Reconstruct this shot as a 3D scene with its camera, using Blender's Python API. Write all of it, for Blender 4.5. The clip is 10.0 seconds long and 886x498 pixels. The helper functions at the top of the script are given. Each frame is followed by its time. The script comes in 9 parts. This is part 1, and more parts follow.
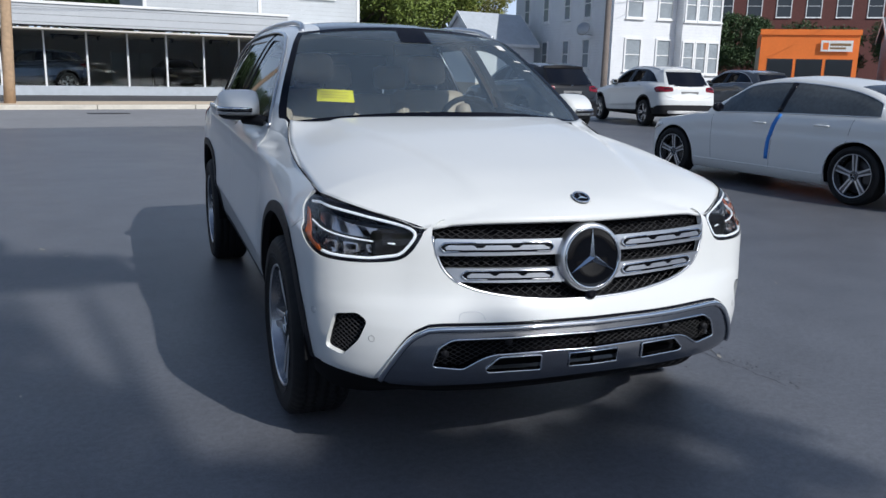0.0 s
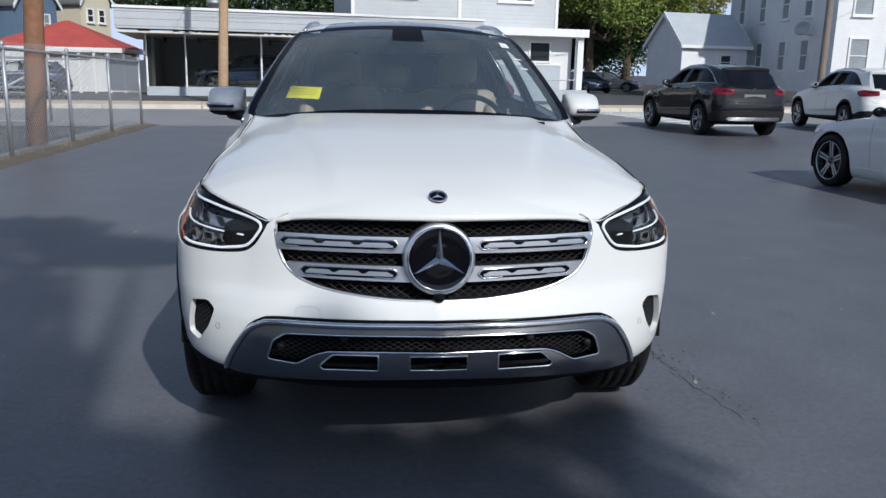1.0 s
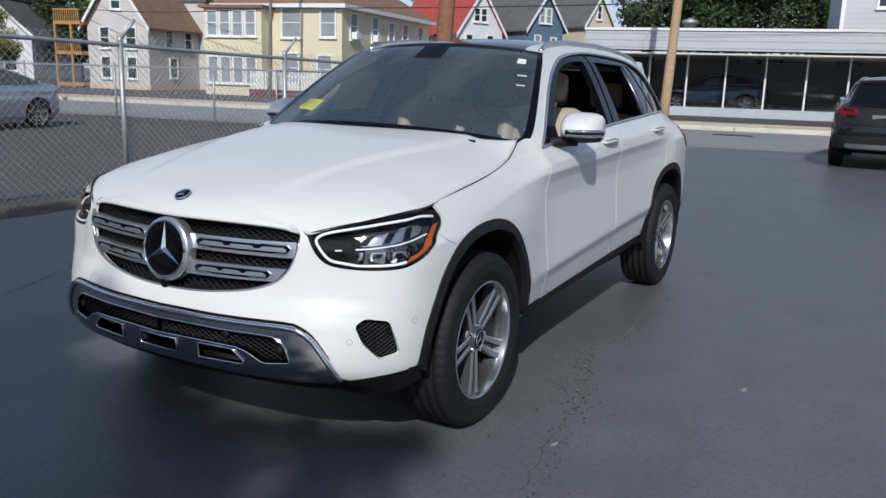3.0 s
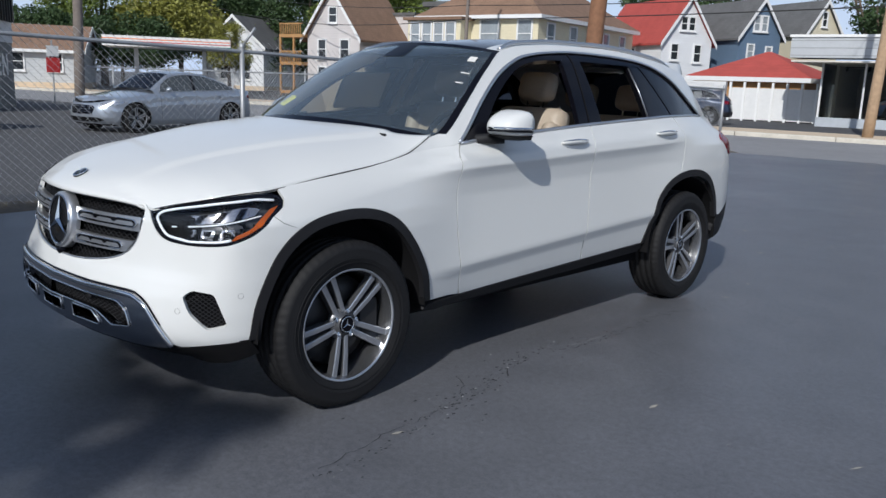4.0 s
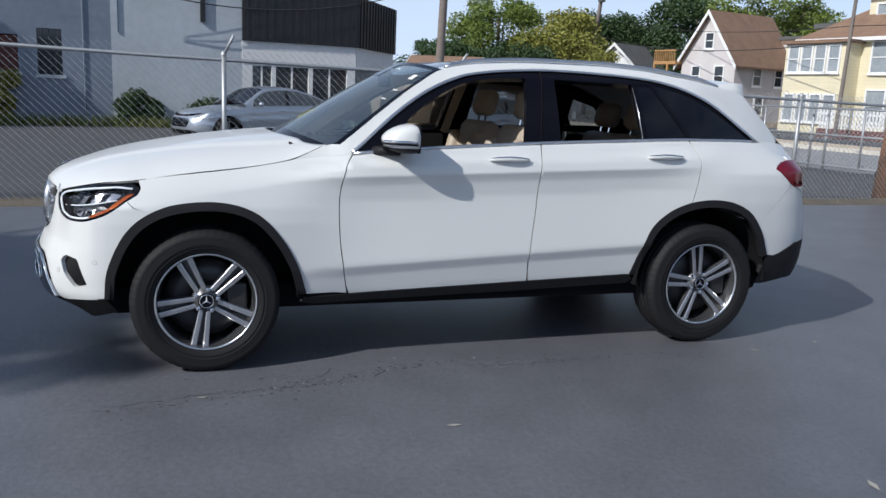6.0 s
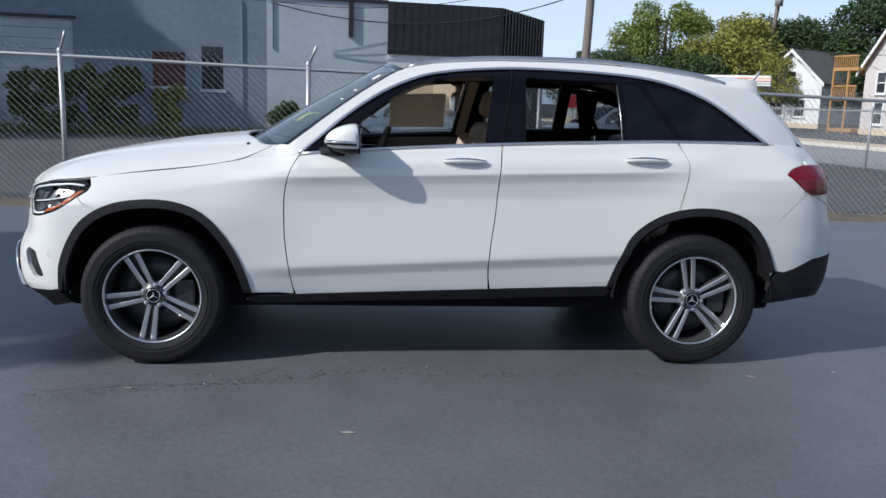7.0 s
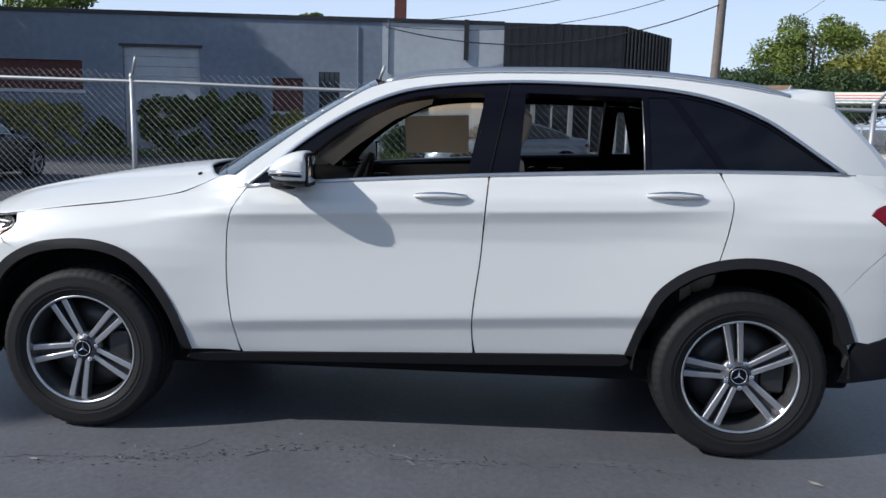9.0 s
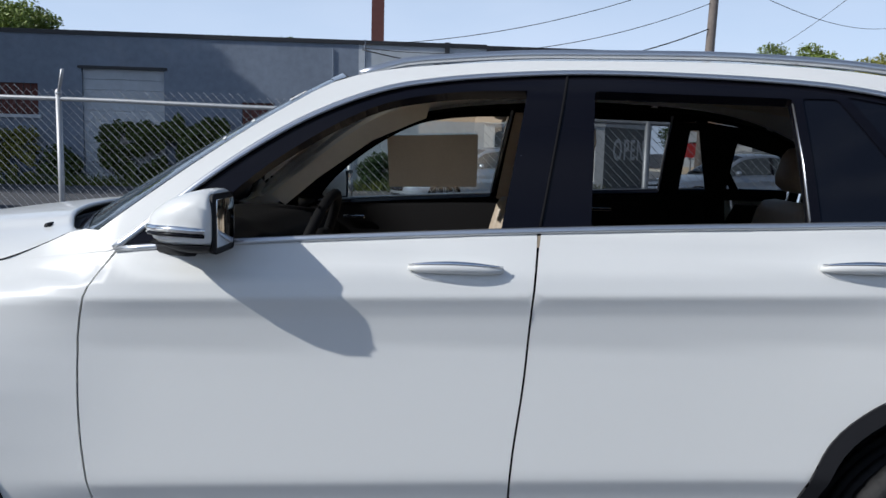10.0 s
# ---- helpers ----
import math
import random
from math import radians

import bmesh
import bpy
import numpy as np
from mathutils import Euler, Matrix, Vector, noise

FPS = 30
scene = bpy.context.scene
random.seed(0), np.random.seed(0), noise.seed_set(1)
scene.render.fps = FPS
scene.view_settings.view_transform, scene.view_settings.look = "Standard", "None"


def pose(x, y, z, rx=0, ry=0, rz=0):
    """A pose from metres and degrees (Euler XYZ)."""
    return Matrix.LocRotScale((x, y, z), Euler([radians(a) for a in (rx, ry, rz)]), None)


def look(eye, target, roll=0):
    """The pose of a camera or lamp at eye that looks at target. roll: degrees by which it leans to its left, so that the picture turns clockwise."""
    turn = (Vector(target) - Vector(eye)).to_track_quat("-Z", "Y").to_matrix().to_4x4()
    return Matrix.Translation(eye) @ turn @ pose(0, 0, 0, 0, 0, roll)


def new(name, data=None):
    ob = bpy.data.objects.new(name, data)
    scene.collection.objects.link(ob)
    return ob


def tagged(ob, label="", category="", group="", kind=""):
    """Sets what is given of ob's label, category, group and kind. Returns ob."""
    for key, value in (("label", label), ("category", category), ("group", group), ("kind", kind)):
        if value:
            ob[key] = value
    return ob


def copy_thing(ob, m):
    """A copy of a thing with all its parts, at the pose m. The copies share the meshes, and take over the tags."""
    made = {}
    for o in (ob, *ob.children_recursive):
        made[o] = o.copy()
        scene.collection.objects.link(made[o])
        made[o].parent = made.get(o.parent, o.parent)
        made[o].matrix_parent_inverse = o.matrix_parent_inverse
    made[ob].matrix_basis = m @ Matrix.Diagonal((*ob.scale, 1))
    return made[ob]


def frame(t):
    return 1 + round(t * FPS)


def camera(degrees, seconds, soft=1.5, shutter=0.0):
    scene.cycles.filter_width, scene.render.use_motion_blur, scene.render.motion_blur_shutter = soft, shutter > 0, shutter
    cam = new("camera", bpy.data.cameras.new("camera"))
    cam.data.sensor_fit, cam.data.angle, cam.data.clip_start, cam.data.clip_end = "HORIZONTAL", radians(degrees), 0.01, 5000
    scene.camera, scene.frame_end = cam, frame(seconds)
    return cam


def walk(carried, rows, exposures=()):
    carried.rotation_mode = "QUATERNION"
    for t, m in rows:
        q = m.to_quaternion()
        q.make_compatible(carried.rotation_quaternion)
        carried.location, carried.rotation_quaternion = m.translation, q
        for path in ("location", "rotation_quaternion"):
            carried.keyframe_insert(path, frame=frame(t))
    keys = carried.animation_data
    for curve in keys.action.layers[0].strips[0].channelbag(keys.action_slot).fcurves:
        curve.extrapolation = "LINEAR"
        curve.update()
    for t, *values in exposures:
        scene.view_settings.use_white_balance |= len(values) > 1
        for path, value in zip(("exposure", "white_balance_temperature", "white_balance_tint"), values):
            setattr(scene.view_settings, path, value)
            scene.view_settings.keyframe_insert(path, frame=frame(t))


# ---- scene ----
cam = camera(57.4, 10.0)
PATH = [
    (0, (-1.448, -4.588, 1.38), (-0.742, -2.767, 0.951), 1.3),
    (0.5, (-0.888, -4.736, 1.365), (-0.409, -2.843, 0.933), 1.0),
    (1, (-0.262, -4.822, 1.374), (-0.055, -2.88, 0.943), 1.2),
    (1.5, (0.4, -4.872, 1.386), (0.299, -2.921, 0.958), 1.2),
    (2, (1.045, -4.781, 1.414), (0.645, -2.868, 0.988), 1.4),
    (3.5, (2.921, -3.954, 1.423), (1.743, -2.391, 1.012), 1.8),
    (4, (3.502, -3.538, 1.397), (2.137, -2.134, 0.99), 2.0),
    (4.5, (4.088, -3.156, 1.425), (2.562, -1.929, 1.019), 2.5),
    (5, (4.489, -2.681, 1.429), (2.825, -1.645, 1.031), 2.7),
    (5.5, (4.792, -2.135, 1.444), (3.014, -1.307, 1.054), 2.7),
    (7, (5.074, -0.379, 1.409), (3.118, -0.177, 1.044), 1.9),
    (7.5, (5.042, 0.085, 1.408), (3.077, 0.133, 1.038), 1.9),
    (8, (5.072, 0.399, 1.428), (3.106, 0.343, 1.063), 1.9),
    (8.5, (4.876, 0.473, 1.421), (2.91, 0.357, 1.071), 1.6),
    (9, (4.288, 0.39, 1.417), (2.318, 0.26, 1.098), 1.3),
    (9.5, (3.571, 0.332, 1.403), (1.594, 0.213, 1.121), 1.2),
    (10, (2.809, 0.194, 1.38), (0.826, 0.119, 1.13), 1.4),
]
walk(cam, [(t, look(eye, target, roll)) for t, eye, target, roll in PATH], [(0.0, 0.12, 6020, 10), (2.2, -0.04, 6080, 10), (4.5, 0.04, 6080, 10), (7.0, 0.3, 6100, 10), (8.5, 0.32, 6100, 10), (10.0, 0.18, 6100, 10)])

# ---- light ----
SUN_WAY = Vector((-0.53, 1.26, -1.0)).normalized()
world = bpy.data.worlds.new("sky")
scene.world = world
world.use_nodes = True
_wn = world.node_tree
_sky = _wn.nodes.new("ShaderNodeTexSky")
_sky.sky_type, _sky.sun_disc = "NISHITA", False
_sky.sun_elevation = math.asin(-SUN_WAY.z)
_sky.sun_rotation = math.atan2(-SUN_WAY.x, -SUN_WAY.y)
_sky.air_density, _sky.dust_density, _sky.ozone_density = 1.0, 0.8, 2.5
# thin bright veils of cloud
_co, _st, _no, _ra, _mx = (_wn.nodes.new("ShaderNode" + k) for k in ("TexCoord", "Mapping", "TexNoise", "MapRange", "Mix"))
_st.inputs["Scale"].default_value = (1.0, 1.0, 2.6)
_no.inputs["Scale"].default_value, _no.inputs["Detail"].default_value = 2.6, 5
_ra.inputs["From Min"].default_value, _ra.inputs["From Max"].default_value = 0.46, 0.72
_ra.inputs["To Max"].default_value = 0.55
_mx.data_type = "RGBA"
_mx.inputs["B"].default_value = (6.2, 6.6, 7.2, 1)
_wn.links.new(_co.outputs["Generated"], _st.inputs["Vector"])
_wn.links.new(_st.outputs[0], _no.inputs["Vector"])
_wn.links.new(_no.outputs["Fac"], _ra.inputs["Value"])
_wn.links.new(_ra.outputs[0], _mx.inputs["Factor"])
_wn.links.new(_sky.outputs[0], _mx.inputs["A"])
# pale haze that thickens evenly towards the horizon
_sp, _hz, _pw, _hm = (_wn.nodes.new("ShaderNode" + k) for k in ("SeparateXYZ", "MapRange", "Math", "Mix"))
_hz.inputs["From Min"].default_value, _hz.inputs["From Max"].default_value = 0.62, 0.0
_hz.inputs["To Min"].default_value, _hz.inputs["To Max"].default_value = 0.0, 1.0
_pw.operation = "POWER"
_pw.inputs[1].default_value = 1.6
_hm.data_type = "RGBA"
_hm.inputs["B"].default_value = (7.3, 8.5, 10.6, 1)
_wn.links.new(_co.outputs["Generated"], _sp.inputs[0])
_wn.links.new(_sp.outputs["Z"], _hz.inputs["Value"])
_wn.links.new(_hz.outputs[0], _pw.inputs[0])
_wn.links.new(_pw.outputs[0], _hm.inputs["Factor"])
_wn.links.new(_mx.outputs["Result"], _hm.inputs["A"])
_wn.links.new(_hm.outputs["Result"], _wn.nodes["Background"].inputs[0])
_wn.nodes["Background"].inputs[1].default_value = 0.085
sun = new("sun", bpy.data.lights.new("sun", "SUN"))
sun.data.energy, sun.data.angle, sun.data.color = 3.5, radians(0.6), (1.0, 0.95, 0.87)
sun.rotation_euler = SUN_WAY.to_track_quat("-Z", "Y").to_euler()


# ---- materials ----
def mat(name, color, rough=0.6, metal=0.0, coat=0.0, spec=0.5, vary=0.0, scale=8.0, bump=0.0, bump_scale=60.0, rough_vary=0.0, coat_rough=0.03, glow=0.0, per_piece=0.0):
    """A Principled surface with colour variation at two scales and fine relief."""
    m = bpy.data.materials.new(name)
    m.use_nodes = True
    nt = m.node_tree
    b = nt.nodes["Principled BSDF"]
    b.inputs["Base Color"].default_value = (*color, 1)
    b.inputs["Roughness"].default_value = rough
    b.inputs["Metallic"].default_value = metal
    b.inputs["Coat Weight"].default_value = coat
    b.inputs["Coat Roughness"].default_value = coat_rough
    b.inputs["Specular IOR Level"].default_value = spec
    if glow:
        b.inputs["Emission Color"].default_value = (*color, 1)
        b.inputs["Emission Strength"].default_value = glow
    co = nt.nodes.new("ShaderNodeTexCoord")
    last = None
    if vary or per_piece:
        mix = nt.nodes.new("ShaderNodeMix")
        mix.data_type, mix.blend_type = "RGBA", "MULTIPLY"
        mix.inputs["Factor"].default_value = 1.0
        mix.inputs["A"].default_value = (*color, 1)
        n1 = nt.nodes.new("ShaderNodeTexNoise")
        n1.inputs["Scale"].default_value, n1.inputs["Detail"].default_value = scale, 6
        n2 = nt.nodes.new("ShaderNodeTexNoise")
        n2.inputs["Scale"].default_value, n2.inputs["Detail"].default_value = scale * 9, 4
        nt.links.new(co.outputs["Object"], n1.inputs["Vector"])
        nt.links.new(co.outputs["Object"], n2.inputs["Vector"])
        add = nt.nodes.new("ShaderNodeMath")
        add.operation = "ADD"
        nt.links.new(n1.outputs["Fac"], add.inputs[0])
        nt.links.new(n2.outputs["Fac"], add.inputs[1])
        ramp = nt.nodes.new("ShaderNodeMapRange")
        ramp.inputs["From Min"].default_value, ramp.inputs["From Max"].default_value = 0.6, 1.4
        ramp.inputs["To Min"].default_value, ramp.inputs["To Max"].default_value = 1 - vary, 1 + vary
        nt.links.new(add.outputs[0], ramp.inputs["Value"])
        out = ramp.outputs[0]
        if per_piece:
            inf = nt.nodes.new("ShaderNodeObjectInfo")
            r2 = nt.nodes.new("ShaderNodeMapRange")
            r2.inputs["To Min"].default_value, r2.inputs["To Max"].default_value = 1 - per_piece, 1 + per_piece
            nt.links.new(inf.outputs["Random"], r2.inputs["Value"])
            mm = nt.nodes.new("ShaderNodeMath")
            mm.operation = "MULTIPLY"
            nt.links.new(out, mm.inputs[0])
            nt.links.new(r2.outputs[0], mm.inputs[1])
            out = mm.outputs[0]
        nt.links.new(out, mix.inputs["B"])
        nt.links.new(mix.outputs["Result"], b.inputs["Base Color"])
        if rough_vary:
            r3 = nt.nodes.new("ShaderNodeMapRange")
            r3.inputs["From Min"].default_value, r3.inputs["From Max"].default_value = 0.3, 0.7
            r3.inputs["To Min"].default_value, r3.inputs["To Max"].default_value = rough - rough_vary, rough + rough_vary
            nt.links.new(n1.outputs["Fac"], r3.inputs["Value"])
            nt.links.new(r3.outputs[0], b.inputs["Roughness"])
    if bump:
        n3 = nt.nodes.new("ShaderNodeTexNoise")
        n3.inputs["Scale"].default_value, n3.inputs["Detail"].default_value = bump_scale, 5
        nt.links.new(co.outputs["Object"], n3.inputs["Vector"])
        bp = nt.nodes.new("ShaderNodeBump")
        bp.inputs["Strength"].default_value, bp.inputs["Distance"].default_value = bump, 0.01
        nt.links.new(n3.outputs["Fac"], bp.inputs["Height"])
        nt.links.new(bp.outputs[0], b.inputs["Normal"])
    return m


def glass_mat(name, tint, clear=0.8, rough=0.02, ior=1.5, haze=0.0):
    """Thin glass: a mirror by Fresnel over a tinted see-through sheet."""
    m = bpy.data.materials.new(name)
    m.use_nodes = True
    nt = m.node_tree
    nt.nodes.remove(nt.nodes["Principled BSDF"])
    t = nt.nodes.new("ShaderNodeBsdfTransparent")
    t.inputs[0].default_value = (*[c * clear for c in tint], 1)
    g = nt.nodes.new("ShaderNodeBsdfGlossy")
    g.inputs["Roughness"].default_value = rough
    f = nt.nodes.new("ShaderNodeFresnel")
    f.inputs[0].default_value = ior
    x = nt.nodes.new("ShaderNodeMixShader")
    nt.links.new(f.outputs[0], x.inputs[0])
    nt.links.new(t.outputs[0], x.inputs[1])
    nt.links.new(g.outputs[0], x.inputs[2])
    last = x
    if haze:
        # pale blue diffuse veil, standing in for sky mirrored in the glass
        df, x2 = nt.nodes.new("ShaderNodeBsdfDiffuse"), nt.nodes.new("ShaderNodeMixShader")
        df.inputs[0].default_value = (0.58, 0.74, 0.86, 1)
        x2.inputs[0].default_value = haze
        nt.links.new(x.outputs[0], x2.inputs[1])
        nt.links.new(df.outputs[0], x2.inputs[2])
        last = x2
    nt.links.new(last.outputs[0], nt.nodes["Material Output"].inputs[0])
    return m


def lined(name, color, pitch, depth=0.6, rough=0.6, vary=0.08, axis="Z", dark=0.75):
    """Boards or ribs at an even pitch: a saw-tooth relief with a dark joint."""
    m = mat(name, color, rough, vary=vary, scale=1.5)
    nt = m.node_tree
    b = nt.nodes["Principled BSDF"]
    co = nt.nodes.new("ShaderNodeTexCoord")
    w = nt.nodes.new("ShaderNodeTexWave")
    w.wave_type, w.bands_direction, w.wave_profile = "BANDS", axis, "SAW"
    w.inputs["Scale"].default_value = 2 * math.pi / 20 / pitch
    nt.links.new(co.outputs["Object"], w.inputs["Vector"])
    bp = nt.nodes.new("ShaderNodeBump")
    bp.inputs["Strength"].default_value, bp.inputs["Distance"].default_value = depth, 0.02
    nt.links.new(w.outputs["Fac"], bp.inputs["Height"])
    nt.links.new(bp.outputs[0], b.inputs["Normal"])
    src = b.inputs["Base Color"].links[0].from_socket
    cr = nt.nodes.new("ShaderNodeMapRange")
    cr.inputs["From Min"].default_value, cr.inputs["From Max"].default_value = 0.0, 0.14
    cr.inputs["To Min"].default_value, cr.inputs["To Max"].default_value = dark, 1.0
    nt.links.new(w.outputs["Fac"], cr.inputs["Value"])
    mx = nt.nodes.new("ShaderNodeMix")
    mx.data_type, mx.blend_type = "RGBA", "MULTIPLY"
    mx.inputs["Factor"].default_value = 1.0
    nt.links.new(src, mx.inputs["A"])
    nt.links.new(cr.outputs[0], mx.inputs["B"])
    nt.links.new(mx.outputs["Result"], b.inputs["Base Color"])
    return m


M = {}
M["asphalt"] = mat("asphalt", (0.114, 0.118, 0.131), 0.42, spec=0.5, vary=0.2, scale=0.3, bump=0.16, bump_scale=220, rough_vary=0.08)
M["old_asphalt"] = mat("old_asphalt", (0.075, 0.076, 0.08), 0.85, vary=0.2, scale=0.5, bump=0.3, bump_scale=150)
M["road"] = mat("road", (0.25, 0.25, 0.255), 0.9, vary=0.12, scale=0.4, bump=0.2, bump_scale=150)
M["grey_wall"] = mat("grey_wall", (0.2, 0.205, 0.2), 0.85, vary=0.2, scale=0.7, bump=0.2, bump_scale=60)
M["concrete"] = mat("concrete", (0.62, 0.5, 0.36), 0.9, vary=0.15, scale=0.8, bump=0.2)
M["kerb"] = mat("kerb", (0.6, 0.56, 0.48), 0.9, vary=0.15, scale=2.0, bump=0.2)
M["paint_line"] = mat("paint_line", (0.72, 0.72, 0.7), 0.8, vary=0.2, scale=3.0)
M["dirt"] = mat("dirt", (0.12, 0.10, 0.075), 0.95, vary=0.35, scale=3.0, bump=0.6, bump_scale=40)
M["galv"] = mat("galvanised", (0.42, 0.43, 0.44), 0.5, 0.6, vary=0.15, scale=12)
M["wire"] = mat("fence_wire", (0.46, 0.47, 0.48), 0.55, 0.3, vary=0.1, scale=6)
M["wood_pole"] = mat("wood_pole", (0.24, 0.12, 0.065), 0.85, vary=0.3, scale=1.2, bump=0.6, bump_scale=25)
M["tan_pole"] = mat("tan_pole", (0.42, 0.29, 0.18), 0.85, vary=0.25, scale=1.2, bump=0.6, bump_scale=25)
M["gray_pole"] = mat("gray_pole", (0.2, 0.17, 0.15), 0.9, vary=0.25, scale=1.2, bump=0.5, bump_scale=25)
M["cable"] = mat("cable", (0.03, 0.03, 0.03), 0.7)
M["white_wall"] = mat("white_wall", (0.7, 0.7, 0.69), 0.8, vary=0.06, scale=0.8)
M["white_trim"] = mat("white_trim", (0.78, 0.78, 0.77), 0.6, vary=0.05, scale=2)
M["dark_pane"] = mat("dark_pane", (0.03, 0.035, 0.04), 0.06, spec=0.6)
M["pale_pane"] = mat("pale_pane", (0.28, 0.31, 0.33), 0.08, spec=0.6, vary=0.25, scale=1.5)
M["silver_siding"] = lined("silver_siding", (0.5, 0.52, 0.54), 0.28, 1.0, 0.45, dark=0.45)
M["gray_siding"] = lined("gray_siding", (0.52, 0.54, 0.55), 0.2, 0.5)
M["white_siding"] = lined("white_siding", (0.76, 0.77, 0.78), 0.16, 0.4, dark=0.86)
M["yellow_siding"] = lined("yellow_siding", (0.72, 0.65, 0.46), 0.16, 0.4, dark=0.85)
M["cream_siding"] = lined("cream_siding", (0.66, 0.6, 0.45), 0.16, 0.4, dark=0.85)
M["blue_siding"] = lined("blue_siding", (0.12, 0.18, 0.26), 0.16, 0.4, dark=0.8)
M["pink_siding"] = lined("pink_siding", (0.6, 0.565, 0.55), 0.16, 0.4, dark=0.85)
M["brown_shingle"] = lined("brown_shingle", (0.24, 0.15, 0.1), 0.16, 0.8, 0.9, vary=0.25)
M["gray_shingle"] = lined("gray_shingle", (0.13, 0.13, 0.13), 0.16, 0.8, 0.9, vary=0.25)
M["red_shingle"] = lined("red_shingle", (0.42, 0.075, 0.06), 0.16, 0.8, 0.85, vary=0.2)
# blue wall paint with the wall's shade put into its darker tone
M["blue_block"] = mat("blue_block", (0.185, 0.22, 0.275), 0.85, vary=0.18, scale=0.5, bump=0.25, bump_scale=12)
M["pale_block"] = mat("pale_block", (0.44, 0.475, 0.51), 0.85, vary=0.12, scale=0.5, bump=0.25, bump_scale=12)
M["black_metal"] = mat("black_metal", (0.018, 0.018, 0.02), 0.45, vary=0.1, scale=2)
M["brick"] = mat("brick", (0.13, 0.05, 0.042), 0.9, vary=0.25, scale=5, bump=0.3, bump_scale=20)
M["orange"] = mat("orange_paint", (0.85, 0.2, 0.03), 0.6, vary=0.08, scale=1)
M["tan_block"] = mat("tan_block", (0.45, 0.4, 0.28), 0.85, vary=0.1, scale=1)
M["leaf"] = mat("leaf", (0.15, 0.2, 0.035), 0.55, vary=0.4, scale=0.9)
M["leaf_dark"] = mat("leaf_dark", (0.04, 0.075, 0.022), 0.6, vary=0.4, scale=0.8)
M["leaf_yellow"] = mat("leaf_yellow", (0.22, 0.22, 0.04), 0.55, vary=0.4, scale=0.9)
M["vine_leaf"] = mat("vine_leaf", (0.085, 0.115, 0.025), 0.55, vary=0.65, scale=2.2)
M["bark"] = mat("bark", (0.12, 0.09, 0.065), 0.95, vary=0.3, scale=3, bump=0.7, bump_scale=15)
M["dry_grass"] = mat("dry_grass", (0.27, 0.24, 0.15), 0.9, vary=0.3, scale=3)
M["grass"] = mat("grass", (0.11, 0.13, 0.035), 0.9, vary=0.4, scale=3)
M["wood_deck"] = mat("wood_deck", (0.42, 0.23, 0.09), 0.7, vary=0.2, scale=2)
M["showroom_wall"] = mat("showroom_wall", (0.66, 0.62, 0.56), 0.9, vary=0.08, scale=1)
M["shop_glass"] = glass_mat("shop_glass", (0.9, 0.95, 0.95), 0.85)
M["red_paint"] = mat("red_paint", (0.55, 0.03, 0.03), 0.5, vary=0.08, scale=3)
M["green_paint"] = mat("green_paint", (0.02, 0.25, 0.18), 0.5, vary=0.08, scale=3)
M["sign_white"] = mat("sign_white", (0.8, 0.8, 0.78), 0.5, vary=0.04, scale=3)
M["sign_ink"] = mat("sign_ink", (0.25, 0.16, 0.08), 0.6)

# grit in the seal coat, finer than its stains
_nt = M["asphalt"].node_tree
_b = _nt.nodes["Principled BSDF"]
_src = _b.inputs["Base Color"].links[0].from_socket
_tc, _n1, _n2, _ad, _mr, _ml = (_nt.nodes.new("ShaderNode" + k) for k in ("TexCoord", "TexNoise", "TexNoise", "Math", "MapRange", "Mix"))
_n1.inputs["Scale"].default_value, _n1.inputs["Detail"].default_value = 110, 3
_n2.inputs["Scale"].default_value, _n2.inputs["Detail"].default_value = 34, 6
_ml.data_type, _ml.blend_type = "RGBA", "MULTIPLY"
_ml.inputs["Factor"].default_value = 1.0
_mr.inputs["From Min"].default_value, _mr.inputs["From Max"].default_value = 0.65, 1.35
_mr.inputs["To Min"].default_value, _mr.inputs["To Max"].default_value = 0.72, 1.28
for _n, _i in ((_n1, 0), (_n2, 1)):
    _nt.links.new(_tc.outputs["Object"], _n.inputs["Vector"])
    _nt.links.new(_n.outputs["Fac"], _ad.inputs[_i])
_nt.links.new(_ad.outputs[0], _mr.inputs["Value"])
_nt.links.new(_src, _ml.inputs["A"])
_nt.links.new(_mr.outputs[0], _ml.inputs["B"])
_nt.links.new(_ml.outputs["Result"], _b.inputs["Base Color"])


# ---- building tools ----
def part(name, bm, material, parent=None, label="", smooth=False, sub=0):
    """Links a bmesh as one mesh object, under a thing or part where given."""
    me = bpy.data.meshes.new(name)
    bm.to_mesh(me)
    bm.free()
    if smooth:
        me.shade_smooth()
    for one in material if isinstance(material, (list, tuple)) else [material]:
        me.materials.append(one)
    ob = new(name, me)
    if parent is not None:
        ob.parent = parent
    if label:
        ob["label"] = label
    return ob


def base(name, label, category, m=None, group="", kind=""):
    """An empty at a thing's foot that carries its parts."""
    ob = new(name)
    ob.empty_display_size = 0.2
    if m is not None:
        ob.matrix_world = m
    return tagged(ob, label, category, group, kind)


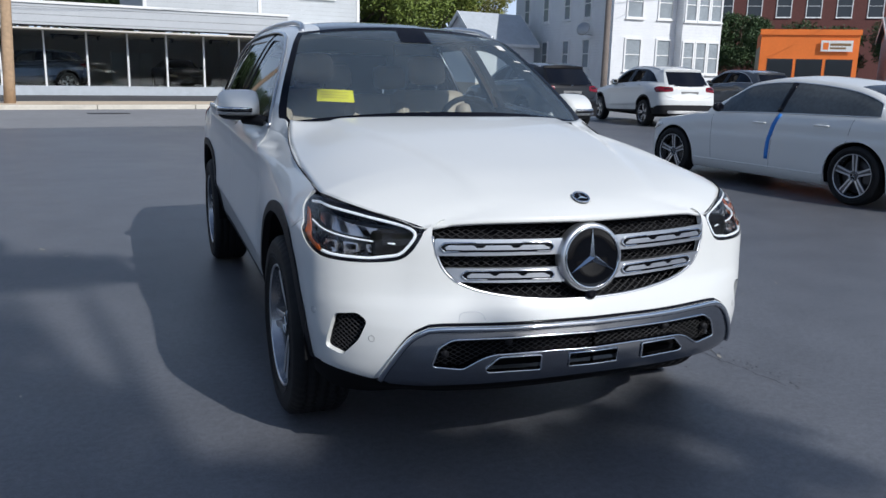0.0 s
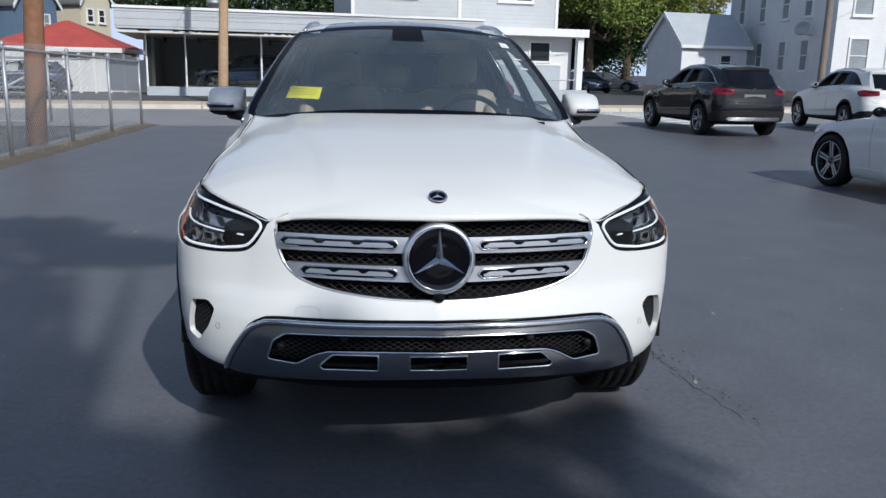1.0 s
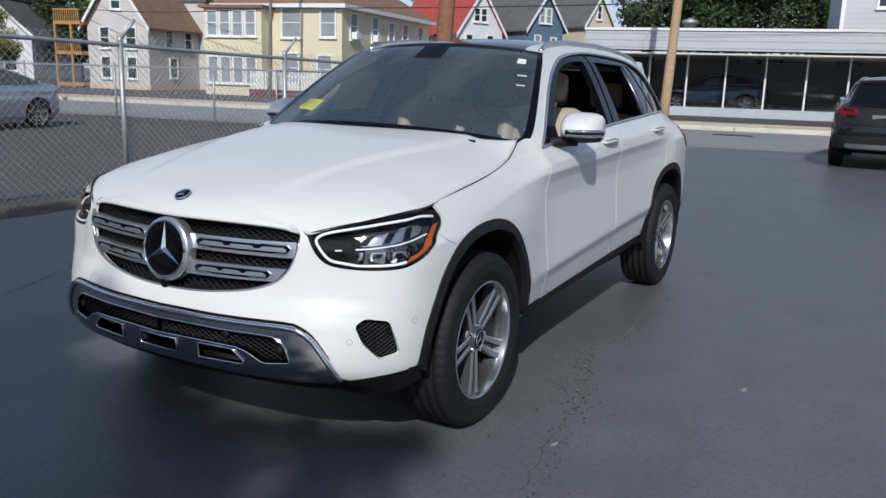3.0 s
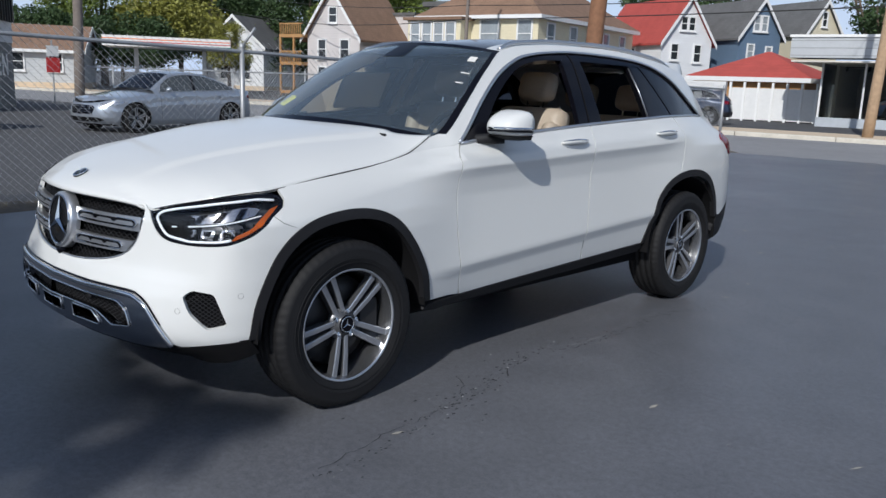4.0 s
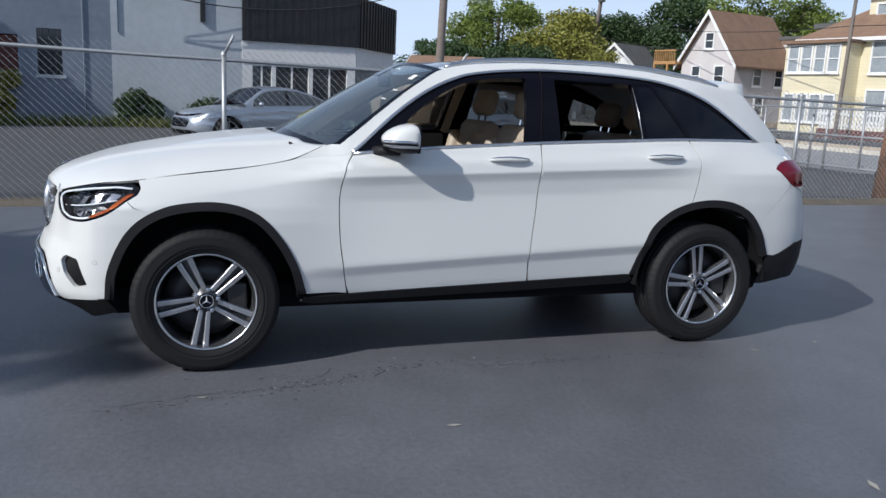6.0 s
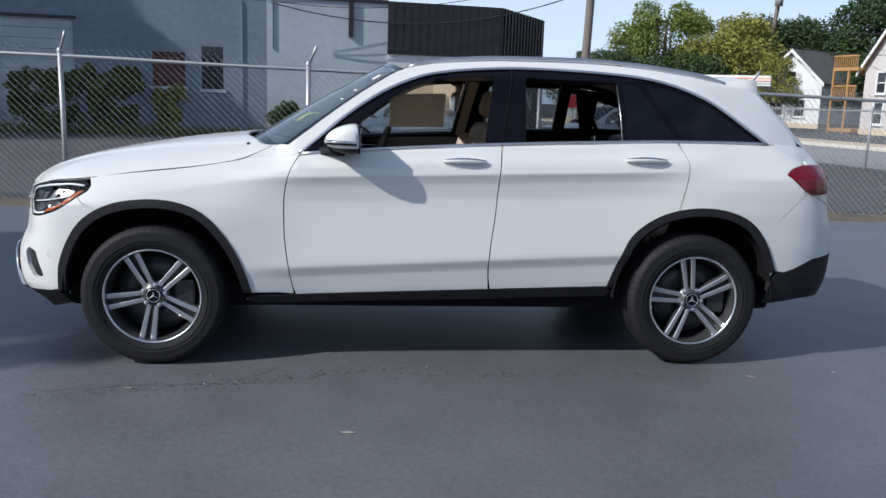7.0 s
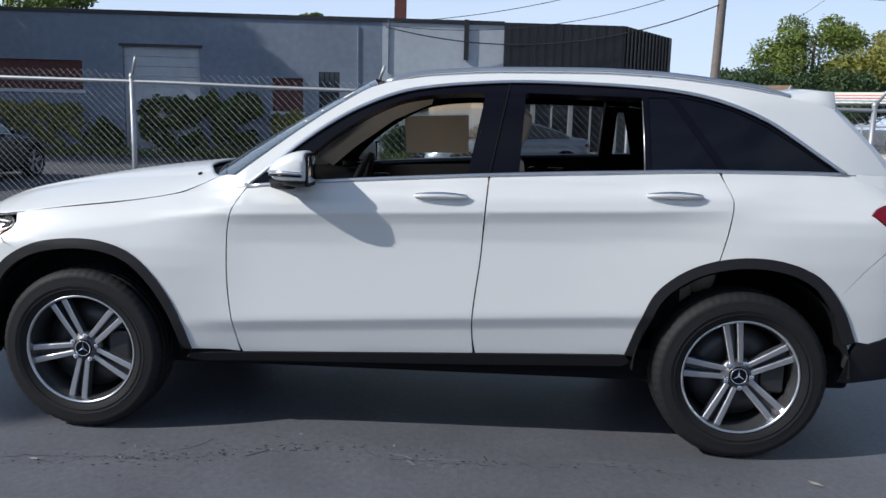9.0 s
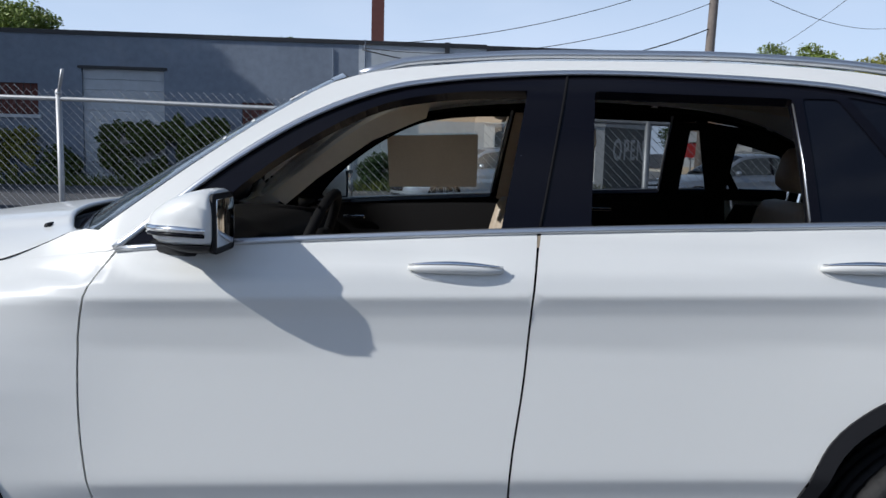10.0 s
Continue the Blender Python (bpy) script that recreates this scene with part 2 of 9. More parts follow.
def box(bm, x0, y0, z0, x1, y1, z1, bevel=0.0, m=None):
    r = bmesh.ops.create_cube(bm, size=1.0)
    vs = r["verts"]
    for v in vs:
        v.co = Vector((x0 + (v.co.x + 0.5) * (x1 - x0), y0 + (v.co.y + 0.5) * (y1 - y0), z0 + (v.co.z + 0.5) * (z1 - z0)))
    if bevel:
        es = list({e for v in vs for e in v.link_edges})
        vs = list({v for f in bmesh.ops.bevel(bm, geom=es, offset=bevel, segments=2, affect="EDGES", profile=0.5)["faces"] for v in f.verts} | {v for v in vs if v.is_valid})
    if m is not None:
        bmesh.ops.transform(bm, matrix=m, verts=[v for v in vs if v.is_valid])
    return bm


def boxed(x0, y0, z0, x1, y1, z1, bevel=0.0):
    return box(bmesh.new(), x0, y0, z0, x1, y1, z1, bevel)


def tube(bm, path, radius, sides=8, closed=False, cap=True):
    """A round bar along a path; radius may be one number or one a point."""
    pts = [Vector(p) for p in path]
    n = len(pts)
    rad = radius if isinstance(radius, (list, tuple)) else [radius] * n
    rings, up = [], Vector((0, 0, 1))
    for i, p in enumerate(pts):
        a = pts[(i - 1) % n] if (closed or i) else p
        b = pts[(i + 1) % n] if (closed or i < n - 1) else p
        d = (b - a).normalized()
        side = d.cross(up)
        if side.length < 1e-3:
            side = d.cross(Vector((0, 1, 0)))
        side.normalize()
        top = side.cross(d)
        rings.append([bm.verts.new(p + rad[i] * (math.cos(k * 2 * math.pi / sides) * side + math.sin(k * 2 * math.pi / sides) * top)) for k in range(sides)])
    for i in range(n if closed else n - 1):
        A, B = rings[i], rings[(i + 1) % n]
        for k in range(sides):
            bm.faces.new((A[k], A[(k + 1) % sides], B[(k + 1) % sides], B[k]))
    if cap and not closed:
        bm.faces.new(rings[0][::-1])
        bm.faces.new(rings[-1])
    return bm


def lathe(bm, profile, axis_m, sides=48, closed=False):
    """Turns (radius, along) pairs round the local x axis of axis_m."""
    rings = []
    for r, a in profile:
        rings.append([bm.verts.new(axis_m @ Vector((a, r * math.cos(k * 2 * math.pi / sides), r * math.sin(k * 2 * math.pi / sides)))) for k in range(sides)])
    m = len(rings)
    for i in range(m if closed else m - 1):
        A, B = rings[i], rings[(i + 1) % m]
        for k in range(sides):
            bm.faces.new((A[k], A[(k + 1) % sides], B[(k + 1) % sides], B[k]))
    return bm


def prism(bm, poly, m, depth):
    """A flat outline, pushed out along local z by depth."""
    a = [bm.verts.new(m @ Vector((x, y, 0))) for x, y in poly]
    b = [bm.verts.new(m @ Vector((x, y, depth))) for x, y in poly]
    n = len(poly)
    bm.faces.new(a[::-1])
    bm.faces.new(b)
    for i in range(n):
        bm.faces.new((a[i], a[(i + 1) % n], b[(i + 1) % n], b[i]))
    return bm


# ---- ground ----
ST = math.radians(10.0)  # the street runs 10 degrees off the car's cross axis
SU, SV = Vector((math.cos(ST), math.sin(ST), 0)), Vector((-math.sin(ST), math.cos(ST), 0))


def street(u, v, z=0.0):
    """A place by metres along the street and across it, from (0, 15.4)."""
    return Vector((0, 15.4, z)) + u * SU + v * SV


def sheet(name, pts, z, material, label, category, kind="structure", grid=0):
    bm = bmesh.new()
    bm.faces.new([bm.verts.new((p[0], p[1], z)) for p in pts])
    return tagged(part(name, bm, material), label, category, kind=kind)


sheet("ground", [(-600, -400), (600, -400), (600, 800), (-600, 800)], -0.03, M["old_asphalt"], "worn dark asphalt ground of the neighbouring lots", "ground")
_lot = [(-5.15, -14), (24, -14), tuple(street(24, 0)[:2]), tuple(street(-5.9, 0)[:2])]
sheet("pavement", _lot, 0.0, M["asphalt"], "freshly sealed black asphalt of the car lot", "asphalt lot")
sheet("road", [tuple(street(u, v)[:2]) for u, v in ((-70, 0), (80, 0), (80, 7.8), (-70, 7.8))], -0.012, M["road"], "pale grey worn asphalt street", "road")
bm = bmesh.new()
for u in range(-70, 80, 3):
    a, b, c, d = street(u, 7.8), street(u + 2.98, 7.8), street(u + 2.98, 7.98), street(u, 7.98)
    box(bm, 0, 0, -0.03, 2.98, 0.18, 0.13, 0.02, Matrix.Translation(a) @ Matrix.Rotation(ST, 4, "Z"))
tagged(part("kerb", bm, M["kerb"]), "pale granite kerb stones along the street", "kerb", kind="structure")
bm = bmesh.new()
for u in range(-60, 70, 2):
    box(bm, 0, 0, 0.0, 1.985, 2.6, 0.125, 0.008, Matrix.Translation(street(u, 7.99)) @ Matrix.Rotation(ST, 4, "Z"))
tagged(part("sidewalk", bm, M["concrete"]), "sandy beige concrete sidewalk slabs", "sidewalk", kind="structure")
sheet("forecourt", [tuple(street(u, v)[:2]) for u, v in ((-60, 10.5), (70, 10.5), (70, 60), (-60, 60))], 0.1, M["old_asphalt"], "grey asphalt forecourt beyond the street", "forecourt")
bm = bmesh.new()
for k in range(9):
    m = Matrix.Translation(street(9.5, 0.35 + 0.82 * k)) @ Matrix.Rotation(ST, 4, "Z")
    box(bm, 0, 0, -0.012, 4.2, 0.42, -0.006, 0, m)
tagged(part("crosswalk", bm, M["paint_line"]), "worn white painted crosswalk bars across the street", "crosswalk", kind="structure")
bm = bmesh.new()
box(bm, 0, 0, -0.012, 1.1, 0.5, 0.0, 0, Matrix.Translation(street(-1.6, 5.3)) @ Matrix.Rotation(ST, 4, "Z"))
tagged(part("manhole_cover", bm, M["black_metal"]), "dark iron utility cover set in the street", "manhole cover")

# earth strip with weeds along the fence, and a low kerb of broken asphalt
rng = random.Random(3)
bm = bmesh.new()
n = 120
rows = []
for i in range(n + 1):
    y = -13 + 27.8 * i / n
    w = 0.16 + 0.1 * noise.noise((y * 0.9, 0, 0))
    rows.append([bm.verts.new((-5.28 - w - 0.1, y, -0.03)), bm.verts.new((-5.28 - 0.1, y, 0.035 + 0.03 * noise.noise((y * 3, 1, 0)))), bm.verts.new((-5.12, y, 0.03 + 0.025 * noise.noise((y * 4, 2, 0)))), bm.verts.new((-4.98 + w * 0.8, y, -0.004))])
for a, b in zip(rows, rows[1:]):
    for k in range(3):
        bm.faces.new((a[k], a[k + 1], b[k + 1], b[k]))
tagged(part("earth_strip", bm, M["dirt"], smooth=True), "brown earth and dry litter along the fence foot", "earth strip", kind="stuff")


def blades(name, spots, height, material, label, count, spread, seed, kind="stuff"):
    r = random.Random(seed)
    bm = bmesh.new()
    for cx, cy, cz in spots:
        for _ in range(count):
            x, y = cx + r.gauss(0, spread), cy + r.gauss(0, spread)
            h, a, w = height * r.uniform(0.4, 1.2), r.uniform(0, 6.28), height * 0.05
            dx, dy = math.cos(a), math.sin(a)
            lx, ly = r.gauss(0, 0.35) * h, r.gauss(0, 0.35) * h
            p = [(x - dy * w, y + dx * w, cz), (x + dy * w, y - dx * w, cz), (x + lx * 0.5 + dy * w * 0.6, y + ly * 0.5 - dx * w * 0.6, cz + h * 0.6), (x + lx, y + ly, cz + h), (x + lx * 0.5 - dy * w * 0.6, y + ly * 0.5 + dx * w * 0.6, cz + h * 0.6)]
            bm.faces.new([bm.verts.new(q) for q in p])
    return tagged(part(name, bm, material), label, "weeds", kind=kind)


blades("weeds", [(-5.2 + rng.gauss(0, 0.05), rng.uniform(-12, 14.5), 0.0) for _ in range(160)], 0.09, M["dry_grass"], "short dry weeds along the fence foot", 9, 0.09, 5)

# ---- chain-link fence ----
FX = -5.2


def chain_fence(name, p0, p1, posts, arms, label, mesh_over=0.13, pitch=0.085, thick=0.0024, tops=(1.6, 1.5)):
    """A run of chain-link: posts, a top rail and the woven wire as real diamonds."""
    p0, p1 = Vector(p0), Vector(p1)
    d = p1 - p0
    length = d.length
    d.normalize()
    out = Vector((-d.y, d.x, 0))
    th = base(name, label, "chain-link fence", Matrix.Translation(p0))
    def top_at(s_):
        return tops[0] + (tops[1] - tops[0]) * s_ / length

    for s in posts:
        b = bmesh.new()
        q = d * s
        FTOP = top_at(s)
        tube(b, [q, q + Vector((0, 0, FTOP + 0.06))], 0.03, 10)
        lathe(b, [(0.001, 0.055), (0.025, 0.045), (0.034, 0.02), (0.036, 0.0)], Matrix.Translation(q + Vector((0, 0, FTOP + 0.05))) @ Matrix.Rotation(-math.pi / 2, 4, "Y"), 10)
        part("post", b, M["galv"], th, smooth=True)
        if s in arms:
            b = bmesh.new()
            top = q + Vector((0, 0, FTOP + 0.05))
            tip = top + Vector((0, 0, 0.23)) + out * (-0.12) + d * 0.11
            tube(b, [top, top.lerp(tip, 0.5), tip], 0.017, 8)
            part("arm", b, M["galv"], th, "bent steel arm without wire", smooth=True)
    b = bmesh.new()
    tube(b, [d * (length * i / 40) + Vector((0, 0, top_at(length * i / 40) + 0.012 * noise.noise((i * 0.4, 3, 1)))) for i in range(41)], 0.022, 8)
    part("top_rail", b, M["galv"], th, smooth=True)
    # woven wire: zigzag strands, each a thin three-sided bar
    vs, fs = [], []

    def strand(pts):
        first = len(vs)
        for p in pts:
            for a in (0.5, 2.6, 4.7):
                vs.append(p + out * (math.cos(a) * thick) + Vector((0, 0, math.sin(a) * thick)) + d * (math.sin(a) * thick * 0.7))
        for i in range(len(pts) - 1):
            for k in range(3):
                fs.append((first + 3 * i + k, first + 3 * i + (k + 1) % 3, first + 3 * i + 3 + (k + 1) % 3, first + 3 * i + 3 + k))

    half = pitch * 0.5
    for j in range(int(length / half)):
        zn = int((top_at(j * half) + mesh_over - 0.03) / half)
        pts = []
        for i in range(zn + 1):
            side = (i + j) % 2
            pts.append(d * (half * (j + side)) + Vector((0, 0, 0.03 + i * half)) + out * (0.024 + 0.003 * (1 if side else -1)))
        strand(pts)
    me = bpy.data.meshes.new("wire_mesh")
    me.from_pydata([tuple(v) for v in vs], [], fs)
    me.materials.append(M["wire"])
    w = new("wire_mesh", me)
    w.parent = th
    w["kind"] = "stuff"
    return th


chain_fence("chain_link_fence", (FX, -13.1, 0), (FX, 14.55, 0), [0.0, 3.0, 6.0, 9.13, 12.05, 14.95, 17.66, 20.45, 23.0, 25.3, 27.6], [3.0, 6.0, 9.13, 12.05, 14.95, 17.66], "galvanised chain-link fence with bent post arms beside the lot", tops=(1.93, 1.42))
_c = street(-6.2, -0.7)
_e = street(-30, -0.7)
chain_fence("chain_link_fence", _c, _e, [2.2, 4.6, 5.0, 8.3, 11.6, 14.9, 18.2, 21.5, 24.0], [], "galvanised chain-link fence along the street", pitch=0.12, thick=0.004, tops=(1.45, 1.45))
gate = base("sliding_gate", "galvanised pipe gate with a diagonal brace on small wheels", "gate", Matrix.Translation(street(-12.4, -0.95)) @ Matrix.Rotation(ST, 4, "Z"))
for nm, pth in (("frame_rail", [(0, 0, 0.15), (5.4, 0, 0.15)]), ("frame_rail", [(0, 0, 0.85), (5.4, 0, 0.85)]), ("frame_rail", [(0, 0, 1.45), (5.4, 0, 1.45)]), ("upright", [(0, 0, 0.15), (0, 0, 1.45)]), ("upright", [(2.7, 0, 0.15), (2.7, 0, 1.45)]), ("upright", [(5.4, 0, 0.15), (5.4, 0, 1.45)]), ("brace", [(5.4, 0.03, 1.3), (3.2, 0.03, 0.12)])):
    part(nm, tube(bmesh.new(), pth, 0.025, 8), M["galv"], gate, smooth=True)
for x in (0.3, 3.2):
    part("gate_wheel", lathe(bmesh.new(), [(0.001, -0.03), (0.075, -0.03), (0.08, 0), (0.075, 0.03), (0.001, 0.03)], Matrix.Translation((x, 0, 0.08)) @ Matrix.Rotation(math.pi / 2, 4, "Z"), 16), M["black_metal"], gate)


# ---- poles and cables ----
def utility_pole(x, y, height, r, material, label, lean=(0, 0), arms=()):
    th = base("utility_pole", label, "utility pole", Matrix.Translation((x, y, -0.03)))
    b = bmesh.new()
    tube(b, [(lean[0] * k / 8, lean[1] * k / 8, height * k / 8) for k in range(9)], [r * (1 - 0.035 * k) for k in range(9)], 14)
    part("pole", b, material, th, smooth=True)
    for z, w, ang in arms:
        m = Matrix.Translation((lean[0] * z / height, lean[1] * z / height, z)) @ Matrix.Rotation(ang, 4, "Z")
        b = bmesh.new()
        box(b, -w, -0.06, -0.06, w, 0.06, 0.06, 0.01, m)
        part("crossarm", b, material, th)
        for k in (-0.9, -0.45, 0.45, 0.9):
            part("insulator", lathe(bmesh.new(), [(0.001, 0.16), (0.05, 0.14), (0.06, 0.06), (0.03, 0.05), (0.03, 0.0)], m @ Matrix.Translation((k * w, 0, 0.06)) @ Matrix.Rotation(-math.pi / 2, 4, "Y"), 8), M["galv"], th, smooth=True)
    return th


utility_pole(-5.75, 9.75, 9.5, 0.17, M["wood_pole"], "reddish brown wooden utility pole behind the fence", (0.5, 0.15))
utility_pole(-4.85, 23.75, 9.0, 0.17, M["tan_pole"], "pale tan wooden utility pole on the far sidewalk", (0.35, 0.1))
utility_pole(-24.6, 7.6, 10, 0.17, M["gray_pole"], "weathered grey wooden utility pole beside the storefront", (0.25, 0.2))
utility_pole(-58, 31, 12.5, 0.2, M["gray_pole"], "leaning grey utility pole with crossarms and a transformer", (1.4, 0.5), ((11.7, 1.3, 0.4), (10.9, 0.9, 0.4)))
utility_pole(-66, 25, 9, 0.16, M["gray_pole"], "distant grey utility pole with a crossarm", (0.2, 0.2), ((8.6, 1.2, 0.5),))
utility_pole(-24.7, 26.45, 9, 0.095, M["gray_pole"], "thin grey utility pole before the houses", (0.2, 0.1))
utility_pole(21.05, 31.5, 10, 0.17, M["gray_pole"], "grey wooden utility pole beside the white house", (0, 0))
part_t = lathe(bmesh.new(), [(0.001, 0), (0.3, 0.02), (0.3, 0.95), (0.001, 1.0)], Matrix.Translation((-56.5, 31.2, 9.2)) @ Matrix.Rotation(-math.pi / 2, 4, "Y"), 16)
tagged(part("transformer", part_t, M["galv"], smooth=True), "grey transformer can high on the pole", "transformer")


def cable(a, b, sag, r=0.012, label="black overhead cable sagging between poles"):
    a, b = Vector(a), Vector(b)
    pts = [a.lerp(b, k / 24) - Vector((0, 0, sag * 4 * (k / 24) * (1 - k / 24))) for k in range(25)]
    return tagged(part("overhead_cable", tube(bmesh.new(), pts, r, 5), M["cable"], smooth=True), label, "cable")


cable((-60, 20.5, 8.4), (-5.4, 9.85, 8.7), 0.9)
cable((-5.4, 9.85, 8.7), (-4.6, 23.8, 8.5), 0.15)
cable((-5.45, 9.8, 7.4), (26, 30, 8.2), 0.6)
cable((-60, 31.9, 8.7), (-24.65, 26.5, 5.05), 0.8, 0.018)
cable((-24.65, 26.5, 5.05), (-4.6, 23.8, 4.45), 0.12, 0.018)
cable((-60, 31.9, 7.1), (-24.65, 26.5, 4.4), 0.9, 0.022)
cable((-24.65, 26.5, 4.4), (-4.6, 23.8, 4.05), 0.08, 0.022)
cable((-4.6, 23.8, 8.2), (21.5, 31.5, 8.6), 0.6)
cable((-4.6, 23.8, 6.9), (21.5, 31.5, 7.2), 0.7, 0.02)
cable((21.5, 31.5, 8.6), (60, 38, 8.9), 0.5)
cable((21.5, 31.5, 7.2), (60, 38, 7.5), 0.6, 0.02)
cable((-22.6, -3.4, 4.45), (-24.4, 7.65, 7.2), 0.5, 0.012)
cable((-22.6, -3.4, 4.35), (-24.4, 7.65, 6.2), 0.7, 0.012)
cable((-22.6, -3.4, 4.30), (-24.4, 7.65, 5.4), 0.9, 0.02)
cable((-24.4, 7.65, 7.2), (-58, 31, 11), 1.0, 0.015)


# ---- buildings ----
def window(parent, m, u, z, w, h, pane="dark_pane", sill=True, bars=1, trim="white_trim", depth=0.07):
    """A framed window on a wall whose local x runs along it and local -y faces out."""
    f = bmesh.new()
    t = 0.09
    for x0, x1, z0, z1 in ((-w / 2 - t, -w / 2, -t, h + t), (w / 2, w / 2 + t, -t, h + t), (-w / 2, w / 2, h, h + t), (-w / 2, w / 2, -t, 0)):
        box(f, u + x0, -depth, z + z0, u + x1, 0.02, z + z1, 0, m)
    for k in range(bars):
        zz = z + h * (k + 1) / (bars + 1)
        box(f, u - w / 2, -depth * 0.7, zz - 0.025, u + w / 2, 0.01, zz + 0.025, 0, m)
    if w > 1.5:
        box(f, u - 0.04, -depth * 0.7, z, u + 0.04, 0.01, z + h, 0, m)
    fr = part("window", f, M[trim], parent)
    p = bmesh.new()
    box(p, u - w / 2, -0.012, z, u + w / 2, 0.01, z + h, 0, m)
    part("pane", p, M[pane], fr)
    if sill:
        s = bmesh.new()
        box(s, u - w / 2 - t - 0.04, -depth - 0.06, z - t - 0.06, u + w / 2 + t + 0.04, 0.01, z - t, 0, m)
        part("sill", s, M[trim], fr)
    return fr


def house(name, corner, ang, w, d, h, roof, siding, label, wins_front=(), wins_side=(), pitch=0.8, shingle="brown_shingle", z0=0.0, gable="front", over=0.35, pane="dark_pane", side="right"):
    """A timber house: corner is its front left foot, w along the front, d deep; windows as (along, z, w, h)."""
    m = Matrix.Translation(corner) @ Matrix.Rotation(ang, 4, "Z")
    th = base(name, label, "house", m)
    part("wall", boxed(0, 0, z0 - 0.5, w, d, h), M[siding], th)
    b = bmesh.new()
    box(b, -0.03, -0.03, z0 - 0.5, w + 0.03, d + 0.03, z0 + 0.45)
    part("foundation", b, M["concrete"], th)
    b = bmesh.new()
    t = 0.14
    if roof == "gable":
        if gable == "front":
            ridge = [(w / 2, -over), (w / 2, d + over)]
            eav = [[(-over, -over), (-over, d + over)], [(w + over, -over), (w + over, d + over)]]
            rz = h + pitch * (w / 2)
        else:
            ridge = [(-over, d / 2), (w + over, d / 2)]
            eav = [[(-over, -over), (w + over, -over)], [(-over, d + over), (w + over, d + over)]]
            rz = h + pitch * (d / 2)
        ez = h - pitch * over
        for e in eav:
            lo = [Vector((e[0][0], e[0][1], ez)), Vector((e[1][0], e[1][1], ez)), Vector((ridge[1][0], ridge[1][1], rz)), Vector((ridge[0][0], ridge[0][1], rz))]
            up = [v + Vector((0, 0, t)) for v in lo]
            vl, vu = [b.verts.new(v) for v in lo], [b.verts.new(v) for v in up]
            b.faces.new(vl)
            b.faces.new(vu)
            for k in range(4):
                b.faces.new((vl[k], vl[(k + 1) % 4], vu[(k + 1) % 4], vu[k]))
        bmesh.ops.recalc_face_normals(b, faces=b.faces)
        part("roof", b, M[shingle], th)
        if gable == "front":
            for y in (0.0, d):
                g = bmesh.new()
                prism(g, [(0, h), (w, h), (w / 2, rz)], Matrix.Translation((0, y + (0.1 if y == 0 else 0), 0)) @ Matrix.Rotation(math.pi / 2, 4, "X"), 0.1)
                part("gable", g, M[siding], th)
        else:
            for x in (0.0, w):
                g = bmesh.new()
                prism(g, [(0, h), (d, h), (d / 2, rz)], Matrix.Translation((x - (0.1 if x else 0), 0, 0)) @ Matrix.Rotation(math.pi / 2, 4, "Z") @ Matrix.Rotation(math.pi / 2, 4, "X"), 0.1)
                part("gable", g, M[siding], th)
        tr = bmesh.new()
        if gable == "front":
            for sx in (0, 1):
                a, c = Vector((-over if sx == 0 else w + over, -over - 0.03, ez)), Vector((w / 2, -over - 0.03, rz))
                prism(tr, [(a.x, a.z - 0.12), (c.x, c.z - 0.12), (c.x, c.z + 0.16), (a.x, a.z + 0.16)], Matrix.Translation((0, -over + 0.0, 0)) @ Matrix.Rotation(math.pi / 2, 4, "X"), 0.04)
        else:
            for sx in (-over - 0.03, w + over + 0.03):
                for e in (-over, d + over):
                    prism(tr, [(e, ez - 0.12), (d / 2, rz - 0.12), (d / 2, rz + 0.16), (e, ez + 0.16)], Matrix.Translation((sx, 0, 0)) @ Matrix.Rotation(math.pi / 2, 4, "Z") @ Matrix.Rotation(math.pi / 2, 4, "X"), 0.04)
            box(tr, -over, -over - 0.06, ez - 0.08, w + over, -over, ez + 0.1)
        part("fascia", tr, M["white_trim"], th)
    elif roof == "hip":
        rl = max(w, d)
        rz = h + pitch * min(w, d) / 2
        e = [(-over, -over), (w + over, -over), (w + over, d + over), (-over, d + over)]
        r = [(w / 2, d / 2 - (d - w) / 2, rz), (w / 2, d / 2 + (d - w) / 2, rz)] if d > w else [(w / 2 - (w - d) / 2, d / 2, rz), (w / 2 + (w - d) / 2, d / 2, rz)]
        vb = [b.verts.new((x, y, h)) for x, y in e]
        vt = [b.verts.new(p) for p in r]
        if d > w:
            b.faces.new((vb[0], vb[1], vt[0])), b.faces.new((vb[1], vb[2], vt[1], vt[0])), b.faces.new((vb[2], vb[3], vt[1])), b.faces.new((vb[3], vb[0], vt[0], vt[1]))
        else:
            b.faces.new((vb[0], vb[1], vt[1], vt[0])), b.faces.new((vb[1], vb[2], vt[1])), b.faces.new((vb[2], vb[3], vt[0], vt[1])), b.faces.new((vb[3], vb[0], vt[0]))
        part("roof", b, M[shingle], th)
        part("fascia", boxed(-over, -over, h - 0.22, w + over, d + over, h - 0.002), M["white_trim"], th)
    elif roof == "flat":
        part("roof", boxed(-over, -over, h, w + over, d + over, h + 0.3), M[shingle], th)
    mf = Matrix.Identity(4)
    ms = Matrix.Translation((w, 0, 0)) @ Matrix.Rotation(math.pi / 2, 4, "Z")
    if side == "left":
        ms = Matrix.Translation((0, d, 0)) @ Matrix.Rotation(-math.pi / 2, 4, "Z")
    for u, z, ww, hh in wins_front:
        window(th, mf, u, z, ww, hh, pane)
    for u, z, ww, hh in wins_side:
        window(th, ms, u, z, ww, hh, pane)
    return th


